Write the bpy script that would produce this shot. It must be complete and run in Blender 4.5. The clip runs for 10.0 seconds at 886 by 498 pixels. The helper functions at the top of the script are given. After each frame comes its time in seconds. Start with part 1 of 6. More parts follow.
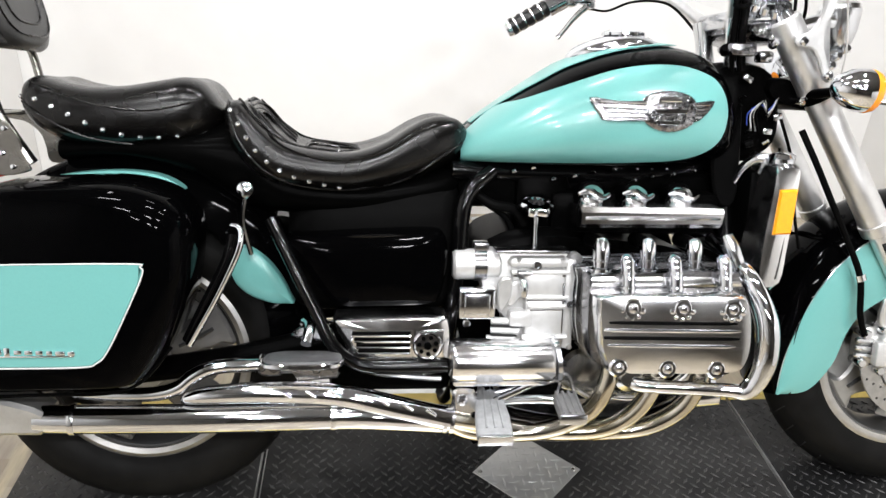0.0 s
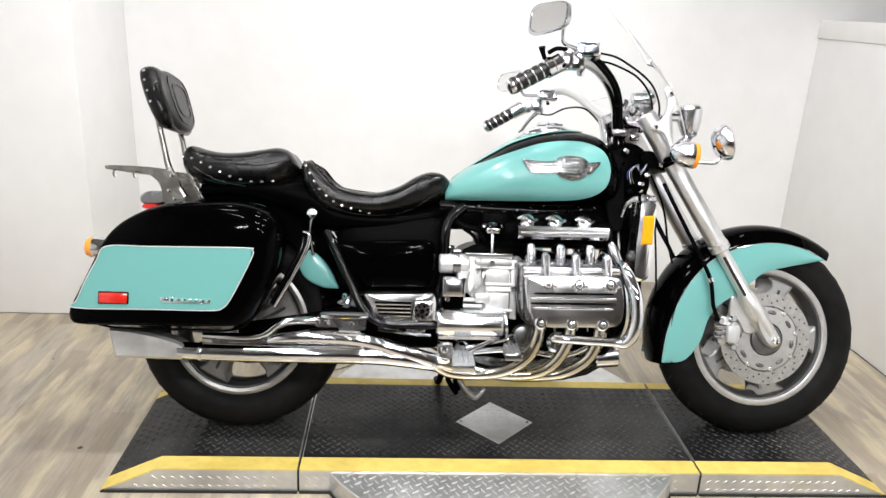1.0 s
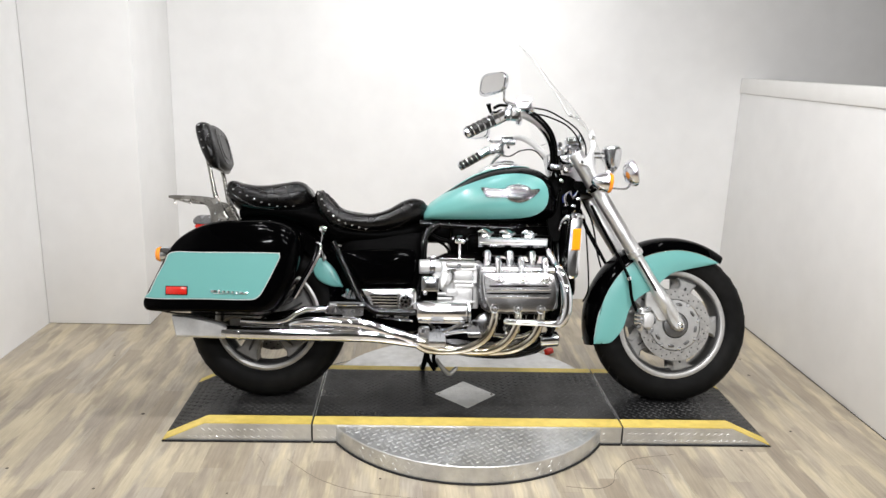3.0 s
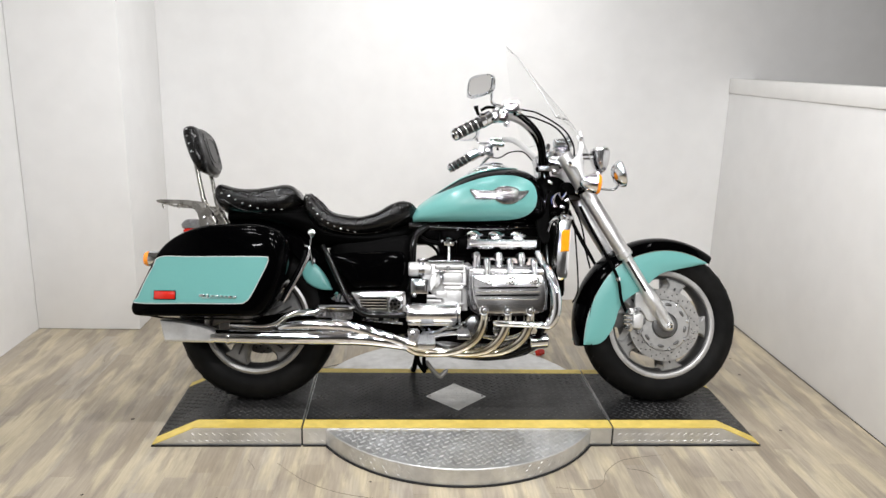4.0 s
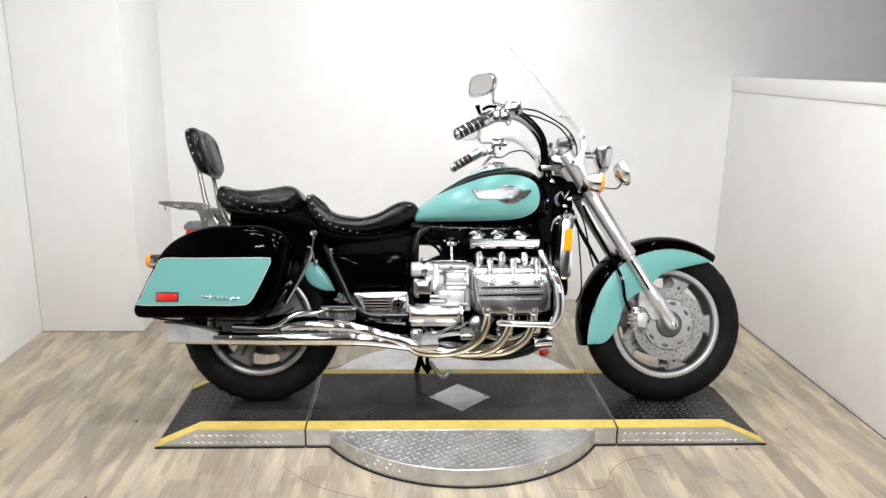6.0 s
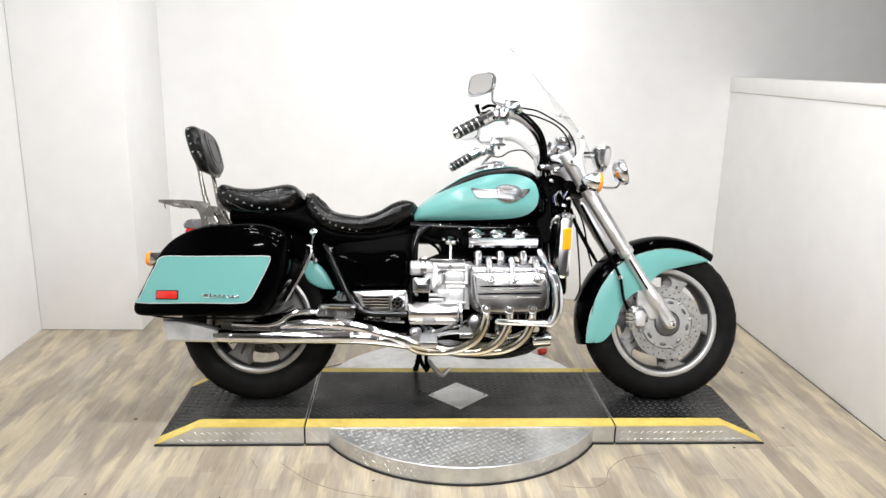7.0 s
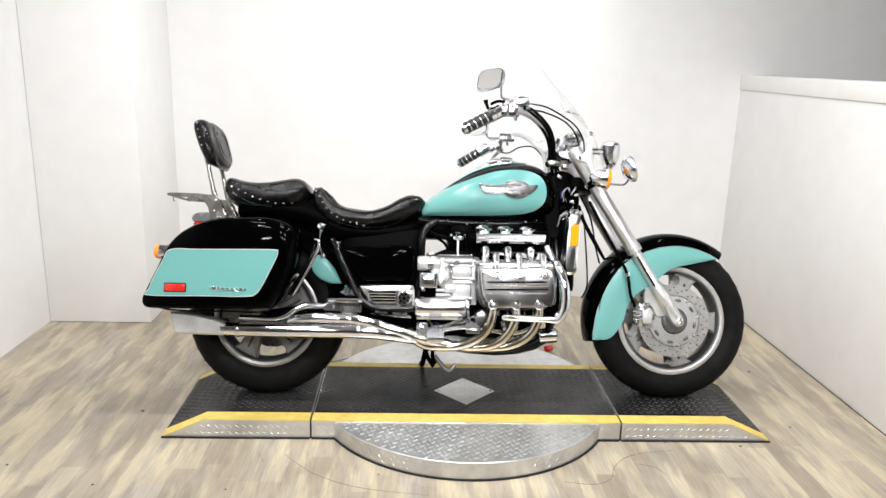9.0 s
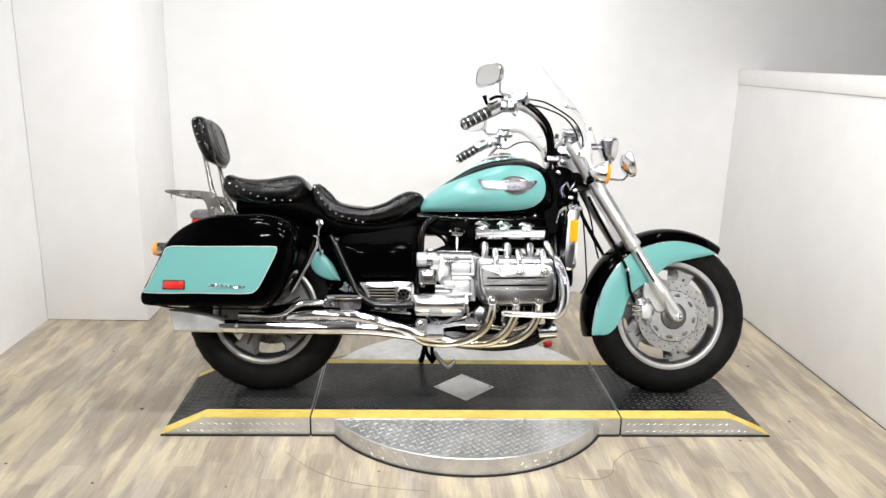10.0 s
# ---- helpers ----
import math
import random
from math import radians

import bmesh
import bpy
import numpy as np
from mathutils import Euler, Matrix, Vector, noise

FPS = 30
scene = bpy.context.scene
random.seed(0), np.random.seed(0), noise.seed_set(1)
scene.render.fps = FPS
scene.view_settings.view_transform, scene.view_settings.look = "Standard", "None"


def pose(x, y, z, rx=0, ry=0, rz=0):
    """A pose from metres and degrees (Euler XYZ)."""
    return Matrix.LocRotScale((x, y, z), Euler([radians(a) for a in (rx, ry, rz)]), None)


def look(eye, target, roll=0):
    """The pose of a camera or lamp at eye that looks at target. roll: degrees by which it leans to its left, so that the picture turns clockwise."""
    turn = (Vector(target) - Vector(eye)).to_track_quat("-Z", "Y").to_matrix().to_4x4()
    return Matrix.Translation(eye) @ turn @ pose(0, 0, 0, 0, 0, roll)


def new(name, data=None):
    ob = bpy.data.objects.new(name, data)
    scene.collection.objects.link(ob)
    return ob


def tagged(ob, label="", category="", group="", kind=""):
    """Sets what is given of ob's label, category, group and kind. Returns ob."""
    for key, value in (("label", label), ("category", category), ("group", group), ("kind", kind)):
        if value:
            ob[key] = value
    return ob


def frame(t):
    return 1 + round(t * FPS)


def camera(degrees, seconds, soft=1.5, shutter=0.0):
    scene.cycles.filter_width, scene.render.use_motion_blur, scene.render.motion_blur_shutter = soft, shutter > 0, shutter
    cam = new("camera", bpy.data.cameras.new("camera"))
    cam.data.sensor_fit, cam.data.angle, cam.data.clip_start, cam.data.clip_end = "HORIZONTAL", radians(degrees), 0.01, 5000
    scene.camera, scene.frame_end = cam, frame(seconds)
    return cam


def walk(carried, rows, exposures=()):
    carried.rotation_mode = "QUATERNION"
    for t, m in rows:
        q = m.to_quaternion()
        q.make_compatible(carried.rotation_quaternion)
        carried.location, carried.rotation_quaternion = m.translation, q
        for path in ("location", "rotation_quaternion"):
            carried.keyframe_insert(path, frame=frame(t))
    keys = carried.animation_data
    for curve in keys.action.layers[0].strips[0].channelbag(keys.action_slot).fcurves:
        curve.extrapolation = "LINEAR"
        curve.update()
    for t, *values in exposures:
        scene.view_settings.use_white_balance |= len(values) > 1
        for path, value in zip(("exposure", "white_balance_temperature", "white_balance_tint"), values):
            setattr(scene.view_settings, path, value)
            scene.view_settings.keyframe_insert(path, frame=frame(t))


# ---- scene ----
cam = camera(62.0, 10.0, soft=1.5)
PATH = [
    (0, (0.455, -1.372, 1.362), (0.660, 0.384, 0.424), 3.5),
    (0.2, (0.455, -1.572, 1.368), (0.652, 0.247, 0.561), 2.2),
    (0.3, (0.456, -1.670, 1.372), (0.668, 0.164, 0.604), 2.0),
    (0.4, (0.457, -1.765, 1.377), (0.649, 0.073, 0.612), 1.4),
    (0.5, (0.459, -1.857, 1.384), (0.650, -0.020, 0.613), 1.3),
    (0.6, (0.463, -1.945, 1.392), (0.644, -0.078, 0.697), 1.4),
    (0.8, (0.476, -2.111, 1.411), (0.644, -0.219, 0.785), 2.5),
    (0.9, (0.481, -2.191, 1.420), (0.618, -0.303, 0.773), 2.7),
    (1, (0.483, -2.270, 1.428), (0.614, -0.378, 0.792), 2.9),
    (1.1, (0.481, -2.349, 1.434), (0.614, -0.448, 0.828), 2.8),
    (1.2, (0.475, -2.427, 1.439), (0.626, -0.514, 0.875), 2.8),
    (1.3, (0.468, -2.503, 1.443), (0.619, -0.578, 0.922), 2.7),
    (1.4, (0.462, -2.576, 1.447), (0.612, -0.650, 0.931), 2.5),
    (1.5, (0.460, -2.645, 1.453), (0.616, -0.718, 0.938), 2.5),
    (1.6, (0.462, -2.708, 1.460), (0.597, -0.790, 0.912), 2.3),
    (1.7, (0.466, -2.766, 1.468), (0.599, -0.844, 0.932), 2.3),
    (1.8, (0.472, -2.819, 1.476), (0.609, -0.891, 0.960), 2.4),
    (1.9, (0.480, -2.866, 1.483), (0.608, -0.934, 0.981), 2.4),
    (2, (0.489, -2.907, 1.487), (0.589, -0.97, 1.001), 2.4),
    (2.1, (0.499, -2.943, 1.488), (0.544, -1.005, 0.999), 2.4),
    (2.2, (0.510, -2.973, 1.487), (0.576, -1.038, 0.991), 2.3),
    (2.3, (0.520, -2.995, 1.485), (0.612, -1.060, 0.982), 2.3),
    (2.5, (0.537, -3.019, 1.482), (0.634, -1.086, 0.98), 2.2),
    (4, (0.586, -3.02, 1.487), (0.703, -1.086, 0.992), 1.7),
    (4.5, (0.597, -3.017, 1.477), (0.707, -1.083, 0.979), 1.7),
    (5, (0.586, -3.014, 1.479), (0.684, -1.08, 0.979), 1.5),
    (5.5, (0.593, -3.011, 1.482), (0.698, -1.077, 0.987), 1.2),
    (7, (0.588, -3.024, 1.478), (0.699, -1.089, 0.986), 1.4),
    (7.5, (0.584, -3.031, 1.473), (0.696, -1.095, 0.981), 1.6),
    (8, (0.581, -3.034, 1.473), (0.695, -1.1, 0.977), 1.8),
    (8.5, (0.585, -3.029, 1.472), (0.688, -1.097, 0.965), 1.9),
    (9, (0.587, -3.026, 1.471), (0.679, -1.092, 0.971), 1.8),
    (9.5, (0.586, -3.019, 1.473), (0.687, -1.09, 0.956), 1.7),
    (10, (0.576, -3.021, 1.468), (0.678, -1.09, 0.959), 1.6),
]
EXPOSURES = [(0.0, -0.30), (0.5, -0.34), (1.0, -0.42), (2.5, -0.55), (4.0, -0.72), (5.5, -0.64), (7.0, -0.46), (8.5, -0.41), (10.0, -0.41)]
walk(cam, [(t, look(eye, target, roll)) for t, eye, target, roll in PATH], EXPOSURES)

# ---- light ----
world = bpy.data.worlds.new("world")
scene.world = world
world.use_nodes = True
world.node_tree.nodes["Background"].inputs[0].default_value = (0.9, 0.95, 1.0, 1)
world.node_tree.nodes["Background"].inputs[1].default_value = 0.03


def area(x, y, z, sx, sy, watts, target, spread=180, colour=(0.970, 0.968, 0.982)):
    data = bpy.data.lights.new("ceiling_or_fill_lamp", "AREA")
    data.shape, data.size, data.size_y, data.energy, data.color = "RECTANGLE", sx, sy, watts, colour
    ob = new("ceiling_or_fill_lamp", data)
    data.spread = radians(spread)
    ob.matrix_world = look((x, y, z), target)
    return ob


LAMPS = [(x, y, w) for y, w in ((-1.05, 34.0), (-2.8, 16.0), (-4.7, 18.0)) for x in (-0.3, 0.8, 1.75)]
for lx, ly, watts in LAMPS:
    area(lx, ly, 2.95, 0.40, 0.08, watts * (0.82 if lx < 0 else 1.0), *(((lx, ly, 0), 170) if ly > -2 else ((lx, 0.5, 0), 115)))
area(0.8, 0.30, 2.95, 0.40, 0.08, 9.0, (0.8, 0.30, 0), 170)
# Two added fill lamps, cross-aimed to brighten the partition and the pier's side.
area(-0.3, 0.25, 2.95, 0.40, 0.08, 14.0, (2.6, 0.1, 0.5), 120)
area(2.0, 0.25, 2.95, 0.40, 0.08, 19.0, (-0.85, 1.2, 0.7), 100)

# ---- materials ----
def material(name, base, rough=0.5, metal=0.0, coat=0.0, spread=0.0, scale=30.0, bump=0.0, bump_scale=200.0,
             second=None, second_scale=4.0, rough_spread=0.0, per_piece=0.0, emission=None, transmission=0.0, ior=1.45, stretch=(1, 1, 1), spec=0.5):
    """A Principled material with grain, slow stains, relief and, if asked, a shade of its own for each piece."""
    m = bpy.data.materials.new(name)
    m.use_nodes = True
    nt = m.node_tree
    b = nt.nodes["Principled BSDF"]
    b.inputs["Base Color"].default_value = (*base, 1)
    b.inputs["Roughness"].default_value = rough
    b.inputs["Metallic"].default_value = metal
    b.inputs["Coat Weight"].default_value = coat
    b.inputs["Specular IOR Level"].default_value = spec
    b.inputs["Coat Roughness"].default_value = 0.03
    b.inputs["Transmission Weight"].default_value = transmission
    b.inputs["IOR"].default_value = ior
    if emission:
        b.inputs["Emission Color"].default_value = (*base, 1)
        b.inputs["Emission Strength"].default_value = emission
    co = nt.nodes.new("ShaderNodeTexCoord")
    mp = nt.nodes.new("ShaderNodeMapping")
    mp.inputs["Scale"].default_value = stretch
    nt.links.new(co.outputs["Object"], mp.inputs["Vector"])

    def tex(sc, detail=4.0):
        n = nt.nodes.new("ShaderNodeTexNoise")
        n.inputs["Scale"].default_value, n.inputs["Detail"].default_value = sc, detail
        nt.links.new(mp.outputs["Vector"], n.inputs["Vector"])
        return n

    colour = None
    if spread or second:
        n = tex(scale)
        r = nt.nodes.new("ShaderNodeMapRange")
        r.inputs["From Min"].default_value, r.inputs["From Max"].default_value = 0.3, 0.7
        r.inputs["To Min"].default_value, r.inputs["To Max"].default_value = 1 - spread, 1 + spread
        nt.links.new(n.outputs["Fac"], r.inputs["Value"])
        mix = nt.nodes.new("ShaderNodeMix")
        mix.data_type = "RGBA"
        mix.inputs["A"].default_value = (*base, 1)
        mix.inputs["B"].default_value = (*(second or base), 1)
        slow = tex(second_scale)
        r2 = nt.nodes.new("ShaderNodeMapRange")
        r2.inputs["From Min"].default_value, r2.inputs["From Max"].default_value = 0.42, 0.62
        nt.links.new(slow.outputs["Fac"], r2.inputs["Value"])
        nt.links.new(r2.outputs["Result"], mix.inputs["Factor"])
        sc = nt.nodes.new("ShaderNodeVectorMath")
        sc.operation = "SCALE"
        nt.links.new(mix.outputs["Result"], sc.inputs[0])
        nt.links.new(r.outputs["Result"], sc.inputs["Scale"])
        colour = sc.outputs[0]
    if per_piece:
        info = nt.nodes.new("ShaderNodeObjectInfo")
        r = nt.nodes.new("ShaderNodeMapRange")
        r.inputs["To Min"].default_value, r.inputs["To Max"].default_value = 1 - per_piece, 1 + per_piece
        nt.links.new(info.outputs["Random"], r.inputs["Value"])
        sc = nt.nodes.new("ShaderNodeVectorMath")
        sc.operation = "SCALE"
        if colour:
            nt.links.new(colour, sc.inputs[0])
        else:
            sc.inputs[0].default_value = base
        nt.links.new(r.outputs["Result"], sc.inputs["Scale"])
        colour = sc.outputs[0]
    if colour:
        nt.links.new(colour, b.inputs["Base Color"])
    if rough_spread:
        n = tex(scale * 0.3)
        r = nt.nodes.new("ShaderNodeMapRange")
        r.inputs["From Min"].default_value, r.inputs["From Max"].default_value = 0.35, 0.65
        r.inputs["To Min"].default_value, r.inputs["To Max"].default_value = max(0.01, rough - rough_spread), rough + rough_spread
        nt.links.new(n.outputs["Fac"], r.inputs["Value"])
        nt.links.new(r.outputs["Result"], b.inputs["Roughness"])
    if bump:
        n = tex(bump_scale, 3.0)
        bp = nt.nodes.new("ShaderNodeBump")
        bp.inputs["Strength"].default_value, bp.inputs["Distance"].default_value = bump, 0.002
        nt.links.new(n.outputs["Fac"], bp.inputs["Height"])
        nt.links.new(bp.outputs["Normal"], b.inputs["Normal"])
    return m


WALL = material("white_wall_paint", (0.80, 0.795, 0.785), 0.55, spread=0.02, scale=8, second=(0.77, 0.76, 0.745), second_scale=0.7, bump=0.05, bump_scale=150)
LEDGE = material("white_trim_paint", (0.82, 0.81, 0.79), 0.4, spread=0.02, scale=10, bump=0.03)
CEILING = material("grey_ceiling_paint", (0.24, 0.235, 0.23), 0.85, spread=0.03, scale=6)
# Paint of the added closing wall, darkened to stand in for the dimness there.
FAR_WALL = material("dimmed_far_wall_paint", (0.46, 0.44, 0.41), 0.8, spread=0.05, scale=3)
# Unseen south wall, coloured dark so the chrome has something dark to reflect.
UNSEEN_SOUTH = material("unseen_dark_south_wall", (0.36, 0.33, 0.30), 0.8, spread=0.2, scale=2, second=(0.20, 0.18, 0.165), second_scale=1.2)
BASE = material("subfloor", (0.12, 0.10, 0.08), 0.9, spread=0.1)
CHROME = material("chrome", (0.83, 0.85, 0.89), 0.05, 1.0, rough_spread=0.02, scale=40)
CHROME_DULL = material("worn_chrome", (0.68, 0.69, 0.71), 0.16, 1.0, rough_spread=0.05, scale=60, spread=0.04)
SATIN_CHROME = material("satin_chrome", (0.90, 0.90, 0.91), 0.17, 1.0, rough_spread=0.07, scale=25)
POLISHED = material("polished_fork_alloy", (0.78, 0.78, 0.78), 0.40, 1.0, spread=0.04, scale=60, rough_spread=0.05)
ALLOY = material("cast_alloy", (0.66, 0.66, 0.65), 0.36, 0.9, spread=0.08, scale=45, bump=0.15, bump_scale=420, rough_spread=0.08)
ALLOY_LIGHT = material("painted_alloy", (0.54, 0.54, 0.535), 0.36, 0.4, spread=0.06, scale=50, bump=0.1, bump_scale=420)
WHEEL = material("grey_wheel_alloy", (0.40, 0.40, 0.395), 0.36, 0.8, spread=0.08, scale=40, bump=0.08, bump_scale=400)
RIM_LIP = material("worn_rim_lip", (0.50, 0.495, 0.485), 0.42, 0.9, spread=0.08, scale=40, rough_spread=0.08)
# Dusty rear lip, darker than the front's: the saddlebag's shade is in its colour.
REAR_LIP = material("dusty_shaded_rim_lip", (0.33, 0.325, 0.315), 0.45, 0.9, spread=0.1, scale=40, rough_spread=0.08)
ROTOR = material("brushed_disc_steel", (0.46, 0.455, 0.445), 0.34, 0.9, spread=0.12, scale=70, rough_spread=0.08)
CARRIER = material("grey_disc_carrier", (0.42, 0.42, 0.415), 0.38, 0.6, spread=0.08, scale=50, bump=0.1, bump_scale=300)
# Rear spokes darkened too, with the shade behind the bag put into the alloy.
REAR_ALLOY = material("dusty_shaded_rear_alloy", (0.19, 0.187, 0.183), 0.45, 0.7, spread=0.12, scale=40, bump=0.08, bump_scale=400)
RIM_GREY = material("shaded_rim_alloy", (0.15, 0.15, 0.15), 0.38, 0.8, spread=0.08, scale=40)
# Rear barrel and spoke grooves near black, the wheel's inner shade in their colour.
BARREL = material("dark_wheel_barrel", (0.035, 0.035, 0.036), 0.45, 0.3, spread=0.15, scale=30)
STEEL = material("brushed_steel", (0.50, 0.495, 0.48), 0.28, 1.0, spread=0.08, scale=80, rough_spread=0.06)
PIPE = material("heated_chrome_pipe", (0.66, 0.63, 0.56), 0.12, 1.0, spread=0.08, scale=20, second=(0.55, 0.49, 0.37), second_scale=7)
BLACK = material("black_gloss_paint", (0.0006, 0.0006, 0.0007), 0.045, coat=0.0, spread=0.1, spec=0.045)
BLACK_TUBE = material("black_powder_coat", (0.0015, 0.0015, 0.0016), 0.12, spread=0.1, spec=0.30)
BLACK_SATIN = material("black_satin_steel", (0.0010, 0.0010, 0.0010), 0.28, spread=0.2, bump=0.05, spec=0.012)
RACK = material("brushed_rack_steel", (0.25, 0.24, 0.22), 0.26, 1.0, spread=0.1, scale=80, rough_spread=0.06)
CHROME_DARK = material("shaded_fin_alloy", (0.34, 0.34, 0.35), 0.22, 1.0, spread=0.1, scale=60, rough_spread=0.06)
RELIEF = material("cast_chrome_relief", (0.30, 0.30, 0.315), 0.14, 1.0, spread=0.75, scale=190, bump=1.0, bump_scale=130)
TURQUOISE = material("turquoise_gloss_paint", (0.132, 0.355, 0.333), 0.3, coat=0.35, spread=0.02, scale=300)
LEATHER = material("black_leather", (0.0020, 0.0018, 0.0017), 0.25, spread=0.2, scale=60, bump=0.16, bump_scale=260, rough_spread=0.05, spec=0.36)
LEATHER_GREY = material("worn_grey_leather", (0.040, 0.039, 0.038), 0.45, spread=0.12, scale=60, bump=0.3, bump_scale=260)
RUBBER = material("tyre_rubber", (0.0045, 0.0045, 0.0045), 0.6, spread=0.2, scale=30, bump=0.1, rough_spread=0.1, second=(0.008, 0.0078, 0.0075), second_scale=6, spec=0.10)
RUBBER_GREY = material("grey_rubber", (0.13, 0.13, 0.13), 0.6, spread=0.15, scale=40, bump=0.1)
RUBBER_DARK = material("dark_peg_rubber", (0.006, 0.006, 0.0062), 0.4, spread=0.2, scale=40, bump=0.1)
PEG_PALE = material("pale_worn_peg_rubber", (0.26, 0.265, 0.27), 0.5, spread=0.15, scale=60, bump=0.15, bump_scale=150)
RUBBER_PEG = material("worn_peg_rubber", (0.07, 0.07, 0.072), 0.42, spread=0.2, scale=60, bump=0.2, bump_scale=150)
PLASTIC = material("black_plastic", (0.002, 0.002, 0.002), 0.42, spread=0.15, bump=0.05, spec=0.02)
AMBER = material("amber_lens", (0.85, 0.33, 0.01), 0.12, coat=0.6, spread=0.06, scale=120)
ORANGE = material("orange_lens", (0.9, 0.29, 0.02), 0.12, coat=0.6, spread=0.06, scale=120)
RED = material("red_lens", (0.55, 0.02, 0.012), 0.1, coat=0.7, spread=0.08, scale=120)
MIRROR = material("mirror_glass", (0.90, 0.90, 0.90), 0.02, 1.0)
TRIM_GREY = material("clear_edge_trim", (0.62, 0.62, 0.61), 0.3, spread=0.05, scale=60)
GLASS = material("clear_acrylic", (0.965, 0.97, 0.97), 0.03, transmission=1.0, ior=1.05)
WIRE_BLUE = material("blue_wire", (0.03, 0.06, 0.30), 0.4, spread=0.1, scale=50)
DIAL = material("dial_face", (0.05, 0.05, 0.055), 0.3, coat=0.6)
MAT_BLACK = material("black_tread_mat", (0.010, 0.010, 0.0103), 0.36, spread=0.2, scale=25, second=(0.027, 0.0265, 0.026), second_scale=5, bump=0.15, rough_spread=0.1, spec=0.3)
MAT_WORN = material("worn_black_tread", (0.022, 0.022, 0.0225), 0.38, spread=0.25, scale=18, second=(0.058, 0.057, 0.055), second_scale=4, spec=0.35)
TREAD_ALU = material("tread_plate_aluminium", (0.66, 0.665, 0.665), 0.36, 0.8, spread=0.1, scale=25, second=(0.57, 0.57, 0.555), second_scale=6, rough_spread=0.08)
YELLOW = material("yellow_safety_tape", (0.75, 0.58, 0.15), 0.5, spread=0.07, scale=40, second=(0.64, 0.48, 0.11), second_scale=9, bump=0.05)
KNOT = material("dark_knot", (0.055, 0.042, 0.030), 0.6, spread=0.3, scale=200)
SCRATCH = material("worn_scratch", (0.16, 0.135, 0.105), 0.7, spread=0.3, scale=90)
DARK_GAP = material("near_black_gap", (0.01, 0.01, 0.01), 0.8, spread=0.1)


def plank_material(name, island):
    """Streaky wood-look vinyl whose strips take shades between straw, tan and grey brown."""
    m = material(name, (0.4, 0.3, 0.2), 0.40, bump=0.10, bump_scale=70, rough_spread=0.09, scale=20, stretch=(9, 0.6, 1))
    nt = m.node_tree
    b = nt.nodes["Principled BSDF"]
    pick = nt.nodes.new("ShaderNodeNewGeometry" if island else "ShaderNodeObjectInfo")
    ramp = nt.nodes.new("ShaderNodeValToRGB")
    stops = [(0.0, (0.289, 0.242, 0.182)), (0.22, (0.368, 0.315, 0.237)), (0.45, (0.327, 0.281, 0.221)), (0.62, (0.426, 0.366, 0.267)), (0.82, (0.381, 0.337, 0.273)), (1.0, (0.312, 0.261, 0.195))]
    ramp.color_ramp.elements[0].position, ramp.color_ramp.elements[1].position = stops[0][0], stops[-1][0]
    ramp.color_ramp.elements[0].color, ramp.color_ramp.elements[1].color = (*stops[0][1], 1), (*stops[-1][1], 1)
    for p, c in stops[1:-1]:
        ramp.color_ramp.elements.new(p).color = (*c, 1)
    nt.links.new(pick.outputs["Random Per Island" if island else "Random"], ramp.inputs["Fac"])
    co = nt.nodes.new("ShaderNodeNewGeometry")

    def streak(scale, lo, hi, stretch, a=0.33, b=0.67):
        mp = nt.nodes.new("ShaderNodeMapping")
        mp.inputs["Scale"].default_value = stretch
        nt.links.new(co.outputs["Position"], mp.inputs["Vector"])
        n = nt.nodes.new("ShaderNodeTexNoise")
        n.inputs["Scale"].default_value, n.inputs["Detail"].default_value = scale, 5.0
        nt.links.new(mp.outputs["Vector"], n.inputs["Vector"])
        r = nt.nodes.new("ShaderNodeMapRange")
        r.inputs["From Min"].default_value, r.inputs["From Max"].default_value = a, b
        r.inputs["To Min"].default_value, r.inputs["To Max"].default_value = lo, hi
        nt.links.new(n.outputs["Fac"], r.inputs["Value"])
        return r.outputs["Result"]

    colour = ramp.outputs["Color"]
    for tone, args in (((0.515, 0.444, 0.309), (1.0, 0.0, 0.80, (12, 2.2, 1), 0.50, 0.60)), ((0.243, 0.207, 0.168), (1.0, 0.0, 0.55, (17, 3.0, 1), 0.54, 0.62))):
        mix = nt.nodes.new("ShaderNodeMix")
        mix.data_type = "RGBA"
        mix.inputs["B"].default_value = (*tone, 1)
        nt.links.new(colour, mix.inputs["A"])
        nt.links.new(streak(*args), mix.inputs["Factor"])
        colour = mix.outputs["Result"]
    for args in ((1.0, 0.90, 1.09, (120, 8, 1)), (1.4, 0.88, 1.10, (1, 1, 1)), (9.0, 0.91, 1.08, (1, 0.6, 1))):
        sc = nt.nodes.new("ShaderNodeVectorMath")
        sc.operation = "SCALE"
        nt.links.new(colour, sc.inputs[0])
        nt.links.new(streak(*args), sc.inputs["Scale"])
        colour = sc.outputs[0]
    nt.links.new(colour, b.inputs["Base Color"])
    return m


PLANK = plank_material("vinyl_plank", False)
PLANK_REST = plank_material("vinyl_plank_field", True)


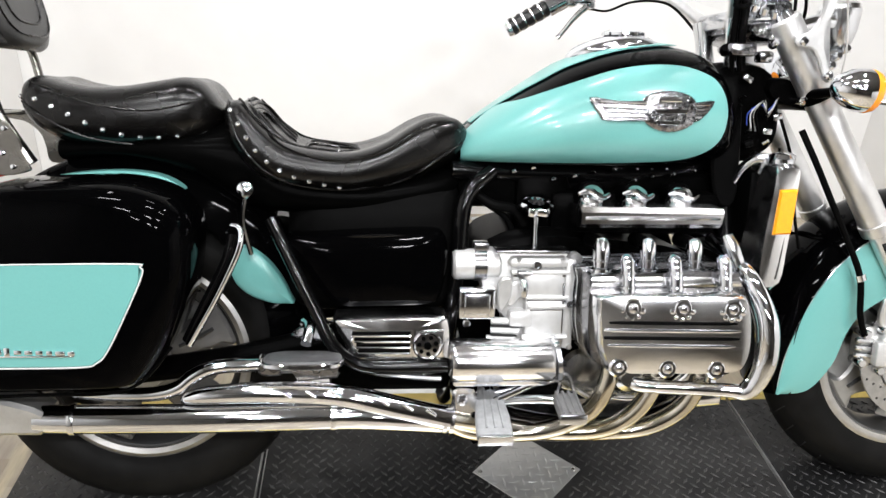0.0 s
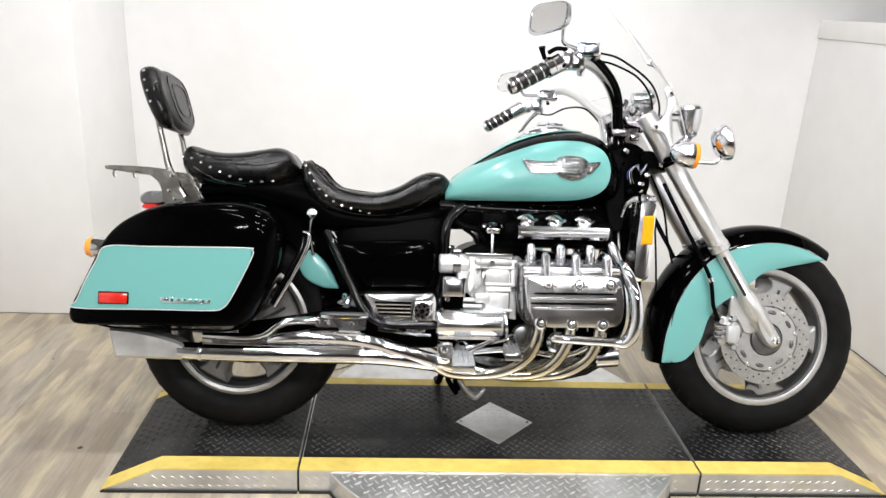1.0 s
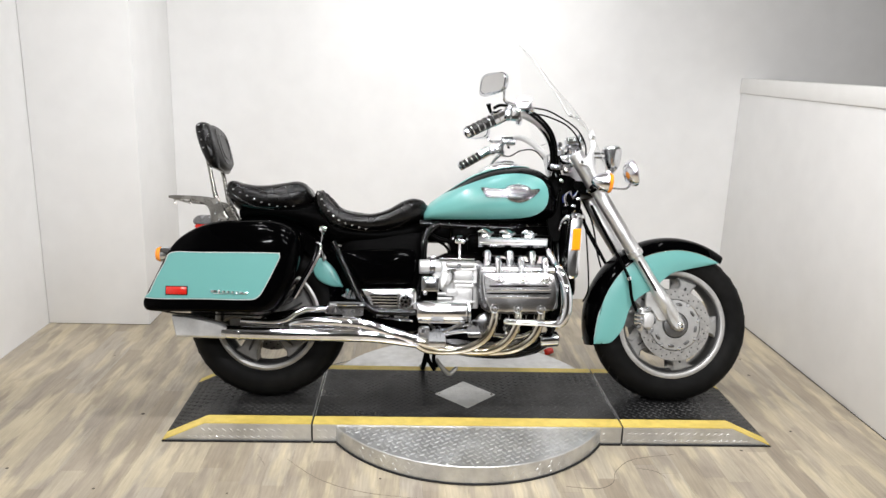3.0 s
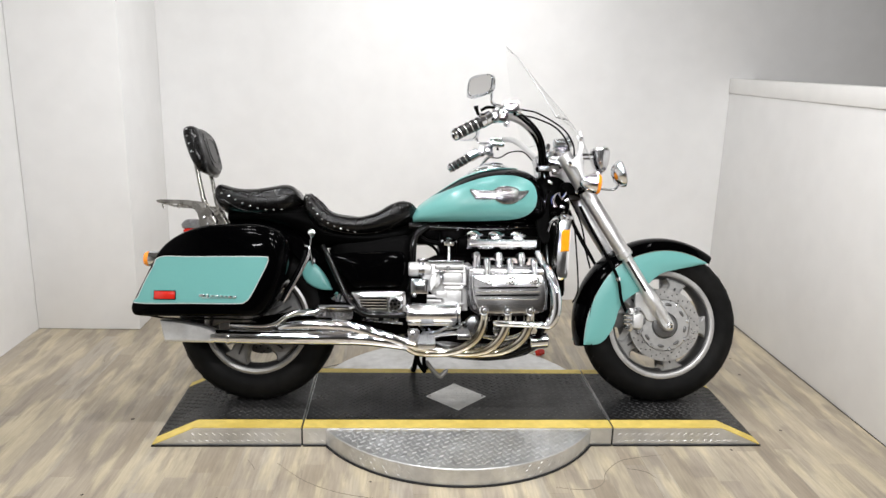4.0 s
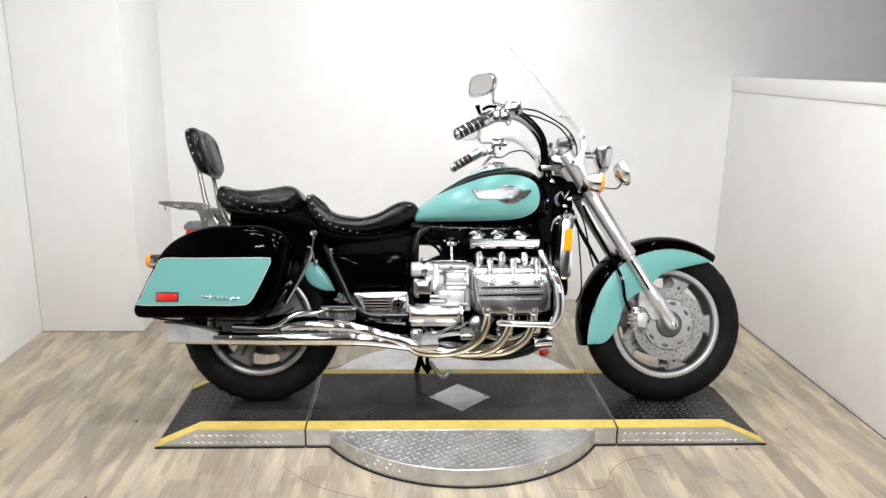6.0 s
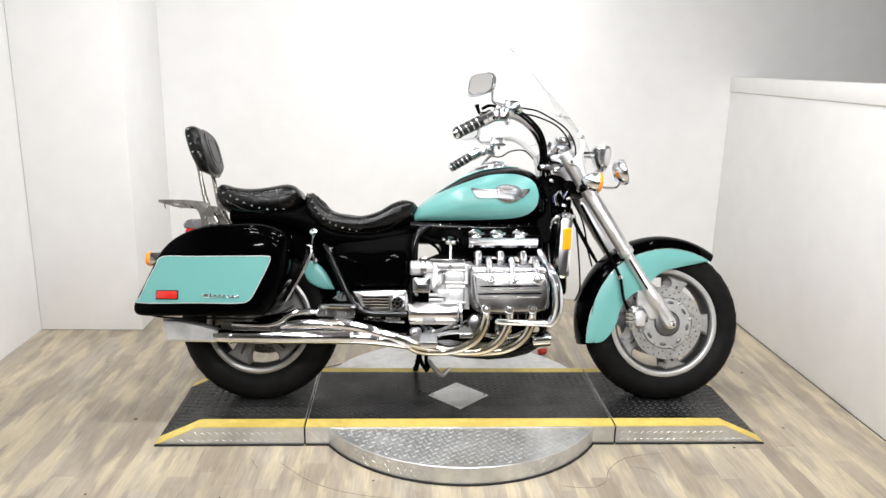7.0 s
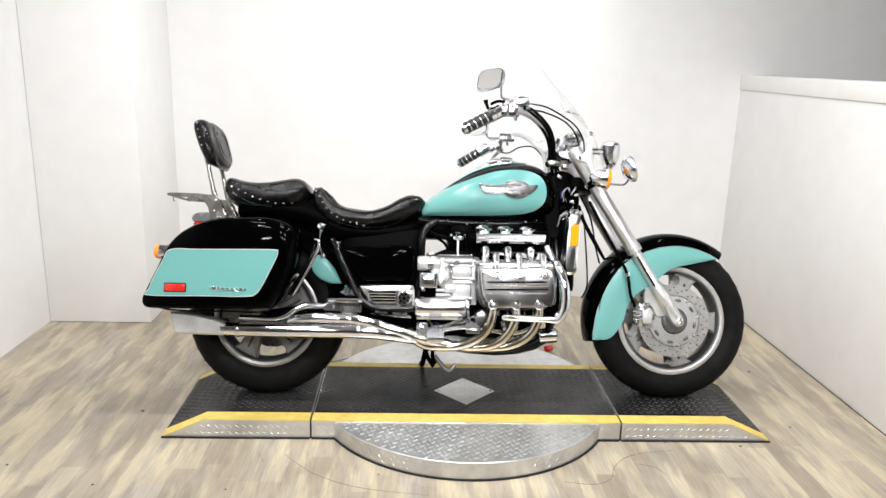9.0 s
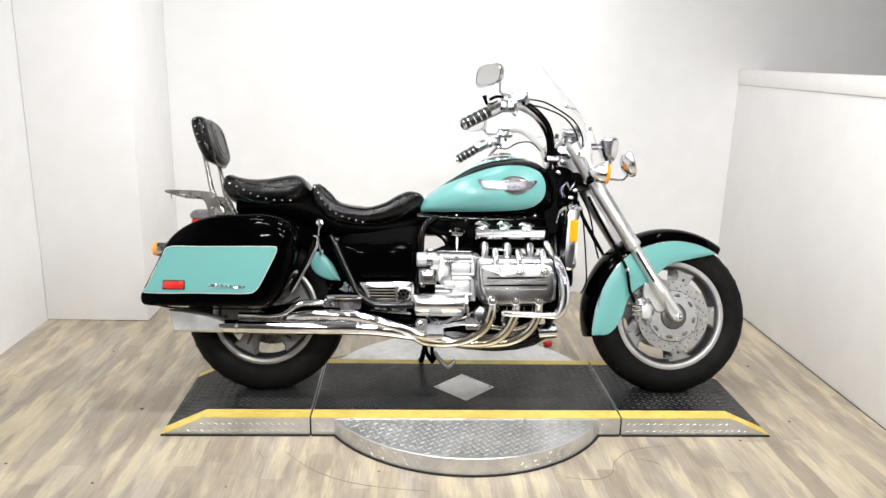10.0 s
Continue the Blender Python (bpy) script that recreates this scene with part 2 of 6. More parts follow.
# ---- mesh helpers ----
def part(name, bm, mat, parent=None, label="", angle=38):
    """Links a bmesh as one mesh object, smooth but for its sharp edges."""
    bmesh.ops.recalc_face_normals(bm, faces=bm.faces)
    for e in bm.edges:
        e.smooth = len(e.link_faces) == 2 and e.calc_face_angle(0) < radians(angle)
    for f in bm.faces:
        f.smooth = True
    me = bpy.data.meshes.new(name)
    bm.to_mesh(me)
    bm.free()
    me.materials.append(mat)
    ob = new(name, me)
    if parent:
        ob.parent = parent
    if label:
        ob["label"] = label
    return ob


def spline(pts, n=6, closed=False):
    """Catmull-Rom through points of any dimension."""
    p = [np.array(a, float) for a in pts]
    out, k = [], len(p)
    for i in range(k if closed else k - 1):
        if closed:
            a, b, c, d = p[i - 1], p[i], p[(i + 1) % k], p[(i + 2) % k]
        else:
            a, b, c, d = p[max(i - 1, 0)], p[i], p[i + 1], p[min(i + 2, k - 1)]
        for j in range(n):
            t = j / n
            out.append(0.5 * ((2 * b) + (c - a) * t + (2 * a - 5 * b + 4 * c - d) * t * t + (3 * b - a - 3 * c + d) * t ** 3))
    if not closed:
        out.append(p[-1])
    return out


def loft(rings, cap=True, bm=None):
    """Skins closed rings of equal count."""
    bm = bm or bmesh.new()
    vs = [[bm.verts.new(p) for p in r] for r in rings]
    k = len(vs[0])
    for a, b in zip(vs, vs[1:]):
        for i in range(k):
            bm.faces.new((a[i], a[(i + 1) % k], b[(i + 1) % k], b[i]))
    if cap:
        for r in (vs[0], vs[-1]):
            if k < 5:
                bm.faces.new(r)
            else:
                c = bm.verts.new(sum((v.co for v in r), Vector()) / k)
                for i in range(k):
                    bm.faces.new((r[i], r[(i + 1) % k], c))
    return bm


def sheet(rows, bm=None, thick=0.0):
    """An open grid of points, with thickness if asked."""
    bm = bm or bmesh.new()
    vs = [[bm.verts.new(p) for p in r] for r in rows]
    fs = []
    for a, b in zip(vs, vs[1:]):
        for i in range(len(a) - 1):
            fs.append(bm.faces.new((a[i], a[i + 1], b[i + 1], b[i])))
    if thick:
        bm.normal_update()
        bmesh.ops.solidify(bm, geom=fs, thickness=thick)
    return bm


def tube(pts, r, seg=12, n=6, bm=None, smooth=True):
    """A round bar along a path; r is one radius or one for each point."""
    rr = list(r) if isinstance(r, (list, tuple)) else [r] * len(pts)
    q = [np.array((*p, a), float) for p, a in zip(pts, rr)]
    q = spline(q, n) if smooth and len(q) > 2 else q
    rings, up = [], None
    for i, a in enumerate(q):
        t = Vector(q[min(i + 1, len(q) - 1)][:3] - q[max(i - 1, 0)][:3]).normalized()
        if up is None:
            up = t.orthogonal().normalized()
        up = (up - t * up.dot(t)).normalized()
        side = t.cross(up)
        rings.append([Vector(a[:3]) + (up * math.cos(w) + side * math.sin(w)) * a[3] for w in (2 * math.pi * j / seg for j in range(seg))])
    return loft(rings, True, bm)


def lathe(profile, centre, axis=(0, 1, 0), seg=32, bm=None, cap=True, ring=False):
    """Turns (radius, along) pairs round an axis; ring joins the last to the first."""
    ax = Vector(axis).normalized()
    u = ax.orthogonal().normalized()
    v = ax.cross(u)
    c = Vector(centre)
    prof = list(profile) + ([profile[0]] if ring else [])
    rings = [[c + ax * h + (u * math.cos(w) + v * math.sin(w)) * max(r, 1e-4) for w in (2 * math.pi * j / seg for j in range(seg))] for r, h in prof]
    bm = loft(rings, cap and not ring, bm)
    if ring:
        bmesh.ops.remove_doubles(bm, verts=bm.verts, dist=1e-6)
    return bm


def rod(a, b, r, seg=12, bm=None):
    a, b = Vector(a), Vector(b)
    e = min(r * 0.25, 0.003)
    length = (b - a).length
    return lathe([(r - e, 0), (r, e), (r, length - e), (r - e, length)], a, b - a, seg, bm)


def box(cx, cy, cz, sx, sy, sz, bevel=0.004, bm=None, turn=None, segs=2):
    own = bmesh.new()
    bmesh.ops.create_cube(own, size=1.0)
    bmesh.ops.scale(own, vec=(sx, sy, sz), verts=own.verts)
    if bevel:
        bmesh.ops.bevel(own, geom=own.edges[:], offset=min(bevel, 0.45 * min(sx, sy, sz)), segments=segs, affect="EDGES", profile=0.5)
    bmesh.ops.transform(own, matrix=Matrix.Translation((cx, cy, cz)) @ (turn or Matrix()), verts=own.verts)
    return merge(own, bm)


def merge(own, bm):
    if bm is None:
        return own
    me = bpy.data.meshes.new("joined")
    own.to_mesh(me)
    own.free()
    bm.from_mesh(me)
    bpy.data.meshes.remove(me)
    return bm


def puff(outline, steps, anchor=None, n=4, bm=None, smooth=True):
    """A body from a side outline (x, z): rings at (scale about the anchor, y)."""
    o = spline(outline, n, True) if smooth else [np.array(p, float) for p in outline]
    a = np.array(anchor if anchor is not None else np.mean(o, axis=0))
    return loft([[(*(a + (p - a) * s)[:1], y, (a + (p - a) * s)[1]) for p in o] for s, y in steps], True, bm)


def plate(outline, y0, y1, edge=0.003, n=4, smooth=True, bm=None):
    """A flat body with rounded rims, from a side outline (x, z)."""
    o = np.array(spline(outline, n, True) if smooth else outline, float)
    k = len(o)
    nx, pv = np.roll(o, -1, 0), np.roll(o, 1, 0)
    t = nx - pv
    nrm = np.stack([t[:, 1], -t[:, 0]], 1) / np.maximum(np.linalg.norm(t, axis=1), 1e-9)[:, None]
    if np.sum(o[:, 0] * nx[:, 1] - nx[:, 0] * o[:, 1]) < 0:
        nrm = -nrm
    d = 1 if y1 > y0 else -1
    own = bmesh.new()
    rings = []
    for inset, y in ((0, y0), (0, y1 - d * edge), (edge, y1)):
        q = o - nrm * inset
        rings.append([(q[i, 0], y, q[i, 1]) for i in range(k)])
    loft(rings, False, own)
    own.verts.ensure_lookup_table()
    caps = [own.faces.new(own.verts[:k]), own.faces.new(own.verts[-k:])]
    bmesh.ops.triangulate(own, faces=caps)
    return merge(own, bm)


def empty(name, m, label, category, group="", kind=""):
    ob = new(name)
    ob.matrix_world = m
    return tagged(ob, label, category, group, kind)


# ---- room ----
XL, XR, YB, YF, ZC = -1.383, 2.594, 1.505, -8.5, 3.2
XP, YP = -0.835, 0.893
FAR = 5.2
tagged(part("floor", box((XL + FAR) / 2, (YB + YF) / 2, -0.06, FAR - XL + 0.6, YB - YF + 0.6, 0.1, 0), BASE), "dark subfloor under the wood-look planks", "floor", kind="structure")
floor = bpy.data.objects["floor"]
tagged(part("wall_north", box((XL + FAR) / 2, YB + 0.06, ZC / 2, FAR - XL + 0.6, 0.12, ZC, 0), WALL), "smooth white painted back wall", "wall", kind="structure")
tagged(part("wall_west", box(XL - 0.06, (YB + YF) / 2, ZC / 2, 0.12, YB - YF - 0.004, ZC, 0), WALL), "smooth white painted side wall", "wall", kind="structure")
tagged(part("wall_pier", box((XL + XP) / 2, (YP + YB) / 2, ZC / 2, XP - XL - 0.004, YB - YP - 0.004, ZC - 0.004, 0.004), WALL), "white painted wall projection in the corner", "wall", kind="structure")
half = part("wall_east", box(XR + 0.07, (YB - 3.2) / 2, 0.671, 0.14, YB + 3.2 - 0.004, 1.342, 0.003), WALL)
tagged(half, "low white partition wall with a trim ledge on top", "wall", kind="structure")
tagged(part("trim", box(XR + 0.07, (YB - 3.2) / 2, 1.387, 0.160, YB + 3.2 - 0.006, 0.0895, 0.006), LEDGE), "white wooden ledge along the partition top", "trim", kind="structure")
# No real board: a dark strip painted in for the shadow gap at the floor.
tagged(part("baseboard", box(XR - 0.0015, (YB - 3.2) / 2, 0.002, 0.003, YB + 3.2 - 0.02, 0.003, 0.0005), DARK_GAP), "thin dark strip for the shadow gap at the partition's foot", "baseboard", kind="structure")
tagged(part("wall_far", box(FAR + 0.06, (YB + YF) / 2, ZC / 2, 0.12, YB - YF, ZC, 0), FAR_WALL), "beige wall added beyond the partition, dimmed in its paint", "wall", kind="structure")
tagged(part("wall_south", box((XL + FAR) / 2, YF - 0.06, ZC / 2, FAR - XL + 0.6, 0.12, ZC, 0), UNSEEN_SOUTH), "unseen brown wall at the far end, dark to deepen chrome reflections", "wall", kind="structure")
tagged(part("ceiling", box((XL + FAR) / 2, (YB + YF) / 2, ZC + 0.05, FAR - XL + 0.6, YB - YF + 0.6, 0.1, 0), CEILING), "grey painted ceiling", "ceiling", kind="structure")

# ---- turntable and platform ----
TX, TY, TR, PH = 0.835, -0.050, 0.618, 0.075
PX0, PX1, SX0, SX1 = -0.368, 2.068, 0.2135, 1.4515
PY0, PY1 = -0.372, 0.203


def lug(bm, x, y, z, a, long=0.026, wide=0.0078, high=0.0028):
    """One raised lens of tread plate."""
    c, s = math.cos(a), math.sin(a)
    pts = [(-long / 2, 0, 0), (0, -wide / 2, 0), (long / 2, 0, 0), (0, wide / 2, 0)]
    low = [bm.verts.new((x + px * c - py * s, y + px * s + py * c, z)) for px, py, _ in pts]
    top = [bm.verts.new((x + 0.45 * (px * c - py * s), y + 0.45 * (px * s + py * c), z + high)) for px, py, _ in pts]
    for i in range(4):
        bm.faces.new((low[i], low[(i + 1) % 4], top[(i + 1) % 4], top[i]))
    bm.faces.new(top)


def tread(inside, x0, x1, y0, y1, z, pitch=0.0225, turn=45, high=0.0026):
    """Tread plate: lugs set crosswise on a lattice, each pointing at its neighbour's flank."""
    bm = bmesh.new()
    c, s = math.cos(radians(turn)), math.sin(radians(turn))
    mx, my = (x0 + x1) / 2, (y0 + y1) / 2
    reach = int(math.hypot(x1 - x0, y1 - y0) / 2 / pitch) + 2
    for i in range(-reach, reach + 1):
        for j in range(-reach, reach + 1):
            x, y = mx + (i * c - j * s) * pitch, my + (i * s + j * c) * pitch
            if x0 <= x <= x1 and y0 <= y <= y1 and inside(x, y):
                zz = z(x) if callable(z) else z
                lug(bm, x, y, zz, radians(turn + (90 if (i + j) % 2 else 0)), high=high)
    return bm


def deck_z(x):
    """The deck's height: level, with a ramp at either end."""
    return PH * max(0.0, min(1.0, (x - PX0) / 0.165, (PX1 - x) / 0.168))


platform = empty("turntable", pose(TX, TY, 0), "round aluminium tread plate turntable on the floor", "turntable")
MOVE = Matrix.Translation((-TX, -TY, 0))


def shifted(bm):
    bmesh.ops.transform(bm, matrix=MOVE, verts=bm.verts)
    return bm


part("disc", shifted(lathe([(TR - 0.012, 0.001), (TR - 0.004, 0.001), (TR, 0.006), (TR, PH - 0.006), (TR - 0.003, PH - 0.003)], (TX, TY, 0), (0, 0, 1), 96)), TREAD_ALU, platform)
part("base_gasket", shifted(lathe([(TR + 0.006, 0.0005), (TR + 0.006, 0.005), (TR + 0.001, 0.007), (TR - 0.01, 0.0005)], (TX, TY, 0), (0, 0, 1), 96, ring=True)), DARK_GAP, platform)
tagged(part("tread_pattern", shifted(tread(lambda x, y: math.hypot(x - TX, y - TY) < TR - 0.016, TX - TR, TX + TR, TY - TR, PY0 - 0.008, PH - 0.003, 0.0245, 32, 0.0034)), TREAD_ALU, platform), kind="stuff")
bm = bmesh.new()
for i in range(150):
    for j in range(3):
        w = 2 * math.pi * (i + 0.5 * (j % 2)) / 150
        own = bmesh.new()
        lug(own, 0, 0, 0, radians(-45 if (i + j) % 2 else 45), 0.017, 0.0042, 0.0012)
        c, s = math.cos(w), math.sin(w)
        m = Matrix(((-s, 0, c, TR * c), (c, 0, s, TR * s), (0, 1, 0, 0.018 + 0.019 * j), (0, 0, 0, 1)))
        for v in own.verts:
            v.co = m @ v.co
        bm = merge(own, bm)
tagged(part("rim_pattern", bm, TREAD_ALU, platform), kind="stuff")


def deck(name, x0, x1, label):
    """One deck section: a folded tread plate with its black mat and yellow tape edges."""
    top = empty(name, pose((x0 + x1) / 2, (PY0 + PY1) / 2, 0), label, "platform", "platform sections")
    back = Matrix.Translation((-(x0 + x1) / 2, -(PY0 + PY1) / 2, 0))

    def put(label_, bm, mat, kind=""):
        bmesh.ops.transform(bm, matrix=back, verts=bm.verts)
        return tagged(part(label_, bm, mat, top), kind=kind)

    xs = sorted({x0, x1, *[x for x in (PX0 + 0.165, PX1 - 0.168) if x0 < x < x1]})

    def slab(ya, yb, za, zb, short=0.0):
        rings = []
        for x in [xs[0] + (short if xs[0] > PX0 else 0)] + xs[1:-1] + [xs[-1] - (short if xs[-1] < PX1 else 0)]:
            h = deck_z(x)
            rings.append([(x, ya, max(0.0006, h + za) if za > -0.02 else 0.0006), (x, yb, max(0.0006, h + za) if za > -0.02 else 0.0006), (x, yb, h + zb + 0.0008), (x, ya, h + zb + 0.0008)])
        return loft(rings)

    put("plate", slab(PY0, PY1, -1, 0.0), TREAD_ALU)
    put("mat", slab(PY0 + 0.068, PY1 - 0.05, 0.001, 0.004, 0.0035), MAT_BLACK)
    put("tape", slab(PY0 + 0.002, PY0 + 0.066, 0.001, 0.0035), YELLOW)
    put("tape", slab(PY1 - 0.048, PY1 - 0.003, 0.001, 0.0035), YELLOW)
    put("mat_tread", tread(lambda x, y: abs(x - 0.838) + abs(y + 0.094) > 0.145, x0 + 0.012, x1 - 0.012, PY0 + 0.078, PY1 - 0.06, lambda x: deck_z(x) + 0.0045, 0.0225), MAT_WORN, "stuff")
    bm = bmesh.new()
    k = int((x1 - x0 - 0.05) / 0.027)
    for i in range(k):
        for j in range(2):
            x, z = x0 + 0.025 + 0.027 * i, 0.02 + 0.03 * j
            if deck_z(x - 0.02) > z + 0.012 and deck_z(x + 0.02) > z + 0.012:
                own = bmesh.new()
                lug(own, 0, 0, 0, radians(-35 if x < 0.85 else 35), 0.020, 0.0042, 0.0011)
                bmesh.ops.transform(own, matrix=pose(x, PY0, z, 90), verts=own.verts)
                bm = merge(own, bm)
    put("front_pattern", bm, TREAD_ALU, "stuff")
    bm = box((x0 + x1) / 2, PY0 - 0.003, 0.003, x1 - x0, 0.01, 0.005, 0.001)
    put("edge_seal", bm, DARK_GAP)
    return top, put


deck("ramp_section", PX0, SX0 - 0.0035, "black tread mat ramp with yellow taped edges")
mid, put = deck("deck_section", SX0 + 0.0035, SX1 - 0.0035, "black tread mat deck with a bare aluminium diamond")
deck("ramp_section", SX1 + 0.0035, PX1, "black tread mat ramp with yellow taped edges")
# Black strips set into the open joints, the gap's darkness given as their colour.
for x in (SX0, SX1):
    put("joint_seal", box(x, (PY0 + PY1) / 2, PH / 2 - 0.003, 0.0066, PY1 - PY0 - 0.004, PH - 0.010, 0.0005), DARK_GAP)
D = 0.130
bm = bmesh.new()
loft([[(0.838 + a * (D + 0.002), -0.094 + b * (D + 0.002), PH + 0.003) for a, b in ((1, 0), (0, 1), (-1, 0), (0, -1))], [(0.838 + a * D, -0.094 + b * D, PH + 0.0062) for a, b in ((1, 0), (0, 1), (-1, 0), (0, -1))]], bm=bm)
put("diamond_plate", bm, TREAD_ALU)
put("diamond_pattern", tread(lambda x, y: abs(x - 0.838) + abs(y + 0.094) < D - 0.01, 0.70, 0.99, -0.23, 0.06, PH + 0.0062, 0.0225, 0, 0.0013), TREAD_ALU, "stuff")

for a, b in ((D - 0.016, 0), (0.016 - D, 0)):
    put("plate_screw", lathe([(0.006, 0.0), (0.006, 0.003), (0.003, 0.0045)], (0.838 + a, -0.094 + b, PH + 0.006), (0, 0, 1), 10), STEEL)

# ---- motorcycle ----
bike = empty("motorcycle", pose(0, -0.119, 0.0795, -15.95, 0, 0), "turquoise and black touring cruiser motorcycle leaning on its side stand", "motorcycle")
RW, FW = (0.0, 0.329), (1.715, 0.331)


def P(name, bm, mat, parent=None, label=""):
    return part(name, bm, mat, parent or bike, label)


def both(fn):
    for s in (-1, 1):
        fn(s)


# wheels
def wheel(name, cx, cz, r_tyre, width, r_rim, rotor_r, two):
    w = width / 2
    tyre = [(r_rim - 0.006, w * 0.62), (r_rim + 0.012, w * 0.86), (r_rim + 0.04, w * 0.99), (r_tyre - 0.05, w * 0.97), (r_tyre - 0.025, w * 0.82), (r_tyre - 0.008, w * 0.5), (r_tyre, w * 0.16)]
    tyre = tyre + [(r, -h) for r, h in tyre[::-1]]
    top = P(name, lathe(tyre, (cx, 0, cz), seg=96, ring=True), RUBBER, label="black rubber tyre on a cast alloy wheel")
    bm = bmesh.new()
    for i in range(72):
        for s in (-1, 1):
            a0 = 2 * math.pi * i / 72
            pts = []
            for k, (hh, rr) in enumerate(((0.10, 0.0005), (0.36, -0.002), (0.62, -0.0125))):
                a = a0 + 0.045 * k * s
                r = r_tyre + rr - 0.0014
                pts.append((cx + r * math.cos(a), s * w * hh, cz + r * math.sin(a)))
            if i % 2 == 0:
                tube(pts, 0.0016, 5, 2, bm)
    tagged(P("tread_groove", bm, DARK_GAP, top), kind="stuff")
    lip = [(r_rim - 0.002, w * 0.60), (r_rim + 0.005, w * 0.76), (r_rim - 0.005, w * 0.80), (r_rim - 0.015, w * 0.75), (r_rim - 0.018, w * 0.60)]
    for s in (-1, 1):
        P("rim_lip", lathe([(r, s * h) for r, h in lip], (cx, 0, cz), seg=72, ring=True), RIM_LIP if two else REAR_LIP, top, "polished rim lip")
    rim = [(r_rim - 0.006, w * 0.70), (r_rim - 0.020, w * 0.66), (r_rim - 0.028, w * 0.5), (r_rim - 0.034, w * 0.1)]
    rim = rim + [(r, -h) for r, h in rim[::-1]]
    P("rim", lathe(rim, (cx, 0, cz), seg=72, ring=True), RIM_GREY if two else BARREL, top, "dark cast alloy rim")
    P("hub", lathe([(0.02, -w * 1.1), (0.052, -w * 1.1), (0.056, -w * 0.9), (0.05, -0.02), (0.05, 0.02), (0.056, w * 0.9), (0.052, w * 1.1), (0.02, w * 1.1)], (cx, 0, cz), seg=32), WHEEL, top)
    ro = r_rim - 0.028
    for i in range(5):
        a = radians((-81 if two else -52) + 72 * i)
        edge = [(0.045, 0.62), (0.10, 0.50), (0.135, 0.34), (0.155, 0.22), (ro - 0.020, 0.17), (ro + 0.004, 0.22)] if two else [(0.045, 0.58), (0.085, 0.36), (0.115, 0.26), (0.140, 0.25), (0.160, 0.23), (ro + 0.004, 0.26)]
        pts = [(r, h + 0.10 * (r - 0.05) / 0.13) for r, h in edge] + [(r, -h + 0.10 * (r - 0.05) / 0.13) for r, h in edge[::-1]]
        out = [(cx + r * math.cos(a + h), cz + r * math.sin(a + h)) for r, h in pts]
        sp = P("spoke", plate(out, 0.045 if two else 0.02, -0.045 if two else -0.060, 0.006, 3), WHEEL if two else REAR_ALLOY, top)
        mid = [(cx + r * math.cos(a + h), -0.0455 if two else -0.0605, cz + r * math.sin(a + h)) for r, h in ((0.075, 0.03), (0.12, 0.06), (ro - 0.03, 0.09))]
        P("spoke_groove", tube(mid, [0.004, 0.0055, 0.004], 8), BARREL, sp)
    for s in ((-1, 1) if two else (1,)):
        y = s * (w + 0.012)
        bm = lathe([(rotor_r, -0.0025), (rotor_r, 0.0025), (rotor_r - 0.042, 0.0025), (rotor_r - 0.042, -0.0025)], (cx, y, cz), seg=64, ring=True)
        rot = P("brake_disc", bm, ROTOR, top, "drilled steel brake disc")
        bm = bmesh.new()
        for i in range(48):
            a = 2 * math.pi * i / 48
            r = rotor_r - (0.010, 0.021, 0.032)[i % 3]
            rod((cx + r * math.cos(a), y - 0.0031, cz + r * math.sin(a)), (cx + r * math.cos(a), y + 0.0031, cz + r * math.sin(a)), 0.0034, 8, bm)
        tagged(P("drill_hole", bm, DARK_GAP, rot), kind="stuff")
        bm = lathe([(rotor_r - 0.046, -0.004), (rotor_r - 0.046, 0.004), (0.085, 0.006), (0.056, 0.012), (0.056, -0.008), (0.085, -0.006)], (cx, y, cz), seg=48, ring=True)
        P("disc_carrier", bm, CARRIER, rot)
        for i in range(8):
            a = 2 * math.pi * i / 8 + 0.6
            q = [(cx + 0.0895 * math.cos(a + da), y + s * 0.0052, cz + 0.0895 * math.sin(a + da)) for da in (-0.15, -0.07, 0.0, 0.07, 0.15)]
            P("carrier_slot", tube(q, [0.004, 0.0062, 0.0066, 0.0062, 0.004], 10, 3), RIM_GREY, rot)
        if two:
            P("hub_recess", lathe([(0.050, 0.0115), (0.047, 0.0128), (0.020, 0.0128)], (cx, y, cz), (0, s, 0), 32), RIM_GREY, rot)
        for i in range(8):
            a = 2 * math.pi * i / 8 + 0.2
            r = rotor_r - 0.05
            P("bolt", lathe([(0.0085, -0.007), (0.0085, 0.007), (0.006, 0.0095)], (cx + r * math.cos(a), y, cz + r * math.sin(a)), (0, s, 0), 10), CHROME_DULL, rot)
    return top


wheel("front_wheel", *FW, 0.337, 0.150, 0.2275, 0.152, True)
wheel("rear_wheel", *RW, 0.329, 0.180, 0.212, 0.150, False)

# saddlebags
BAG = [(-0.346, 0.592), (-0.320, 0.632), (-0.280, 0.668), (-0.220, 0.700), (-0.150, 0.718), (-0.060, 0.724), (0.030, 0.726), (0.097, 0.712), (0.138, 0.685), (0.155, 0.640), (0.152, 0.570),
       (0.135, 0.500), (0.105, 0.430), (0.070, 0.380), (0.030, 0.366), (-0.10, 0.363), (-0.30, 0.362), (-0.40, 0.363), (-0.428, 0.375), (-0.432, 0.405), (-0.412, 0.450), (-0.380, 0.520)]
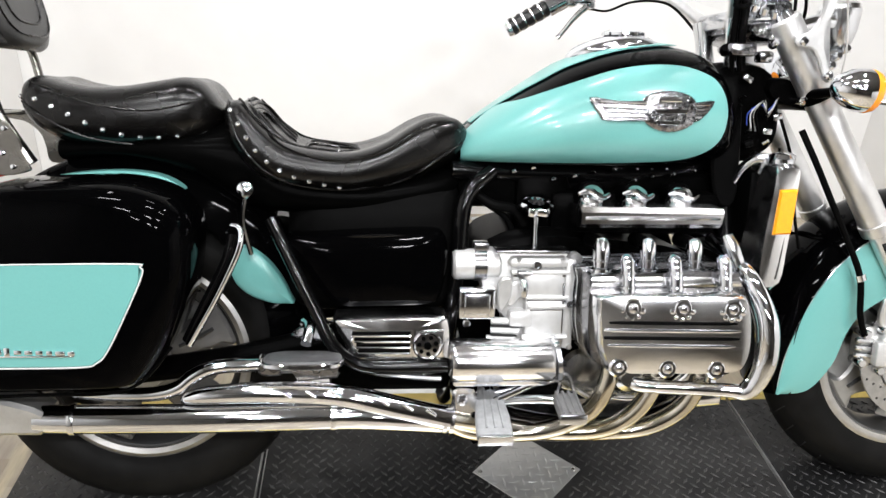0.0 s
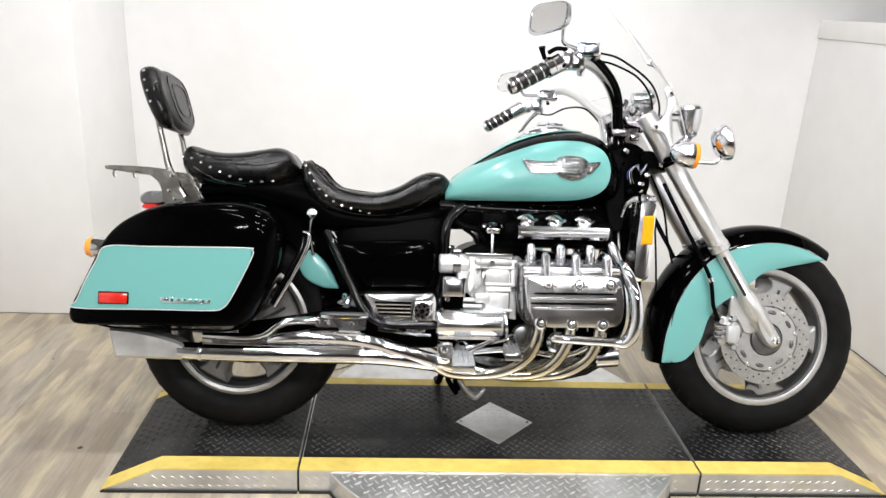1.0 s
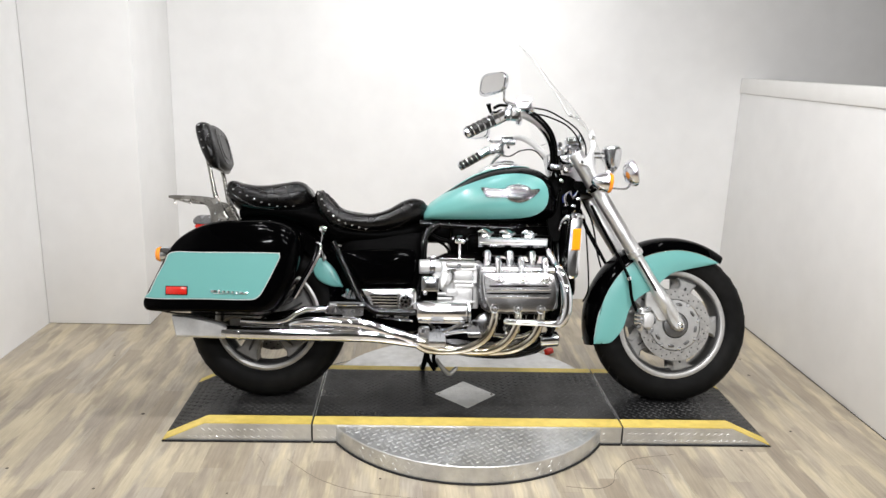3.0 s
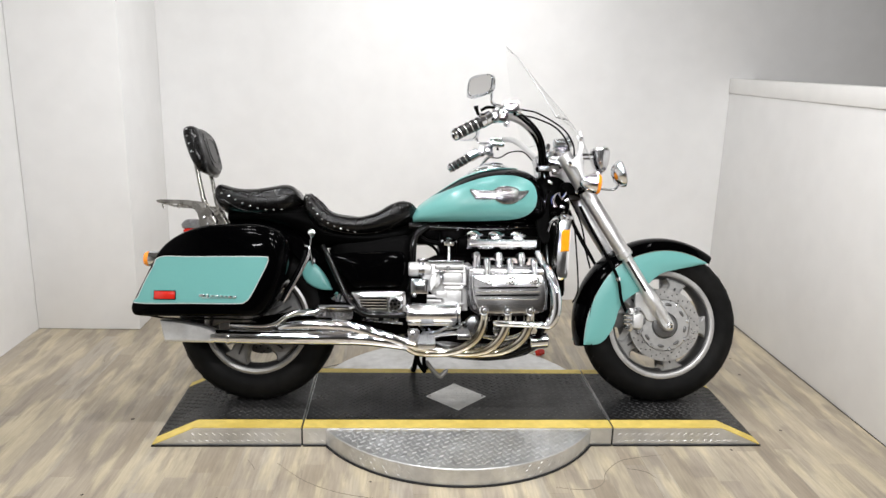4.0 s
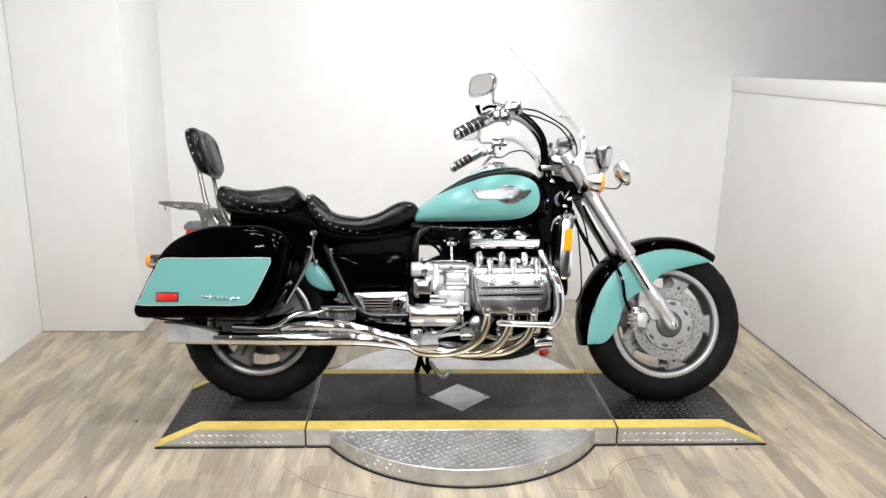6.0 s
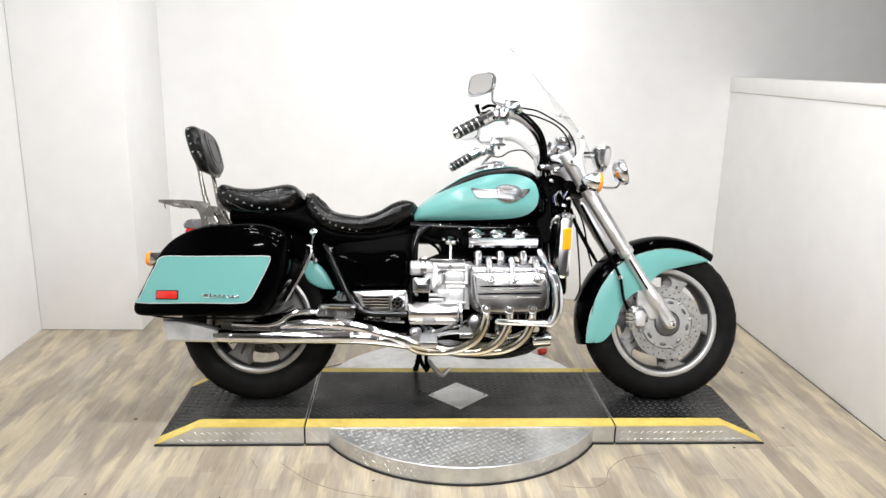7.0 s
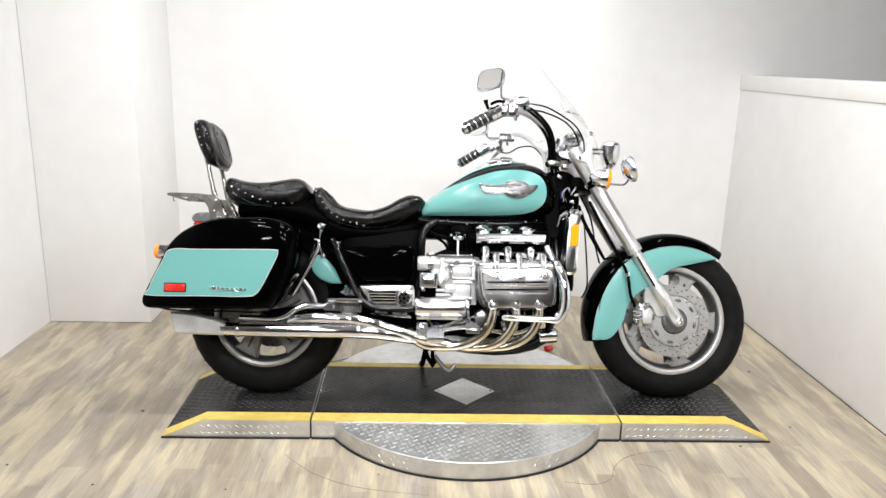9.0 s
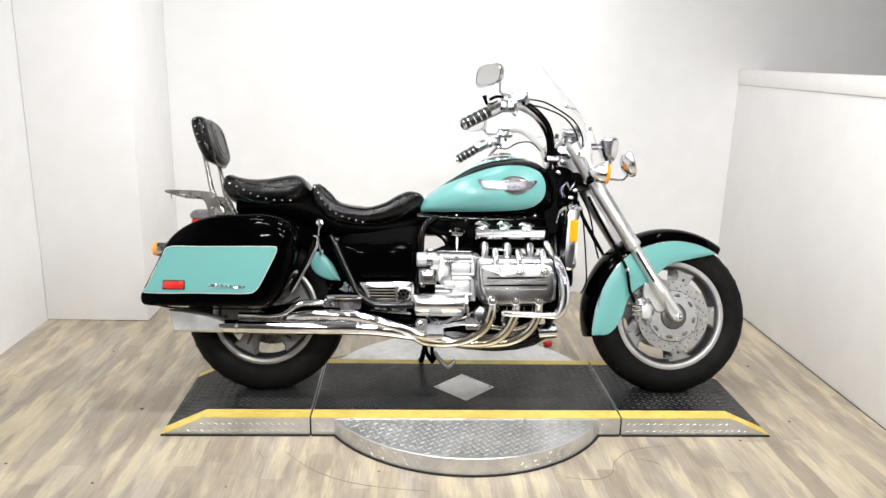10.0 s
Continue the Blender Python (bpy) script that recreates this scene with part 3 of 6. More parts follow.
PANEL = [(-0.318, 0.590), (-0.20, 0.5925), (0.06, 0.596), (0.082, 0.590), (0.084, 0.575), (0.055, 0.51), (0.022, 0.445), (0.003, 0.424), (-0.03, 0.416), (-0.20, 0.4155), (-0.402, 0.4155), (-0.396, 0.440), (-0.372, 0.498), (-0.345, 0.55)]


def saddlebag(s):
    steps = [(0.93, 0.135), (0.985, 0.145), (1.0, 0.17), (1.0, 0.245), (0.995, 0.275), (0.975, 0.303), (0.94, 0.318), (0.87, 0.3255), (0.6, 0.328)]
    bag = P("saddlebag", puff(BAG, [(a, s * y) for a, y in steps], (-0.25, 0.46), 4), BLACK, label="hard black saddlebag with a turquoise side panel")
    P("side_panel", plate(PANEL, s * 0.310, s * 0.3315, 0.003, 5), TURQUOISE, bag, "turquoise painted panel")
    edge = [(float(x), s * 0.3312, float(z)) for x, z in spline(PANEL, 5, True)]
    P("pinstripe", tube(edge + edge[:1], 0.0014, 5, 1), TRIM_GREY, bag)
    P("lid_seam", tube([(-0.425, s * 0.24, 0.372), (-0.30, s * 0.303, 0.358), (-0.1, s * 0.306, 0.357), (0.04, s * 0.29, 0.36), (0.11, s * 0.27, 0.43)], 0.0035, 6), PLASTIC, bag)
    P("lid_line", tube([(-0.30, s * 0.3065, 0.605), (-0.1, s * 0.319, 0.612), (0.07, s * 0.319, 0.614), (0.147, s * 0.277, 0.612)], 0.0022, 6), DARK_GAP, bag)
    ref = P("reflector", box(-0.297, s * 0.334, 0.446, 0.078, 0.010, 0.030, 0.004), RED, bag, "red side reflector")
    P("bezel", box(-0.297, s * 0.3325, 0.446, 0.083, 0.007, 0.035, 0.004), BLACK_SATIN, ref)
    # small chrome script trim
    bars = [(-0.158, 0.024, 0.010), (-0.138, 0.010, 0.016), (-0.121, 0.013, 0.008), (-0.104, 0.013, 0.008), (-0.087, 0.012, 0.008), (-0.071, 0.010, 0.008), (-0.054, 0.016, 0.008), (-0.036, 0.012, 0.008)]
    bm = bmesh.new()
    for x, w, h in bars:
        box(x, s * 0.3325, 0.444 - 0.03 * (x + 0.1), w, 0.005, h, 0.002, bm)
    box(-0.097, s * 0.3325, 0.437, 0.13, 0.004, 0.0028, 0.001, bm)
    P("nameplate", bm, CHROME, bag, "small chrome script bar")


both(saddlebag)

# rear fender and tail
bm = bmesh.new()
rows = []
for i in range(40):
    a = radians(8 + 152 * i / 39)
    r = 0.365 + 0.028 * math.sin(math.pi * i / 39)
    rows.append([(RW[0] + (r - 0.10 * max(0, abs(u) - 0.72) / 0.28) * math.cos(a), 0.115 * u, RW[1] + 0.02 + (r + 0.02 - 0.10 * max(0, abs(u) - 0.72) / 0.28) * math.sin(a)) for u in np.linspace(-1, 1, 17)])
P("rear_fender", sheet(rows, thick=0.003), BLACK, label="black steel rear fender")


def fender_side(s):
    out = [(0.186, 0.556), (0.200, 0.576), (0.222, 0.582), (0.258, 0.556), (0.287, 0.518), (0.306, 0.478), (0.311, 0.466), (0.300, 0.4655), (0.262, 0.468), (0.218, 0.487), (0.194, 0.515)]
    P("fender_panel", puff(out, [(1.0, s * 0.095), (1.0, s * 0.117), (0.97, s * 0.122), (0.85, s * 0.126), (0.4, s * 0.128)], n=4), TURQUOISE, label="turquoise fender side panel")


both(fender_side)


def fender_lip(s):
    out = [(-0.165, 0.699), (-0.145, 0.709), (-0.085, 0.721), (-0.008, 0.727), (0.055, 0.722), (0.092, 0.708), (0.110, 0.692), (0.092, 0.694), (0.052, 0.704), (-0.010, 0.709), (-0.100, 0.704)]
    P("fender_top", plate(out, s * 0.100, s * 0.138, 0.006), TURQUOISE, label="turquoise lip on top of the rear fender")


both(fender_lip)
P("tail_light_housing", puff([(-0.325, 0.735), (-0.30, 0.752), (-0.25, 0.752), (-0.235, 0.735), (-0.25, 0.715), (-0.315, 0.712)], [(0.8, -0.05), (1.0, -0.04), (1.0, 0.04), (0.8, 0.05)]), CHROME_DARK, label="chrome tail lamp housing")
P("tail_lens", puff([(-0.318, 0.706), (-0.305, 0.714), (-0.27, 0.712), (-0.262, 0.700), (-0.29, 0.695), (-0.315, 0.698)], [(0.8, -0.055), (1.0, -0.045), (1.0, 0.045), (0.8, 0.055)]), RED, label="red tail lamp lens")


def rear_signal(s):
    y = s * 0.27
    ts = P("rear_turn_signal", lathe([(0.006, 0.08), (0.02, 0.07), (0.028, 0.045), (0.030, 0.012), (0.030, 0.0)], (-0.375, y, 0.583), (1, 0, 0), 24), CHROME, label="chrome turn signal with an orange lens")
    P("lens", lathe([(0.030, 0.0), (0.030, -0.006), (0.024, -0.018), (0.010, -0.024)], (-0.375, y, 0.583), (1, 0, 0), 24), ORANGE, ts)
    P("stalk", rod((-0.33, s * 0.06, 0.60), (-0.34, y, 0.585), 0.010), CHROME, ts)


both(rear_signal)


# seats: sections along the length (x, top, bottom, half width)
def seat_body(secs, pw=2.6, seg=48, n=5, dip=0.0):
    rings = []
    for x, zt, zb, w in spline(secs, n):
        zc, h = (zt + zb) / 2, (zt - zb) / 2
        ring = []
        for j in range(seg):
            a = 2 * math.pi * j / seg
            c, s = math.cos(a), math.sin(a)
            y = w * math.copysign(abs(c) ** (2 / pw), c)
            z = zc + h * math.copysign(abs(s) ** (2 / pw), s)
            if s > 0:
                z -= dip * (1 - (y / w) ** 2) ** 2 * s
            ring.append((x, y, z))
        rings.append(ring)
    return loft(rings)


RIDER = [(0.180, 0.849, 0.800, 0.080), (0.196, 0.874, 0.765, 0.150), (0.225, 0.874, 0.725, 0.172), (0.262, 0.832, 0.700, 0.180), (0.305, 0.799, 0.690, 0.183), (0.370, 0.785, 0.686, 0.182), (0.430, 0.785, 0.686, 0.178), (0.490, 0.806, 0.692, 0.166), (0.545, 0.841, 0.705, 0.150), (0.590, 0.857, 0.722, 0.136), (0.630, 0.849, 0.748, 0.115), (0.650, 0.826, 0.775, 0.085), (0.657, 0.809, 0.790, 0.050)]
seat = P("rider_seat", seat_body(RIDER, dip=0.026), LEATHER, label="wide black leather rider seat with chrome studs")
PILLION = [(-0.182, 0.864, 0.835, 0.060), (-0.174, 0.894, 0.815, 0.115), (-0.150, 0.907, 0.788, 0.140), (-0.110, 0.897, 0.768, 0.150), (-0.060, 0.890, 0.760, 0.154), (0.000, 0.893, 0.756, 0.155), (0.060, 0.904, 0.757, 0.152), (0.110, 0.912, 0.764, 0.145), (0.145, 0.901, 0.780, 0.130), (0.168, 0.870, 0.800, 0.105), (0.178, 0.846, 0.820, 0.060)]
pillion = P("pillion_seat", seat_body(PILLION, dip=0.012), LEATHER, label="black leather pillion seat with chrome studs")
P("seat_skirt", seat_body([(-0.12, 0.79, 0.735, 0.11), (0.0, 0.79, 0.745, 0.13), (0.13, 0.81, 0.71, 0.14), (0.22, 0.82, 0.65, 0.14), (0.30, 0.74, 0.64, 0.145), (0.45, 0.72, 0.64, 0.14), (0.60, 0.74, 0.66, 0.12), (0.64, 0.75, 0.70, 0.10)]), BLACK_SATIN)


def width_at(secs, x, z, pw=2.6):
    q = spline(secs, 8)
    i = min(range(len(q)), key=lambda k: abs(q[k][0] - x))
    _, zt, zb, w = q[i]
    f = min(0.999, abs(z - (zt + zb) / 2) / ((zt - zb) / 2))
    return w * (1 - f ** pw) ** (1 / pw)


def studs(line, secs, count, parent):
    """Evenly spaced chrome studs along a line on the seat's flank, both sides."""
    q = np.array(spline(line, 12))
    d = np.r_[0, np.cumsum(np.linalg.norm(np.diff(q, axis=0), axis=1))]
    for s in (-1, 1):
        for k in range(count):
            t = d[-1] * k / (count - 1)
            x, z = np.interp(t, d, q[:, 0]), np.interp(t, d, q[:, 1])
            y = s * width_at(secs, x, z)
            P("stud", lathe([(0.0052, -0.002), (0.0052, 0.0005), (0.0042, 0.0028), (0.002, 0.0042)], (x, y, z), (0, s, 0.15), 10), CHROME, parent)


studs([(0.204, 0.843), (0.223, 0.815), (0.250, 0.774), (0.288, 0.741), (0.334, 0.721), (0.402, 0.705)], RIDER, 10, seat)
studs([(-0.170, 0.858), (-0.137, 0.854), (-0.078, 0.827), (-0.021, 0.803), (0.042, 0.790), (0.103, 0.793)], PILLION, 10, pillion)


def piping(s):
    for secs, line, own in ((RIDER, [(0.196, 0.86), (0.215, 0.80), (0.245, 0.755), (0.29, 0.722), (0.36, 0.702), (0.44, 0.700), (0.52, 0.715), (0.60, 0.765), (0.64, 0.79)], seat),
                            (RIDER, [(0.222, 0.86), (0.262, 0.816), (0.31, 0.775), (0.40, 0.757), (0.49, 0.775), (0.56, 0.815), (0.62, 0.83)], seat),
                            (PILLION, [(-0.17, 0.85), (-0.12, 0.82), (-0.06, 0.79), (0.01, 0.777), (0.08, 0.776), (0.15, 0.80)], pillion),
                            (PILLION, [(-0.15, 0.885), (-0.09, 0.864), (-0.02, 0.845), (0.06, 0.84), (0.13, 0.855)], pillion)):
        pts = [(x, s * (width_at(secs, x, z) + 0.0005), z) for x, z in spline(line, 5)]
        P("piping", tube(pts, 0.0022, 6, 2), LEATHER, own)


both(piping)
# stitched panel on the rider seat's raised back and dish
def seat_top(secs, x, y, dip, pw=2.6):
    q = spline(secs, 8)
    _, zt, zb, w = q[min(range(len(q)), key=lambda k: abs(q[k][0] - x))]
    zc, h = (zt + zb) / 2, (zt - zb) / 2
    k = min(0.999, abs(y) / w)
    sn = (1 - k ** pw) ** 0.5
    return zc + h * (1 - k ** pw) ** (1 / pw) - dip * (1 - k * k) ** 2 * sn


for sc in (1.0, 0.72, 0.46):
    for sd in (-1, 1):
        pts = [(x, sd * yy * sc, seat_top(RIDER, x, yy * sc, 0.026) + 0.0015) for x, yy in ((0.222 + 0.030 * (1 - sc), 0.0), (0.223 + 0.030 * (1 - sc), 0.06), (0.240 + 0.018 * (1 - sc), 0.105), (0.275, 0.118), (0.302, 0.10), (0.308, 0.05), (0.309, 0.0))]
        P("quilting", tube(pts, 0.0034, 6, 4), LEATHER, seat)
for sc in (1.0, 0.66):
    for sd in (-1, 1):
        pts = [(x, sd * yy * sc, seat_top(RIDER, x, yy * sc, 0.026) + 0.0012) for x, yy in ((0.330, 0.0), (0.331, 0.08), (0.350, 0.112), (0.390, 0.110), (0.425, 0.085), (0.440, 0.04), (0.442, 0.0))]
        P("quilting", tube(pts, 0.0028, 6, 4), LEATHER, seat)
for sd in (-1, 1):
    pts = [(x, sd * yy, seat_top(RIDER, x, yy, 0.026) + 0.001) for x, yy in ((0.208, 0.05), (0.215, 0.10), (0.25, 0.125), (0.31, 0.125), (0.38, 0.105), (0.43, 0.06), (0.445, 0.0))]
    P("seat_seam", tube(pts, 0.003, 6), LEATHER, seat)

# backrest and luggage rack
REST = [(-0.250, 0.956), (-0.230, 0.944), (-0.213, 0.949), (-0.208, 0.985), (-0.226, 1.050), (-0.242, 1.103), (-0.258, 1.128), (-0.287, 1.134), (-0.308, 1.117), (-0.299, 1.066), (-0.276, 1.002)]
rest = P("backrest", puff(REST, [(0.55, -0.148), (0.78, -0.140), (0.93, -0.122), (1.0, -0.095), (1.0, 0.095), (0.93, 0.122), (0.78, 0.140), (0.55, 0.148)]), LEATHER, label="black leather passenger backrest pad with studs")
bm = bmesh.new()
rings = []
for k, (sc, off) in enumerate(((1.0, 0.0), (0.99, 0.012), (0.93, 0.020), (0.8, 0.024), (0.3, 0.025))):
    ring = []
    for j in range(28):
        a = 2 * math.pi * j / 28
        u, v = math.copysign(abs(math.cos(a)) ** 0.7, math.cos(a)), math.copysign(abs(math.sin(a)) ** 0.7, math.sin(a))
        ring.append((-0.237 - 0.028 * v * sc + off, 0.128 * u * sc * (1 + 0.08 * v), 1.038 + 0.091 * v * sc + off * 0.3))
    rings.append(ring)
P("cushion", loft(rings), LEATHER_GREY, rest, "grey faded leather front cushion")
for sc, rad in ((0.82, 0.0022), (0.56, 0.0030)):
    loop = []
    for j in range(33):
        a = 2 * math.pi * j / 32
        u, v = math.copysign(abs(math.cos(a)) ** 0.6, math.cos(a)), math.copysign(abs(math.sin(a)) ** 0.6, math.sin(a))
        loop.append((-0.237 - 0.028 * v * sc + (0.0238 if sc > 0.7 else 0.0246), 0.128 * u * sc * (1 + 0.08 * v), 1.038 + 0.091 * v * sc + 0.0073))
    P("cushion_seam", tube(loop, rad, 6, 1), LEATHER, rest)
for s in (-1, 1):
    for x, z, y in ((-0.287, 1.112, 0.139), (-0.281, 1.084, 0.146), (-0.272, 1.052, 0.148), (-0.262, 1.020, 0.149)):
        P("stud", lathe([(0.0055, -0.006), (0.0055, 0.0008), (0.0035, 0.0045)], (x, s * y, z), (0, s, 0), 10), CHROME, rest)


def rack_side(s):
    y = s * 0.112
    P("sissy_bar", tube([(-0.262, y * 0.8, 0.985), (-0.245, y, 0.945), (-0.230, y, 0.88), (-0.214, y, 0.82), (-0.168, y, 0.735)], [0.008, 0.0085, 0.009, 0.010, 0.013], 10), RACK)
    P("rack_plate", plate([(-0.225, 0.715), (-0.168, 0.722), (-0.172, 0.742), (-0.19, 0.80), (-0.24, 0.822), (-0.39, 0.826), (-0.40, 0.818), (-0.38, 0.812), (-0.29, 0.806), (-0.25, 0.785), (-0.235, 0.755)], y * 1.06, y * 1.10, 0.002), RACK)
    for x, z in ((-0.205, 0.80), (-0.212, 0.755), (-0.195, 0.73)):
        P("bolt", lathe([(0.005, 0), (0.005, 0.003), (0.003, 0.004)], (x, y * 1.1, z), (0, s, 0), 8), CHROME)


both(rack_side)
for x in (-0.40, -0.34, -0.28):
    P("rack_bar", rod((x, -0.118, 0.82), (x, 0.118, 0.82), 0.006), RACK)
for x in (-0.375, -0.315):
    P("strap_hook", tube([(x, -0.123, 0.812), (x - 0.003, -0.126, 0.80), (x + 0.002, -0.126, 0.79)], 0.0028, 6), RACK)

# fuel tank
TANK = [(0.632, 0.778, 0.753, 0.06), (0.642, 0.80, 0.751, 0.098), (0.675, 0.832, 0.75, 0.128), (0.722, 0.866, 0.749, 0.150), (0.795, 0.917, 0.748, 0.172), (0.859, 0.955, 0.747, 0.184), (0.943, 0.983, 0.747, 0.192), (1.038, 0.994, 0.748, 0.190),
        (1.115, 0.986, 0.75, 0.178), (1.160, 0.962, 0.755, 0.155), (1.188, 0.925, 0.765, 0.12), (1.203, 0.88, 0.79, 0.07)]
TANK_Q = np.array(spline(TANK, 10))


def tank_at(x, f, off=0.0):
    """A point of the tank's flank: x and the height's share f from the bottom to the crown, y negative."""
    zt, zb, w = (np.interp(x, TANK_Q[:, 0], TANK_Q[:, k]) for k in (1, 2, 3))
    zc, h = zb + 0.42 * (zt - zb), None
    z = zb + f * (zt - zb)
    up = z > zc
    k = abs(z - zc) / ((zt - zc) if up else (zc - zb))
    y = w * max(0.0, 1 - min(1.0, k) ** (2.1 if up else 3.2)) ** (1 / (2.1 if up else 2.6))
    n = Vector((0, -max(y, 0.02) / w, (0.9 if up else -0.6) * k ** 2)).normalized()
    return Vector((x, -y, z)) + n * off


def tank_ring(x, m=30):
    fs = [0.5 - 0.5 * math.cos(math.pi * i / m) for i in range(m + 1)]
    side = [tank_at(x, f) for f in fs]
    return side + [Vector((p.x, -p.y, p.z)) for p in side[-2:0:-1]]


tank = P("fuel_tank", loft([tank_ring(x) for x in TANK_Q[:, 0][::2]]), BLACK, label="two-tone fuel tank, turquoise with black sweep")
PAN = [(0.640, 0.757, 0.792), (0.656, 0.757, 0.811), (0.690, 0.758, 0.841), (0.722, 0.758, 0.862), (0.759, 0.759, 0.875), (0.828, 0.760, 0.902), (0.915, 0.762, 0.932), (0.985, 0.765, 0.945), (1.050, 0.770, 0.946), (1.095, 0.781, 0.936), (1.125, 0.800, 0.920), (1.142, 0.826, 0.893), (1.148, 0.858, 0.862)]
PQ = spline(PAN, 6)


def tank_panel(s):
    rows, edge = [], []
    for x, lo, hi in PQ:
        zt, zb = np.interp(x, TANK_Q[:, 0], TANK_Q[:, 1]), np.interp(x, TANK_Q[:, 0], TANK_Q[:, 2])
        f0, f1 = (lo - zb) / (zt - zb), min(0.985, (hi - zb) / (zt - zb))
        row = [tank_at(x, f0 + (f1 - f0) * k / 20, 0.0035) for k in range(21)]
        rows.append([(p.x, -s * p.y, p.z) for p in row])
    pan = P("tank_panel", sheet(rows, thick=0.002), TURQUOISE, tank, "turquoise gloss tank side")
    loop = [r[-1] for r in rows] + [r[0] for r in rows[::-1]]
    P("pinstripe", tube(loop[3:-3], 0.0016, 5, 1), CHROME_DULL, pan)


both(tank_panel)
rows = []
for x in np.linspace(0.665, 1.09, 34):
    zt, zb = np.interp(x, TANK_Q[:, 0], TANK_Q[:, 1]), np.interp(x, TANK_Q[:, 0], TANK_Q[:, 2])
    band = np.interp(x, [0.66, 0.72, 0.80, 0.88, 0.97, 1.05, 1.09], [0.986, 0.984, 0.955, 0.945, 0.955, 0.975, 0.995])
    side = [tank_at(x, band + (1 - band) * k / 6, 0.0035) for k in range(7)]
    rows.append([tuple(p) for p in side] + [(p.x, -p.y, p.z) for p in side[-2::-1]])
P("tank_top_panel", sheet(rows, thick=0.002), TURQUOISE, tank, "turquoise tank top")
cap = P("tank_console", seat_body([(0.868, 0.972, 0.955, 0.02), (0.895, 0.993, 0.955, 0.05), (0.945, 1.010, 0.955, 0.066), (0.99, 1.017, 0.955, 0.068), (1.03, 1.011, 0.955, 0.060), (1.062, 0.998, 0.955, 0.03)], 2.2), CHROME, tank, "chrome filler cap and gauge console")
P("filler_cap", lathe([(0.045, 0.0), (0.045, 0.006), (0.038, 0.010), (0.02, 0.013)], (0.985, 0, 1.011), (0, 0, 1), 28), CHROME, cap)


def emblem(s):
    f = [tank_at(0.985, 0.5)][0]
    bm = bmesh.new()
    wing = [(0.868, 0.893), (0.885, 0.862), (0.90, 0.852), (0.975, 0.853), (1.06, 0.853), (1.085, 0.860), (1.112, 0.893), (1.06, 0.888), (0.98, 0.890), (0.92, 0.888)]
    disc = [(0.966, 0.890), (0.985, 0.904), (1.02, 0.909), (1.055, 0.903), (1.072, 0.888), (1.070, 0.855), (1.05, 0.840), (1.02, 0.834), (0.99, 0.840), (0.970, 0.855)]

    def bend(own, off):
        for v in own.verts:
            zt, zb = np.interp(v.co.x, TANK_Q[:, 0], TANK_Q[:, 1]), np.interp(v.co.x, TANK_Q[:, 0], TANK_Q[:, 2])
            p = tank_at(v.co.x, (v.co.z - 0.009 - zb) / (zt - zb), off + abs(v.co.y))
            v.co = (p.x, -s * p.y, p.z)
        return own

    em = P("tank_emblem", bend(plate(wing, 0.0, 0.008, 0.002, 3), 0.004), RELIEF, tank, "chrome winged tank emblem")
    P("medallion", bend(puff(disc, [(1.0, 0.0), (1.0, 0.0055), (0.94, 0.0075), (0.70, 0.0085), (0.3, 0.0088)], n=3), 0.004), RELIEF, em)
    for k in range(3):
        z = 0.893 - 0.021 * k
        w = (0.040, 0.062, 0.040)[k]
        own = plate([(1.018 - w / 2, z - 0.004), (1.018 + w / 2, z - 0.004), (1.018 + w / 2, z + 0.004), (1.018 - w / 2, z + 0.004)], 0.010, 0.014, 0.0015, smooth=False)
        P("crest", bend(own, 0.004), CHROME, em)
    for k in range(4):
        x0, x1 = 0.885 + 0.006 * k, 1.10 - 0.006 * k
        z = 0.886 - 0.008 * k
        for a, b in ((x0, 0.972), (1.068, x1)):
            own = plate([(a, z - 0.0022), (b, z - 0.0022), (b, z + 0.0022), (a, z + 0.0022)], 0.006, 0.0115, 0.001, smooth=False)
            bmesh.ops.subdivide_edges(own, edges=own.edges[:], cuts=2)
            P("feather", bend(own, 0.004), CHROME_DULL, em)


both(emblem)

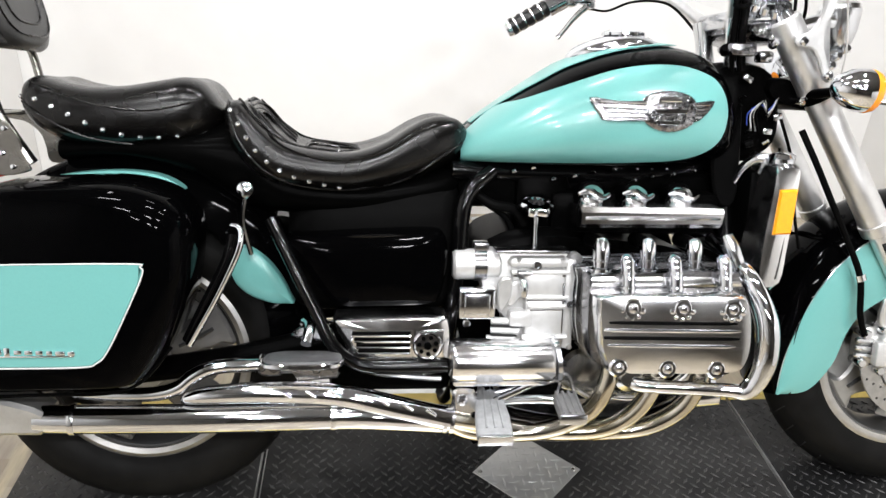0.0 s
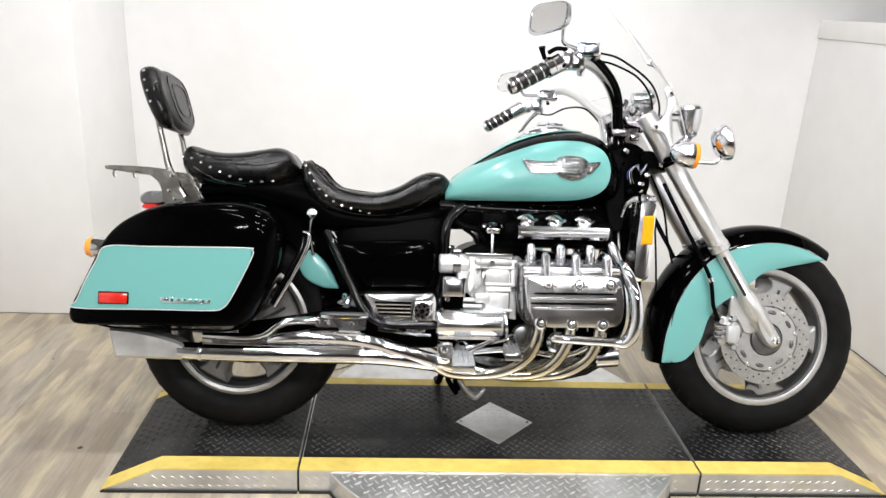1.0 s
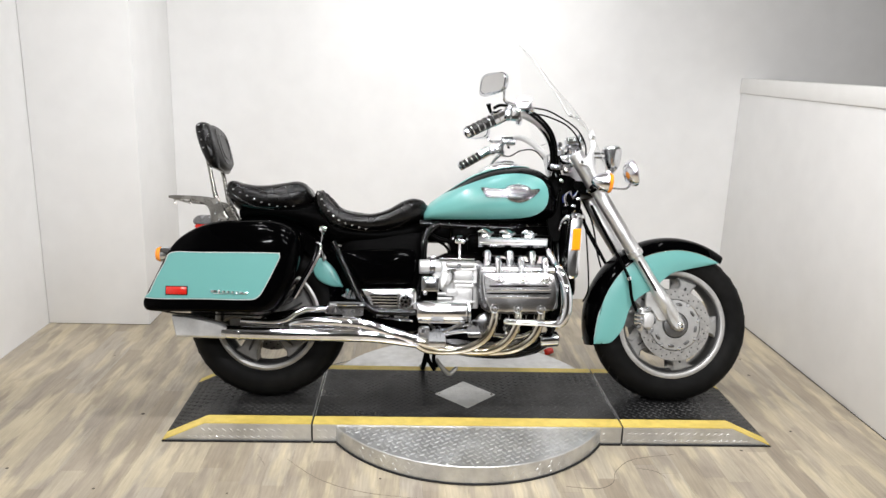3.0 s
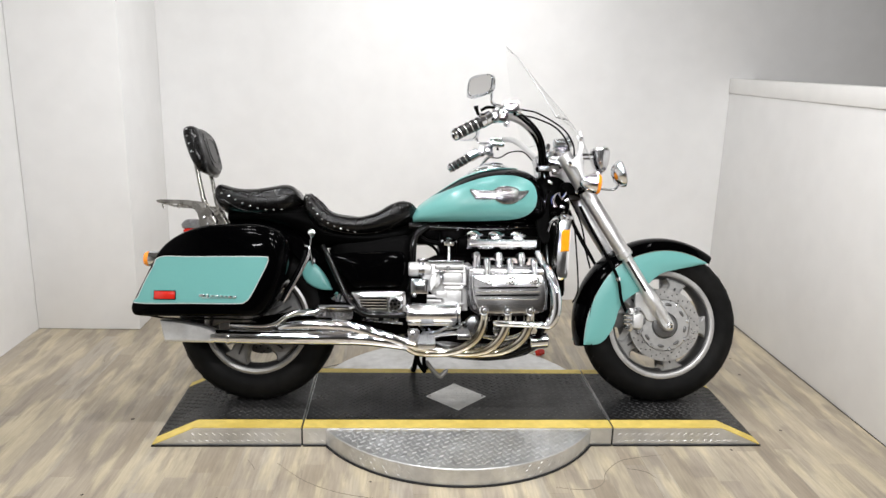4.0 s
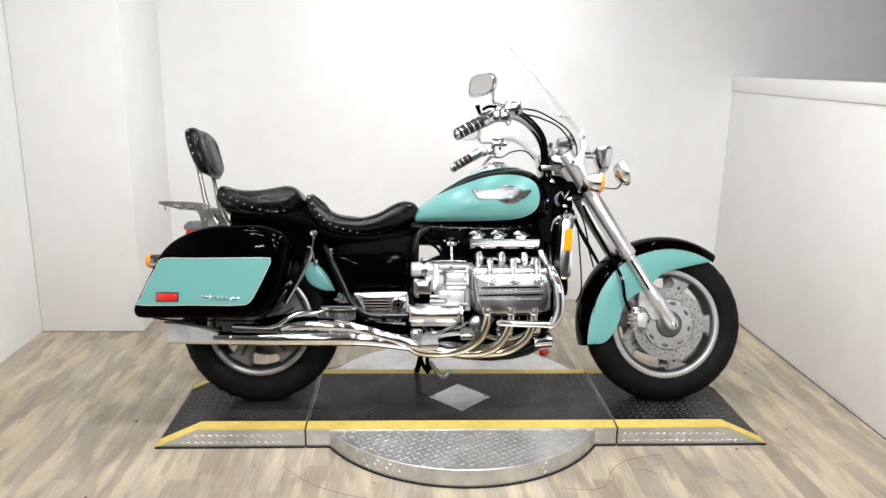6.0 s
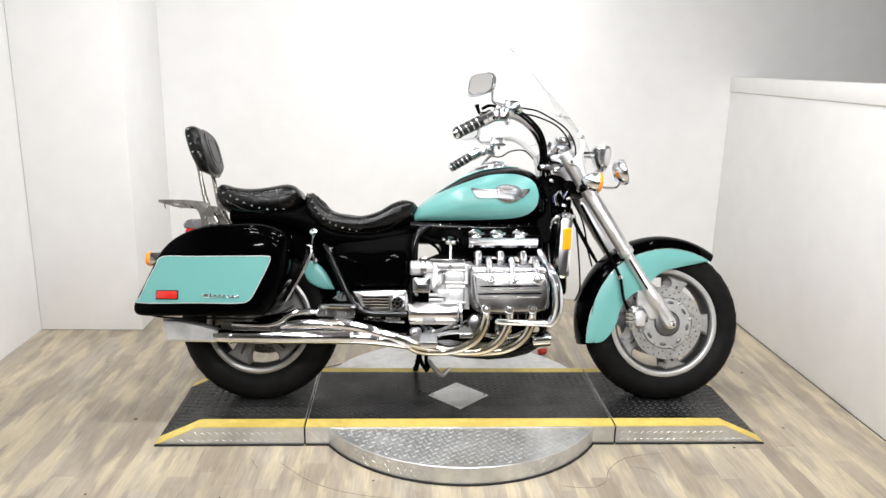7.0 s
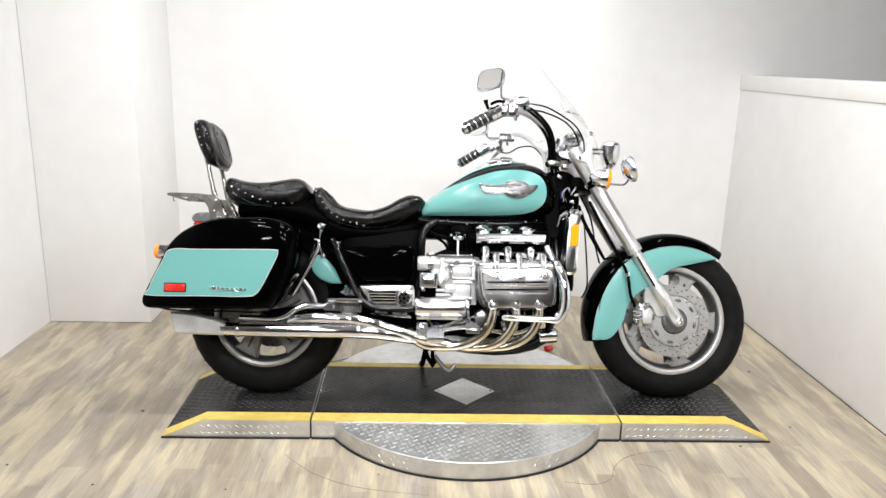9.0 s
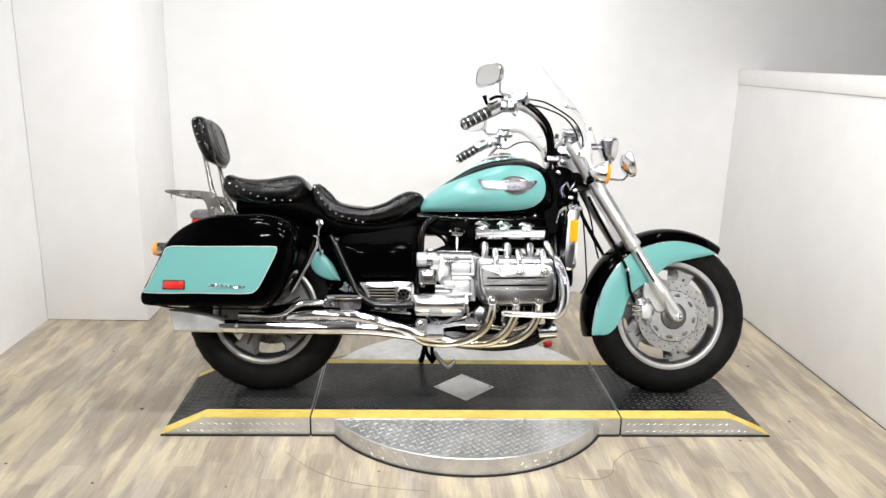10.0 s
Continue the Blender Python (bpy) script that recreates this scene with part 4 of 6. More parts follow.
# frame and black side covers
def side_cover(s):
    out = [(0.300, 0.606), (0.36, 0.618), (0.48, 0.626), (0.58, 0.628), (0.606, 0.612), (0.610, 0.56), (0.598, 0.50), (0.575, 0.482), (0.48, 0.478), (0.40, 0.480), (0.365, 0.510), (0.335, 0.555)]
    c = P("side_cover", puff(out, [(1.0, s * 0.11), (1.0, s * 0.165), (0.985, s * 0.180), (0.95, s * 0.190), (0.7, s * 0.198), (0.3, s * 0.200)]), BLACK, label="black gloss side cover")
    P("cover_rib", tube([(0.335, s * 0.178, 0.607), (0.45, s * 0.190, 0.618), (0.59, s * 0.186, 0.619)], 0.0035, 6), BLACK_TUBE, c)
    P("frame_tube", tube([(0.275, s * 0.175, 0.645), (0.300, s * 0.195, 0.600), (0.330, s * 0.21, 0.541), (0.361, s * 0.222, 0.480), (0.388, s * 0.232, 0.424), (0.424, s * 0.234, 0.388), (0.470, s * 0.232, 0.373), (0.61, s * 0.225, 0.371)], 0.0125, 12), BLACK_TUBE)
    P("frame_tube", tube([(0.62, s * 0.13, 0.39), (0.635, s * 0.14, 0.55), (0.645, s * 0.14, 0.68), (0.70, s * 0.11, 0.735)], 0.017, 10), BLACK_TUBE)
    P("frame_tube", tube([(1.20, s * 0.04, 0.80), (1.21, s * 0.09, 0.60), (1.20, s * 0.12, 0.40), (1.14, s * 0.13, 0.25), (0.95, s * 0.13, 0.20), (0.72, s * 0.13, 0.24), (0.62, s * 0.13, 0.36)], 0.016, 10), BLACK_TUBE)
    P("frame_rail", tube([(0.62, s * 0.10, 0.735), (0.85, s * 0.075, 0.728), (1.10, s * 0.06, 0.735), (1.22, s * 0.03, 0.80)], 0.020, 10), BLACK_TUBE)
    # chrome swing arm cover with louvres and a round badge
    cov = P("swingarm_cover", puff([(0.393, 0.453), (0.410, 0.464), (0.49, 0.468), (0.590, 0.469), (0.613, 0.454), (0.614, 0.392), (0.597, 0.382), (0.437, 0.382), (0.415, 0.407)], [(1.0, s * 0.15), (1.0, s * 0.205), (0.97, s * 0.216), (0.85, s * 0.222), (0.4, s * 0.224)]), SATIN_CHROME, label="chrome louvred swing arm cover")
    for k in range(4):
        P("louvre", tube([(0.428 + 0.004 * k, s * 0.222, 0.438 - 0.0115 * k), (0.538, s * 0.2245, 0.438 - 0.0115 * k)], 0.0036, 8, smooth=False), BLACK_SATIN, cov)
        P("louvre_lip", tube([(0.428 + 0.004 * k, s * 0.2235, 0.4328 - 0.0115 * k), (0.538, s * 0.226, 0.4328 - 0.0115 * k)], 0.0026, 8, smooth=False), CHROME, cov)
    P("badge_plate", box(0.573, s * 0.220, 0.413, 0.062, 0.008, 0.064, 0.004), SATIN_CHROME, cov)
    badge = P("badge", lathe([(0.029, 0), (0.029, 0.008), (0.026, 0.011), (0.023, 0.0085), (0.006, 0.0095)], (0.571, s * 0.220, 0.414), (0, s, 0), 28), CHROME, cov)
    for q in range(7):
        a = 2 * math.pi * q / 7 + 0.3
        P("badge_slot", lathe([(0.0045, 0.0), (0.0045, 0.0102), (0.003, 0.0108)], (0.571 + 0.0165 * math.cos(a), s * 0.220, 0.414 + 0.0165 * math.sin(a)), (0, s, 0), 8), BLACK_SATIN, badge)
    P("badge_centre", lathe([(0.0075, 0.0), (0.0075, 0.0115), (0.004, 0.0125)], (0.571, s * 0.220, 0.414), (0, s, 0), 12), BLACK_SATIN, badge)
    P("linkage_block", box(0.555, s * 0.190, 0.354, 0.060, 0.030, 0.022, 0.006), CHROME_DULL)
    P("linkage_block", box(0.480, s * 0.188, 0.358, 0.050, 0.026, 0.018, 0.006), CHROME)
    P("linkage_rod", tube([(0.44, s * 0.195, 0.352), (0.52, s * 0.206, 0.344), (0.60, s * 0.205, 0.338)], 0.006, 8), CHROME_DULL)
    for x, z in ((0.545, 0.357), (0.566, 0.351), (0.486, 0.360)):
        P("linkage_bolt", lathe([(0.006, -0.004), (0.006, 0.004), (0.004, 0.006)], (x, s * 0.206, z), (0, s, 0.3), 8), CHROME)
    # grab handle knob on its stem, chrome bag guard
    P("strap_knob", lathe([(0.004, -0.006), (0.014, -0.004), (0.018, 0.004), (0.015, 0.011), (0.006, 0.015)], (0.228, s * 0.150, 0.697), (0, s, 0.2), 20), CHROME, label="faceted chrome knob on a stem")
    P("knob_stem", tube([(0.227, s * 0.148, 0.69), (0.220, s * 0.146, 0.635), (0.232, s * 0.135, 0.57)], 0.005, 8), CHROME_DULL)
    P("bag_guard", tube([(0.212, s * 0.220, 0.640), (0.228, s * 0.228, 0.634), (0.224, s * 0.235, 0.598), (0.190, s * 0.236, 0.525), (0.155, s * 0.235, 0.462), (0.131, s * 0.23, 0.420)], 0.0072, 10), CHROME)
    P("bag_stay", tube([(0.212, s * 0.215, 0.625), (0.200, s * 0.222, 0.575), (0.165, s * 0.225, 0.505), (0.125, s * 0.222, 0.425)], 0.009, 10), BLACK_TUBE)


both(side_cover)
P("airbox", seat_body([(0.30, 0.66, 0.46, 0.10), (0.36, 0.70, 0.44, 0.14), (0.60, 0.72, 0.44, 0.14), (0.64, 0.70, 0.48, 0.10)], 4.0), PLASTIC)
P("swing_arm", tube([(0.0, -0.13, 0.329), (0.20, -0.14, 0.36), (0.42, -0.12, 0.40)], [0.024, 0.026, 0.03], 12), BLACK_SATIN)
P("swing_arm", tube([(0.0, 0.13, 0.329), (0.20, 0.14, 0.36), (0.42, 0.12, 0.40)], [0.03, 0.03, 0.03], 12), BLACK_SATIN)
P("axle", rod((0, -0.16, 0.329), (0, 0.16, 0.329), 0.014), CHROME_DULL)

# engine
P("crankcase", puff([(0.70, 0.60), (0.84, 0.625), (0.95, 0.60), (1.10, 0.58), (1.18, 0.52), (1.19, 0.40), (1.13, 0.30), (0.95, 0.25), (0.75, 0.27), (0.66, 0.36), (0.64, 0.48)], [(0.9, -0.125), (1.0, -0.11), (1.0, 0.11), (0.9, 0.125)]), BLACK_SATIN)
P("intake_plenum", box(0.955, 0, 0.702, 0.44, 0.17, 0.075, 0.015), BLACK_SATIN)
P("throttle_body", box(0.808, 0, 0.668, 0.115, 0.21, 0.13, 0.02), BLACK_SATIN)
P("coil_box", box(0.694, 0.0, 0.704, 0.12, 0.20, 0.085, 0.012), BLACK_SATIN)
P("breather_hose", tube([(0.655, -0.11, 0.70), (0.70, -0.125, 0.672), (0.745, -0.12, 0.662), (0.77, -0.11, 0.63)], 0.010, 10), PLASTIC)
P("breather_hose", tube([(0.70, -0.10, 0.665), (0.735, -0.105, 0.64), (0.755, -0.10, 0.60)], 0.006, 8), PLASTIC)
P("engine_top", box(1.0, 0, 0.655, 0.36, 0.24, 0.09, 0.02), BLACK_SATIN)


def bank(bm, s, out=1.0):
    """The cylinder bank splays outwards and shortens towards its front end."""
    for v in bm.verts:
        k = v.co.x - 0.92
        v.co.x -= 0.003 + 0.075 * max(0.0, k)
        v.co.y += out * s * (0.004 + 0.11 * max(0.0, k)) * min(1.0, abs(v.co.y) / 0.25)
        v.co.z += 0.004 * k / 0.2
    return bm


def squat(bm):
    """Brings the case's upper half down to its true height."""
    for v in bm.verts:
        v.co.z -= 0.13 * max(0.0, v.co.z - 0.40)
    return bm


def gearcase(s):
    g = P("gear_case", squat(puff([(0.672, 0.585), (0.70, 0.612), (0.84, 0.614), (0.862, 0.585), (0.868, 0.50), (0.866, 0.40), (0.78, 0.385), (0.73, 0.40), (0.725, 0.46), (0.69, 0.50)], [(1.0, s * 0.10), (1.0, s * 0.155), (0.97, s * 0.168), (0.80, s * 0.172)], n=3)), ALLOY_LIGHT, label="pale cast alloy gear case")
    for x, z, w, h, d in ((0.790, 0.592, 0.120, 0.024, 0.190), (0.802, 0.540, 0.085, 0.070, 0.186), (0.806, 0.455, 0.085, 0.105, 0.189), (0.757, 0.462, 0.050, 0.040, 0.193), (0.752, 0.535, 0.030, 0.060, 0.180), (0.846, 0.545, 0.022, 0.085, 0.178), (0.852, 0.440, 0.022, 0.095, 0.180)):
        P("case_boss", squat(box(x, s * (d - 0.016), z, w, 0.034, h, 0.010)), ALLOY_LIGHT, g)
    for x0, x1, z, d in ((0.735, 0.850, 0.570, 0.188), (0.765, 0.850, 0.512, 0.189), (0.760, 0.850, 0.420, 0.194), (0.770, 0.845, 0.492, 0.192)):
        P("case_rib", squat(tube([(x0, s * (d - 0.004), z), (x1, s * (d - 0.004), z)], 0.0065, 8, smooth=False)), ALLOY_LIGHT, g)
        P("rib_gap", squat(rod((x0 + 0.004, s * (d - 0.004), z - 0.0085), (x1 - 0.006, s * (d - 0.004), z - 0.0085), 0.0028, 6)), CHROME_DARK, g)
    for x, z, r in ((0.852, 0.500, 0.009), (0.783, 0.588, 0.009)):
        P("case_plug", squat(lathe([(r, -0.02), (r, 0.006), (r * 0.85, 0.009), (r * 0.5, 0.009), (r * 0.45, 0.005)], (x, s * 0.192, z), (0, s, 0), 20)), CHROME_DULL, g)
    for x, z in ((0.748, 0.598), (0.835, 0.597), (0.862, 0.505), (0.858, 0.395), (0.775, 0.405)):
        P("bolt", squat(lathe([(0.006, -0.006), (0.006, 0.007), (0.004, 0.010)], (x, s * 0.182, z), (0, s, 0), 6)), ALLOY, g)
    # pinched flange along the top, dark hose clamp and short chrome stub beside it
    P("top_flange", squat(box(0.775, s * 0.168, 0.618, 0.145, 0.05, 0.008, 0.003)), CHROME_DARK, g)
    P("drain_stub", squat(tube([(0.752, s * 0.188, 0.560), (0.757, s * 0.204, 0.545), (0.757, s * 0.205, 0.520)], [0.008, 0.009, 0.007], 12)), CHROME, g)
    P("clamp_screw", squat(rod((0.744, s * 0.196, 0.572), (0.772, s * 0.200, 0.572), 0.0055, 10)), CHROME_DARK, g)
    for x0, x1, z in ((0.700, 0.765, 0.447), (0.700, 0.755, 0.428), (0.692, 0.748, 0.410)):
        P("case_step", tube([(x0, s * 0.176, z), (x1, s * 0.184, z)], 0.0075, 10, smooth=False), ALLOY_LIGHT, g)
        P("step_gap", rod((x0, s * 0.180, z - 0.0095), (x1 - 0.004, s * 0.187, z - 0.0095), 0.0026, 6), DARK_GAP, g)
    P("case_pillar", squat(box(0.853, s * 0.172, 0.495, 0.022, 0.03, 0.21, 0.006)), ALLOY_LIGHT, g)
    P("pillar_gap", squat(box(0.840, s * 0.186, 0.47, 0.004, 0.008, 0.15, 0.001)), CHROME_DARK, g)
    P("case_bracket", squat(puff([(0.735, 0.545), (0.752, 0.552), (0.762, 0.535), (0.745, 0.500), (0.730, 0.498), (0.728, 0.525)], [(1.0, s * 0.17), (1.0, s * 0.190), (0.8, s * 0.194)], n=3)), ALLOY_LIGHT, g)
    P("sensor_cap", squat(lathe([(0.006, -0.014), (0.014, -0.010), (0.018, 0.0), (0.014, 0.011), (0.005, 0.016)], (0.862, s * 0.165, 0.596), (0.3, s, 0.2), 18)), RUBBER_GREY, g)
    st = P("starter_motor", lathe([(0.024, 0), (0.030, 0.005), (0.031, 0.09), (0.024, 0.096)], (0.622, s * 0.150, 0.556), (1, 0, 0), 24), ALLOY_LIGHT, label="grey cylindrical starter motor with a clamp")
    P("clamp", lathe([(0.034, 0.0), (0.034, 0.024), (0.0315, 0.024), (0.0315, 0.0)], (0.664, s * 0.150, 0.556), (1, 0, 0), 24, ring=True), CHROME_DARK, st)
    P("clamp_tab", box(0.678, s * 0.150, 0.593, 0.03, 0.03, 0.018, 0.004), CHROME_DARK, st)
    sq = P("square_cover", box(0.668, s * 0.185, 0.487, 0.072, 0.03, 0.062, 0.006), CHROME, label="small square chrome cover")
    P("inset", box(0.668, s * 0.200, 0.487, 0.050, 0.008, 0.042, 0.003), CHROME_DULL, sq)
    P("bolt", lathe([(0.008, 0), (0.008, 0.012), (0.005, 0.015)], (0.648, s * 0.19, 0.449), (0, s, 0), 12), CHROME, sq)
    P("square_bracket", plate([(0.715, 0.47), (0.735, 0.50), (0.735, 0.535), (0.715, 0.535), (0.708, 0.50)], s * 0.18, s * 0.195, 0.003), ALLOY, sq)
    low = P("lower_cover", lathe([(0.030, 0.0), (0.040, 0.006), (0.043, 0.014), (0.043, 0.196), (0.040, 0.204), (0.028, 0.210)], (0.612, s * 0.215, 0.378), (1, 0, 0), 36), SATIN_CHROME, label="chrome half-round lower gear cover")
    P("cover_skirt", box(0.715, s * 0.205, 0.345, 0.19, 0.06, 0.03, 0.008), CHROME, low)
    P("end_flange", lathe([(0.030, 0.0), (0.047, 0.002), (0.047, 0.010), (0.036, 0.013)], (0.818, s * 0.215, 0.380), (1, 0, 0.1), 28), CHROME_DULL, low)
    if s < 0:
        ax = Vector((0, s * 0.45, 1)).normalized()
        ex, ey = Vector((1, 0, 0)), Vector((1, 0, 0)).cross(ax)
        rings = [[Vector((0.788, s * 0.136, 0.668)) + ax * h + (ex * math.cos(w) + ey * math.sin(w)) * (r * (1 + (0.10 * math.cos(6 * w) if r > 0.02 else 0))) for w in (2 * math.pi * q / 48 for q in range(48))] for r, h in ((0.010, -0.010), (0.026, -0.007), (0.034, 0.0), (0.034, 0.008), (0.029, 0.014), (0.016, 0.015), (0.012, 0.012), (0.004, 0.012))]
        knob = P("filler_knob", loft(rings), CHROME, label="scalloped chrome dipstick knob")
        for q in range(3):
            a = radians(20 + 60 * q)
            e = (ex * math.cos(a) + ey * math.sin(a)) * 0.014
            c0 = Vector((0.788, s * 0.136, 0.668)) + ax * 0.0145
            P("knob_slot", rod(c0 - e, c0 + e, 0.0022, 6), DARK_GAP, knob)
        P("dipstick", rod((0.789, s * 0.134, 0.665), (0.789, s * 0.140, 0.590), 0.0058), CHROME_DULL, knob)
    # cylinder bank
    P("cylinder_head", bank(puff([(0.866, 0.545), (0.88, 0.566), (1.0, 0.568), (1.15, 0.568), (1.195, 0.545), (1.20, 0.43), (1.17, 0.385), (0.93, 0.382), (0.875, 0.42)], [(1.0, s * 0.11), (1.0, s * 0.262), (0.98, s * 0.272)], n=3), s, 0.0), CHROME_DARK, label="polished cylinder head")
    for k in range(4):
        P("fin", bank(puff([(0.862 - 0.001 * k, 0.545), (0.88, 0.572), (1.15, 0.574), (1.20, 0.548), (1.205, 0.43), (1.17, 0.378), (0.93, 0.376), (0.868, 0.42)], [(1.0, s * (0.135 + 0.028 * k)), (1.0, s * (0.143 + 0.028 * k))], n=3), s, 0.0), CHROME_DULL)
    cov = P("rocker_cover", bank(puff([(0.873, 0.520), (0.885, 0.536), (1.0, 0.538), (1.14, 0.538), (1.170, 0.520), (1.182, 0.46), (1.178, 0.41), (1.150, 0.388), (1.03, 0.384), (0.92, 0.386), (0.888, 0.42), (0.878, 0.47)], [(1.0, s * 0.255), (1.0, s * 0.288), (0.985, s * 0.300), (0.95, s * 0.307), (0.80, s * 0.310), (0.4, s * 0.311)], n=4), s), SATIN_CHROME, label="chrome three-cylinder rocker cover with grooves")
    for k, (x0, x1) in enumerate(((0.905, 1.135), (0.898, 1.142), (0.898, 1.142), (0.905, 1.135))):
        z = 0.486 - 0.0145 * k
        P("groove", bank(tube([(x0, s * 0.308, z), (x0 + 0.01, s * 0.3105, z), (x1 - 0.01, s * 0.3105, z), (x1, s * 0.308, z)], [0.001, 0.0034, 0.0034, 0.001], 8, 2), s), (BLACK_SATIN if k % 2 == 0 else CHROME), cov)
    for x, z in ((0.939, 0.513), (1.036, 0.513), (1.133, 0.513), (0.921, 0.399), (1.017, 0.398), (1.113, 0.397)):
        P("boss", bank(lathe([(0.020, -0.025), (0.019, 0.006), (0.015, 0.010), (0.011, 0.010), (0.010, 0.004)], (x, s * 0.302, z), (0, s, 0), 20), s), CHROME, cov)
        if z > 0.45:
            bm = bmesh.new()
            for q in range(5):
                w = math.pi * (1.08 + 0.21 * q)
                lathe([(0.0105, -0.012), (0.0100, 0.003), (0.0060, 0.0075), (0.002, 0.009)], (x + 0.020 * math.cos(w), s * 0.303, z + 0.020 * math.sin(w)), (0, s, 0), 12, bm)
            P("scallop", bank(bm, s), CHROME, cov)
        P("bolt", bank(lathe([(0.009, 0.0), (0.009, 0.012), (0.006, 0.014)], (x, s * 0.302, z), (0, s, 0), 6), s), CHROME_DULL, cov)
    P("coolant_rail", tube([(0.868, s * 0.262, 0.552), (1.0, s * 0.262, 0.552), (1.165, s * 0.262, 0.552)], 0.014, 14, smooth=False), SATIN_CHROME, label="chrome rail above the rocker cover")
    for x in (0.931, 1.022, 1.117):
        cap_ob = P("spark_cap", tube([(x, s * 0.268, 0.597), (x, s * 0.278, 0.588), (x + 0.001, s * 0.287, 0.565), (x + 0.002, s * 0.293, 0.532)], [0.011, 0.0135, 0.0125, 0.0125], 14), CHROME, label="chrome spark plug cap")
        for z in (0.572, 0.545):
            P("cap_ring", lathe([(0.0120, -0.003), (0.0158, -0.002), (0.0158, 0.002), (0.0120, 0.003)], (x + 0.001, s * (0.284 + (0.572 - z) * 0.18), z), (0, s * -0.18, 1), 16), CHROME_DULL, cap_ob)
    for x in (0.893, 0.983, 1.074):
        run = P("intake_runner", lathe([(0.019, 0.0), (0.020, 0.003), (0.020, 0.010), (0.0145, 0.013), (0.0155, 0.030), (0.0165, 0.046), (0.0150, 0.058), (0.0105, 0.066), (0.004, 0.0695)], (x, s * 0.246, 0.560), (0, s * -0.10, 1), 22), CHROME, label="domed chrome intake runner")
        P("runner_band", lathe([(0.0158, -0.0022), (0.0175, -0.0015), (0.0175, 0.0015), (0.0158, 0.0022)], (x, s * 0.2435, 0.586), (0, s * -0.10, 1), 22), CHROME_DULL, run)
        P("runner_elbow", tube([(x, s * 0.238, 0.607), (x, s * 0.215, 0.615), (x, s * 0.165, 0.612)], [0.013, 0.014, 0.014], 12), BLACK_SATIN, run)
    P("intake_runner", tube([(1.140, s * 0.232, 0.632), (1.146, s * 0.242, 0.612), (1.158, s * 0.248, 0.585), (1.165, s * 0.250, 0.565)], [0.012, 0.016, 0.014, 0.015], 14), CHROME_DULL)
    bar = P("coil_cover", plate([(0.857, 0.641), (1.136, 0.643), (1.142, 0.652), (1.141, 0.681), (0.857, 0.681)], s * 0.14, s * 0.216, 0.009, smooth=False), SATIN_CHROME, label="long chrome intake cover")
    P("ridge", tube([(0.866, s * 0.214, 0.661), (1.132, s * 0.214, 0.663)], 0.0045, 8, smooth=False), CHROME_DULL, bar)
    for x in (0.892, 0.98, 1.072):
        P("carburettor_cap", lathe([(0.025, -0.02), (0.025, 0.0), (0.021, 0.006), (0.010, 0.009)], (x, s * 0.165, 0.697), (0, s * 0.8, 0.6), 20), SATIN_CHROME, label="domed chrome carburettor cap")
        P("cap_arm", tube([(x - 0.030, s * 0.175, 0.703), (x - 0.012, s * 0.184, 0.710), (x + 0.012, s * 0.182, 0.696), (x + 0.030, s * 0.176, 0.702)], [0.004, 0.006, 0.006, 0.004], 8), CHROME)
        P("carburettor", rod((x, s * 0.10, 0.69), (x, s * 0.155, 0.70), 0.026), BLACK_SATIN)
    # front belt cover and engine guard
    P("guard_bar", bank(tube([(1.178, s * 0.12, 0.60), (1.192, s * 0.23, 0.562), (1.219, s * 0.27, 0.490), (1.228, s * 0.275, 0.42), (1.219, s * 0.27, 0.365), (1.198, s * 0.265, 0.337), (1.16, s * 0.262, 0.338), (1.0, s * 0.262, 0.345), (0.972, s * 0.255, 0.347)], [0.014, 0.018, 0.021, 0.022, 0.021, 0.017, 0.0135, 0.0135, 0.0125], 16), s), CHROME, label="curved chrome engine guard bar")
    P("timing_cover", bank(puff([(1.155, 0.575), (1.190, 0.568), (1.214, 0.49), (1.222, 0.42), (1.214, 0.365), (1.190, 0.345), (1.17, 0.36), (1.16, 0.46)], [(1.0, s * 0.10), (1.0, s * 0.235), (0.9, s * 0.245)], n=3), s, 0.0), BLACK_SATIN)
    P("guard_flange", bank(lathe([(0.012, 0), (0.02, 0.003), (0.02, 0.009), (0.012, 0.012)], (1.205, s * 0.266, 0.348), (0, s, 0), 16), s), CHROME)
    for x0, x1, x2, yy in ((0.905, 0.84, 0.66, 0.0), (1.0, 0.95, 0.70, 0.004), (1.09, 1.03, 0.80, -0.004)):
        P("exhaust_header", tube([(x0 + 0.022, s * 0.245, 0.395), (x0 + 0.016, s * 0.250, 0.345), (x0 - 0.008, s * 0.240, 0.285), (x1 - 0.005, s * 0.225, 0.240), (x1 - 0.08, s * 0.21, 0.222), (x2, s * 0.205, 0.226 + yy), (0.60, s * 0.215, 0.262)], 0.0185, 14), PIPE, label="bronzed chrome exhaust header pipe")
    muff = P("muffler", tube([(0.62, s * 0.222, 0.250), (0.52, s * 0.235, 0.270), (0.42, s * 0.24, 0.281), (0.25, s * 0.245, 0.282), (0.10, s * 0.245, 0.281), (-0.08, s * 0.245, 0.283), (-0.14, s * 0.245, 0.285)], [0.020, 0.026, 0.029, 0.0285, 0.0275, 0.0265, 0.0255], 28), CHROME, label="long chrome muffler with a slash-cut tip")
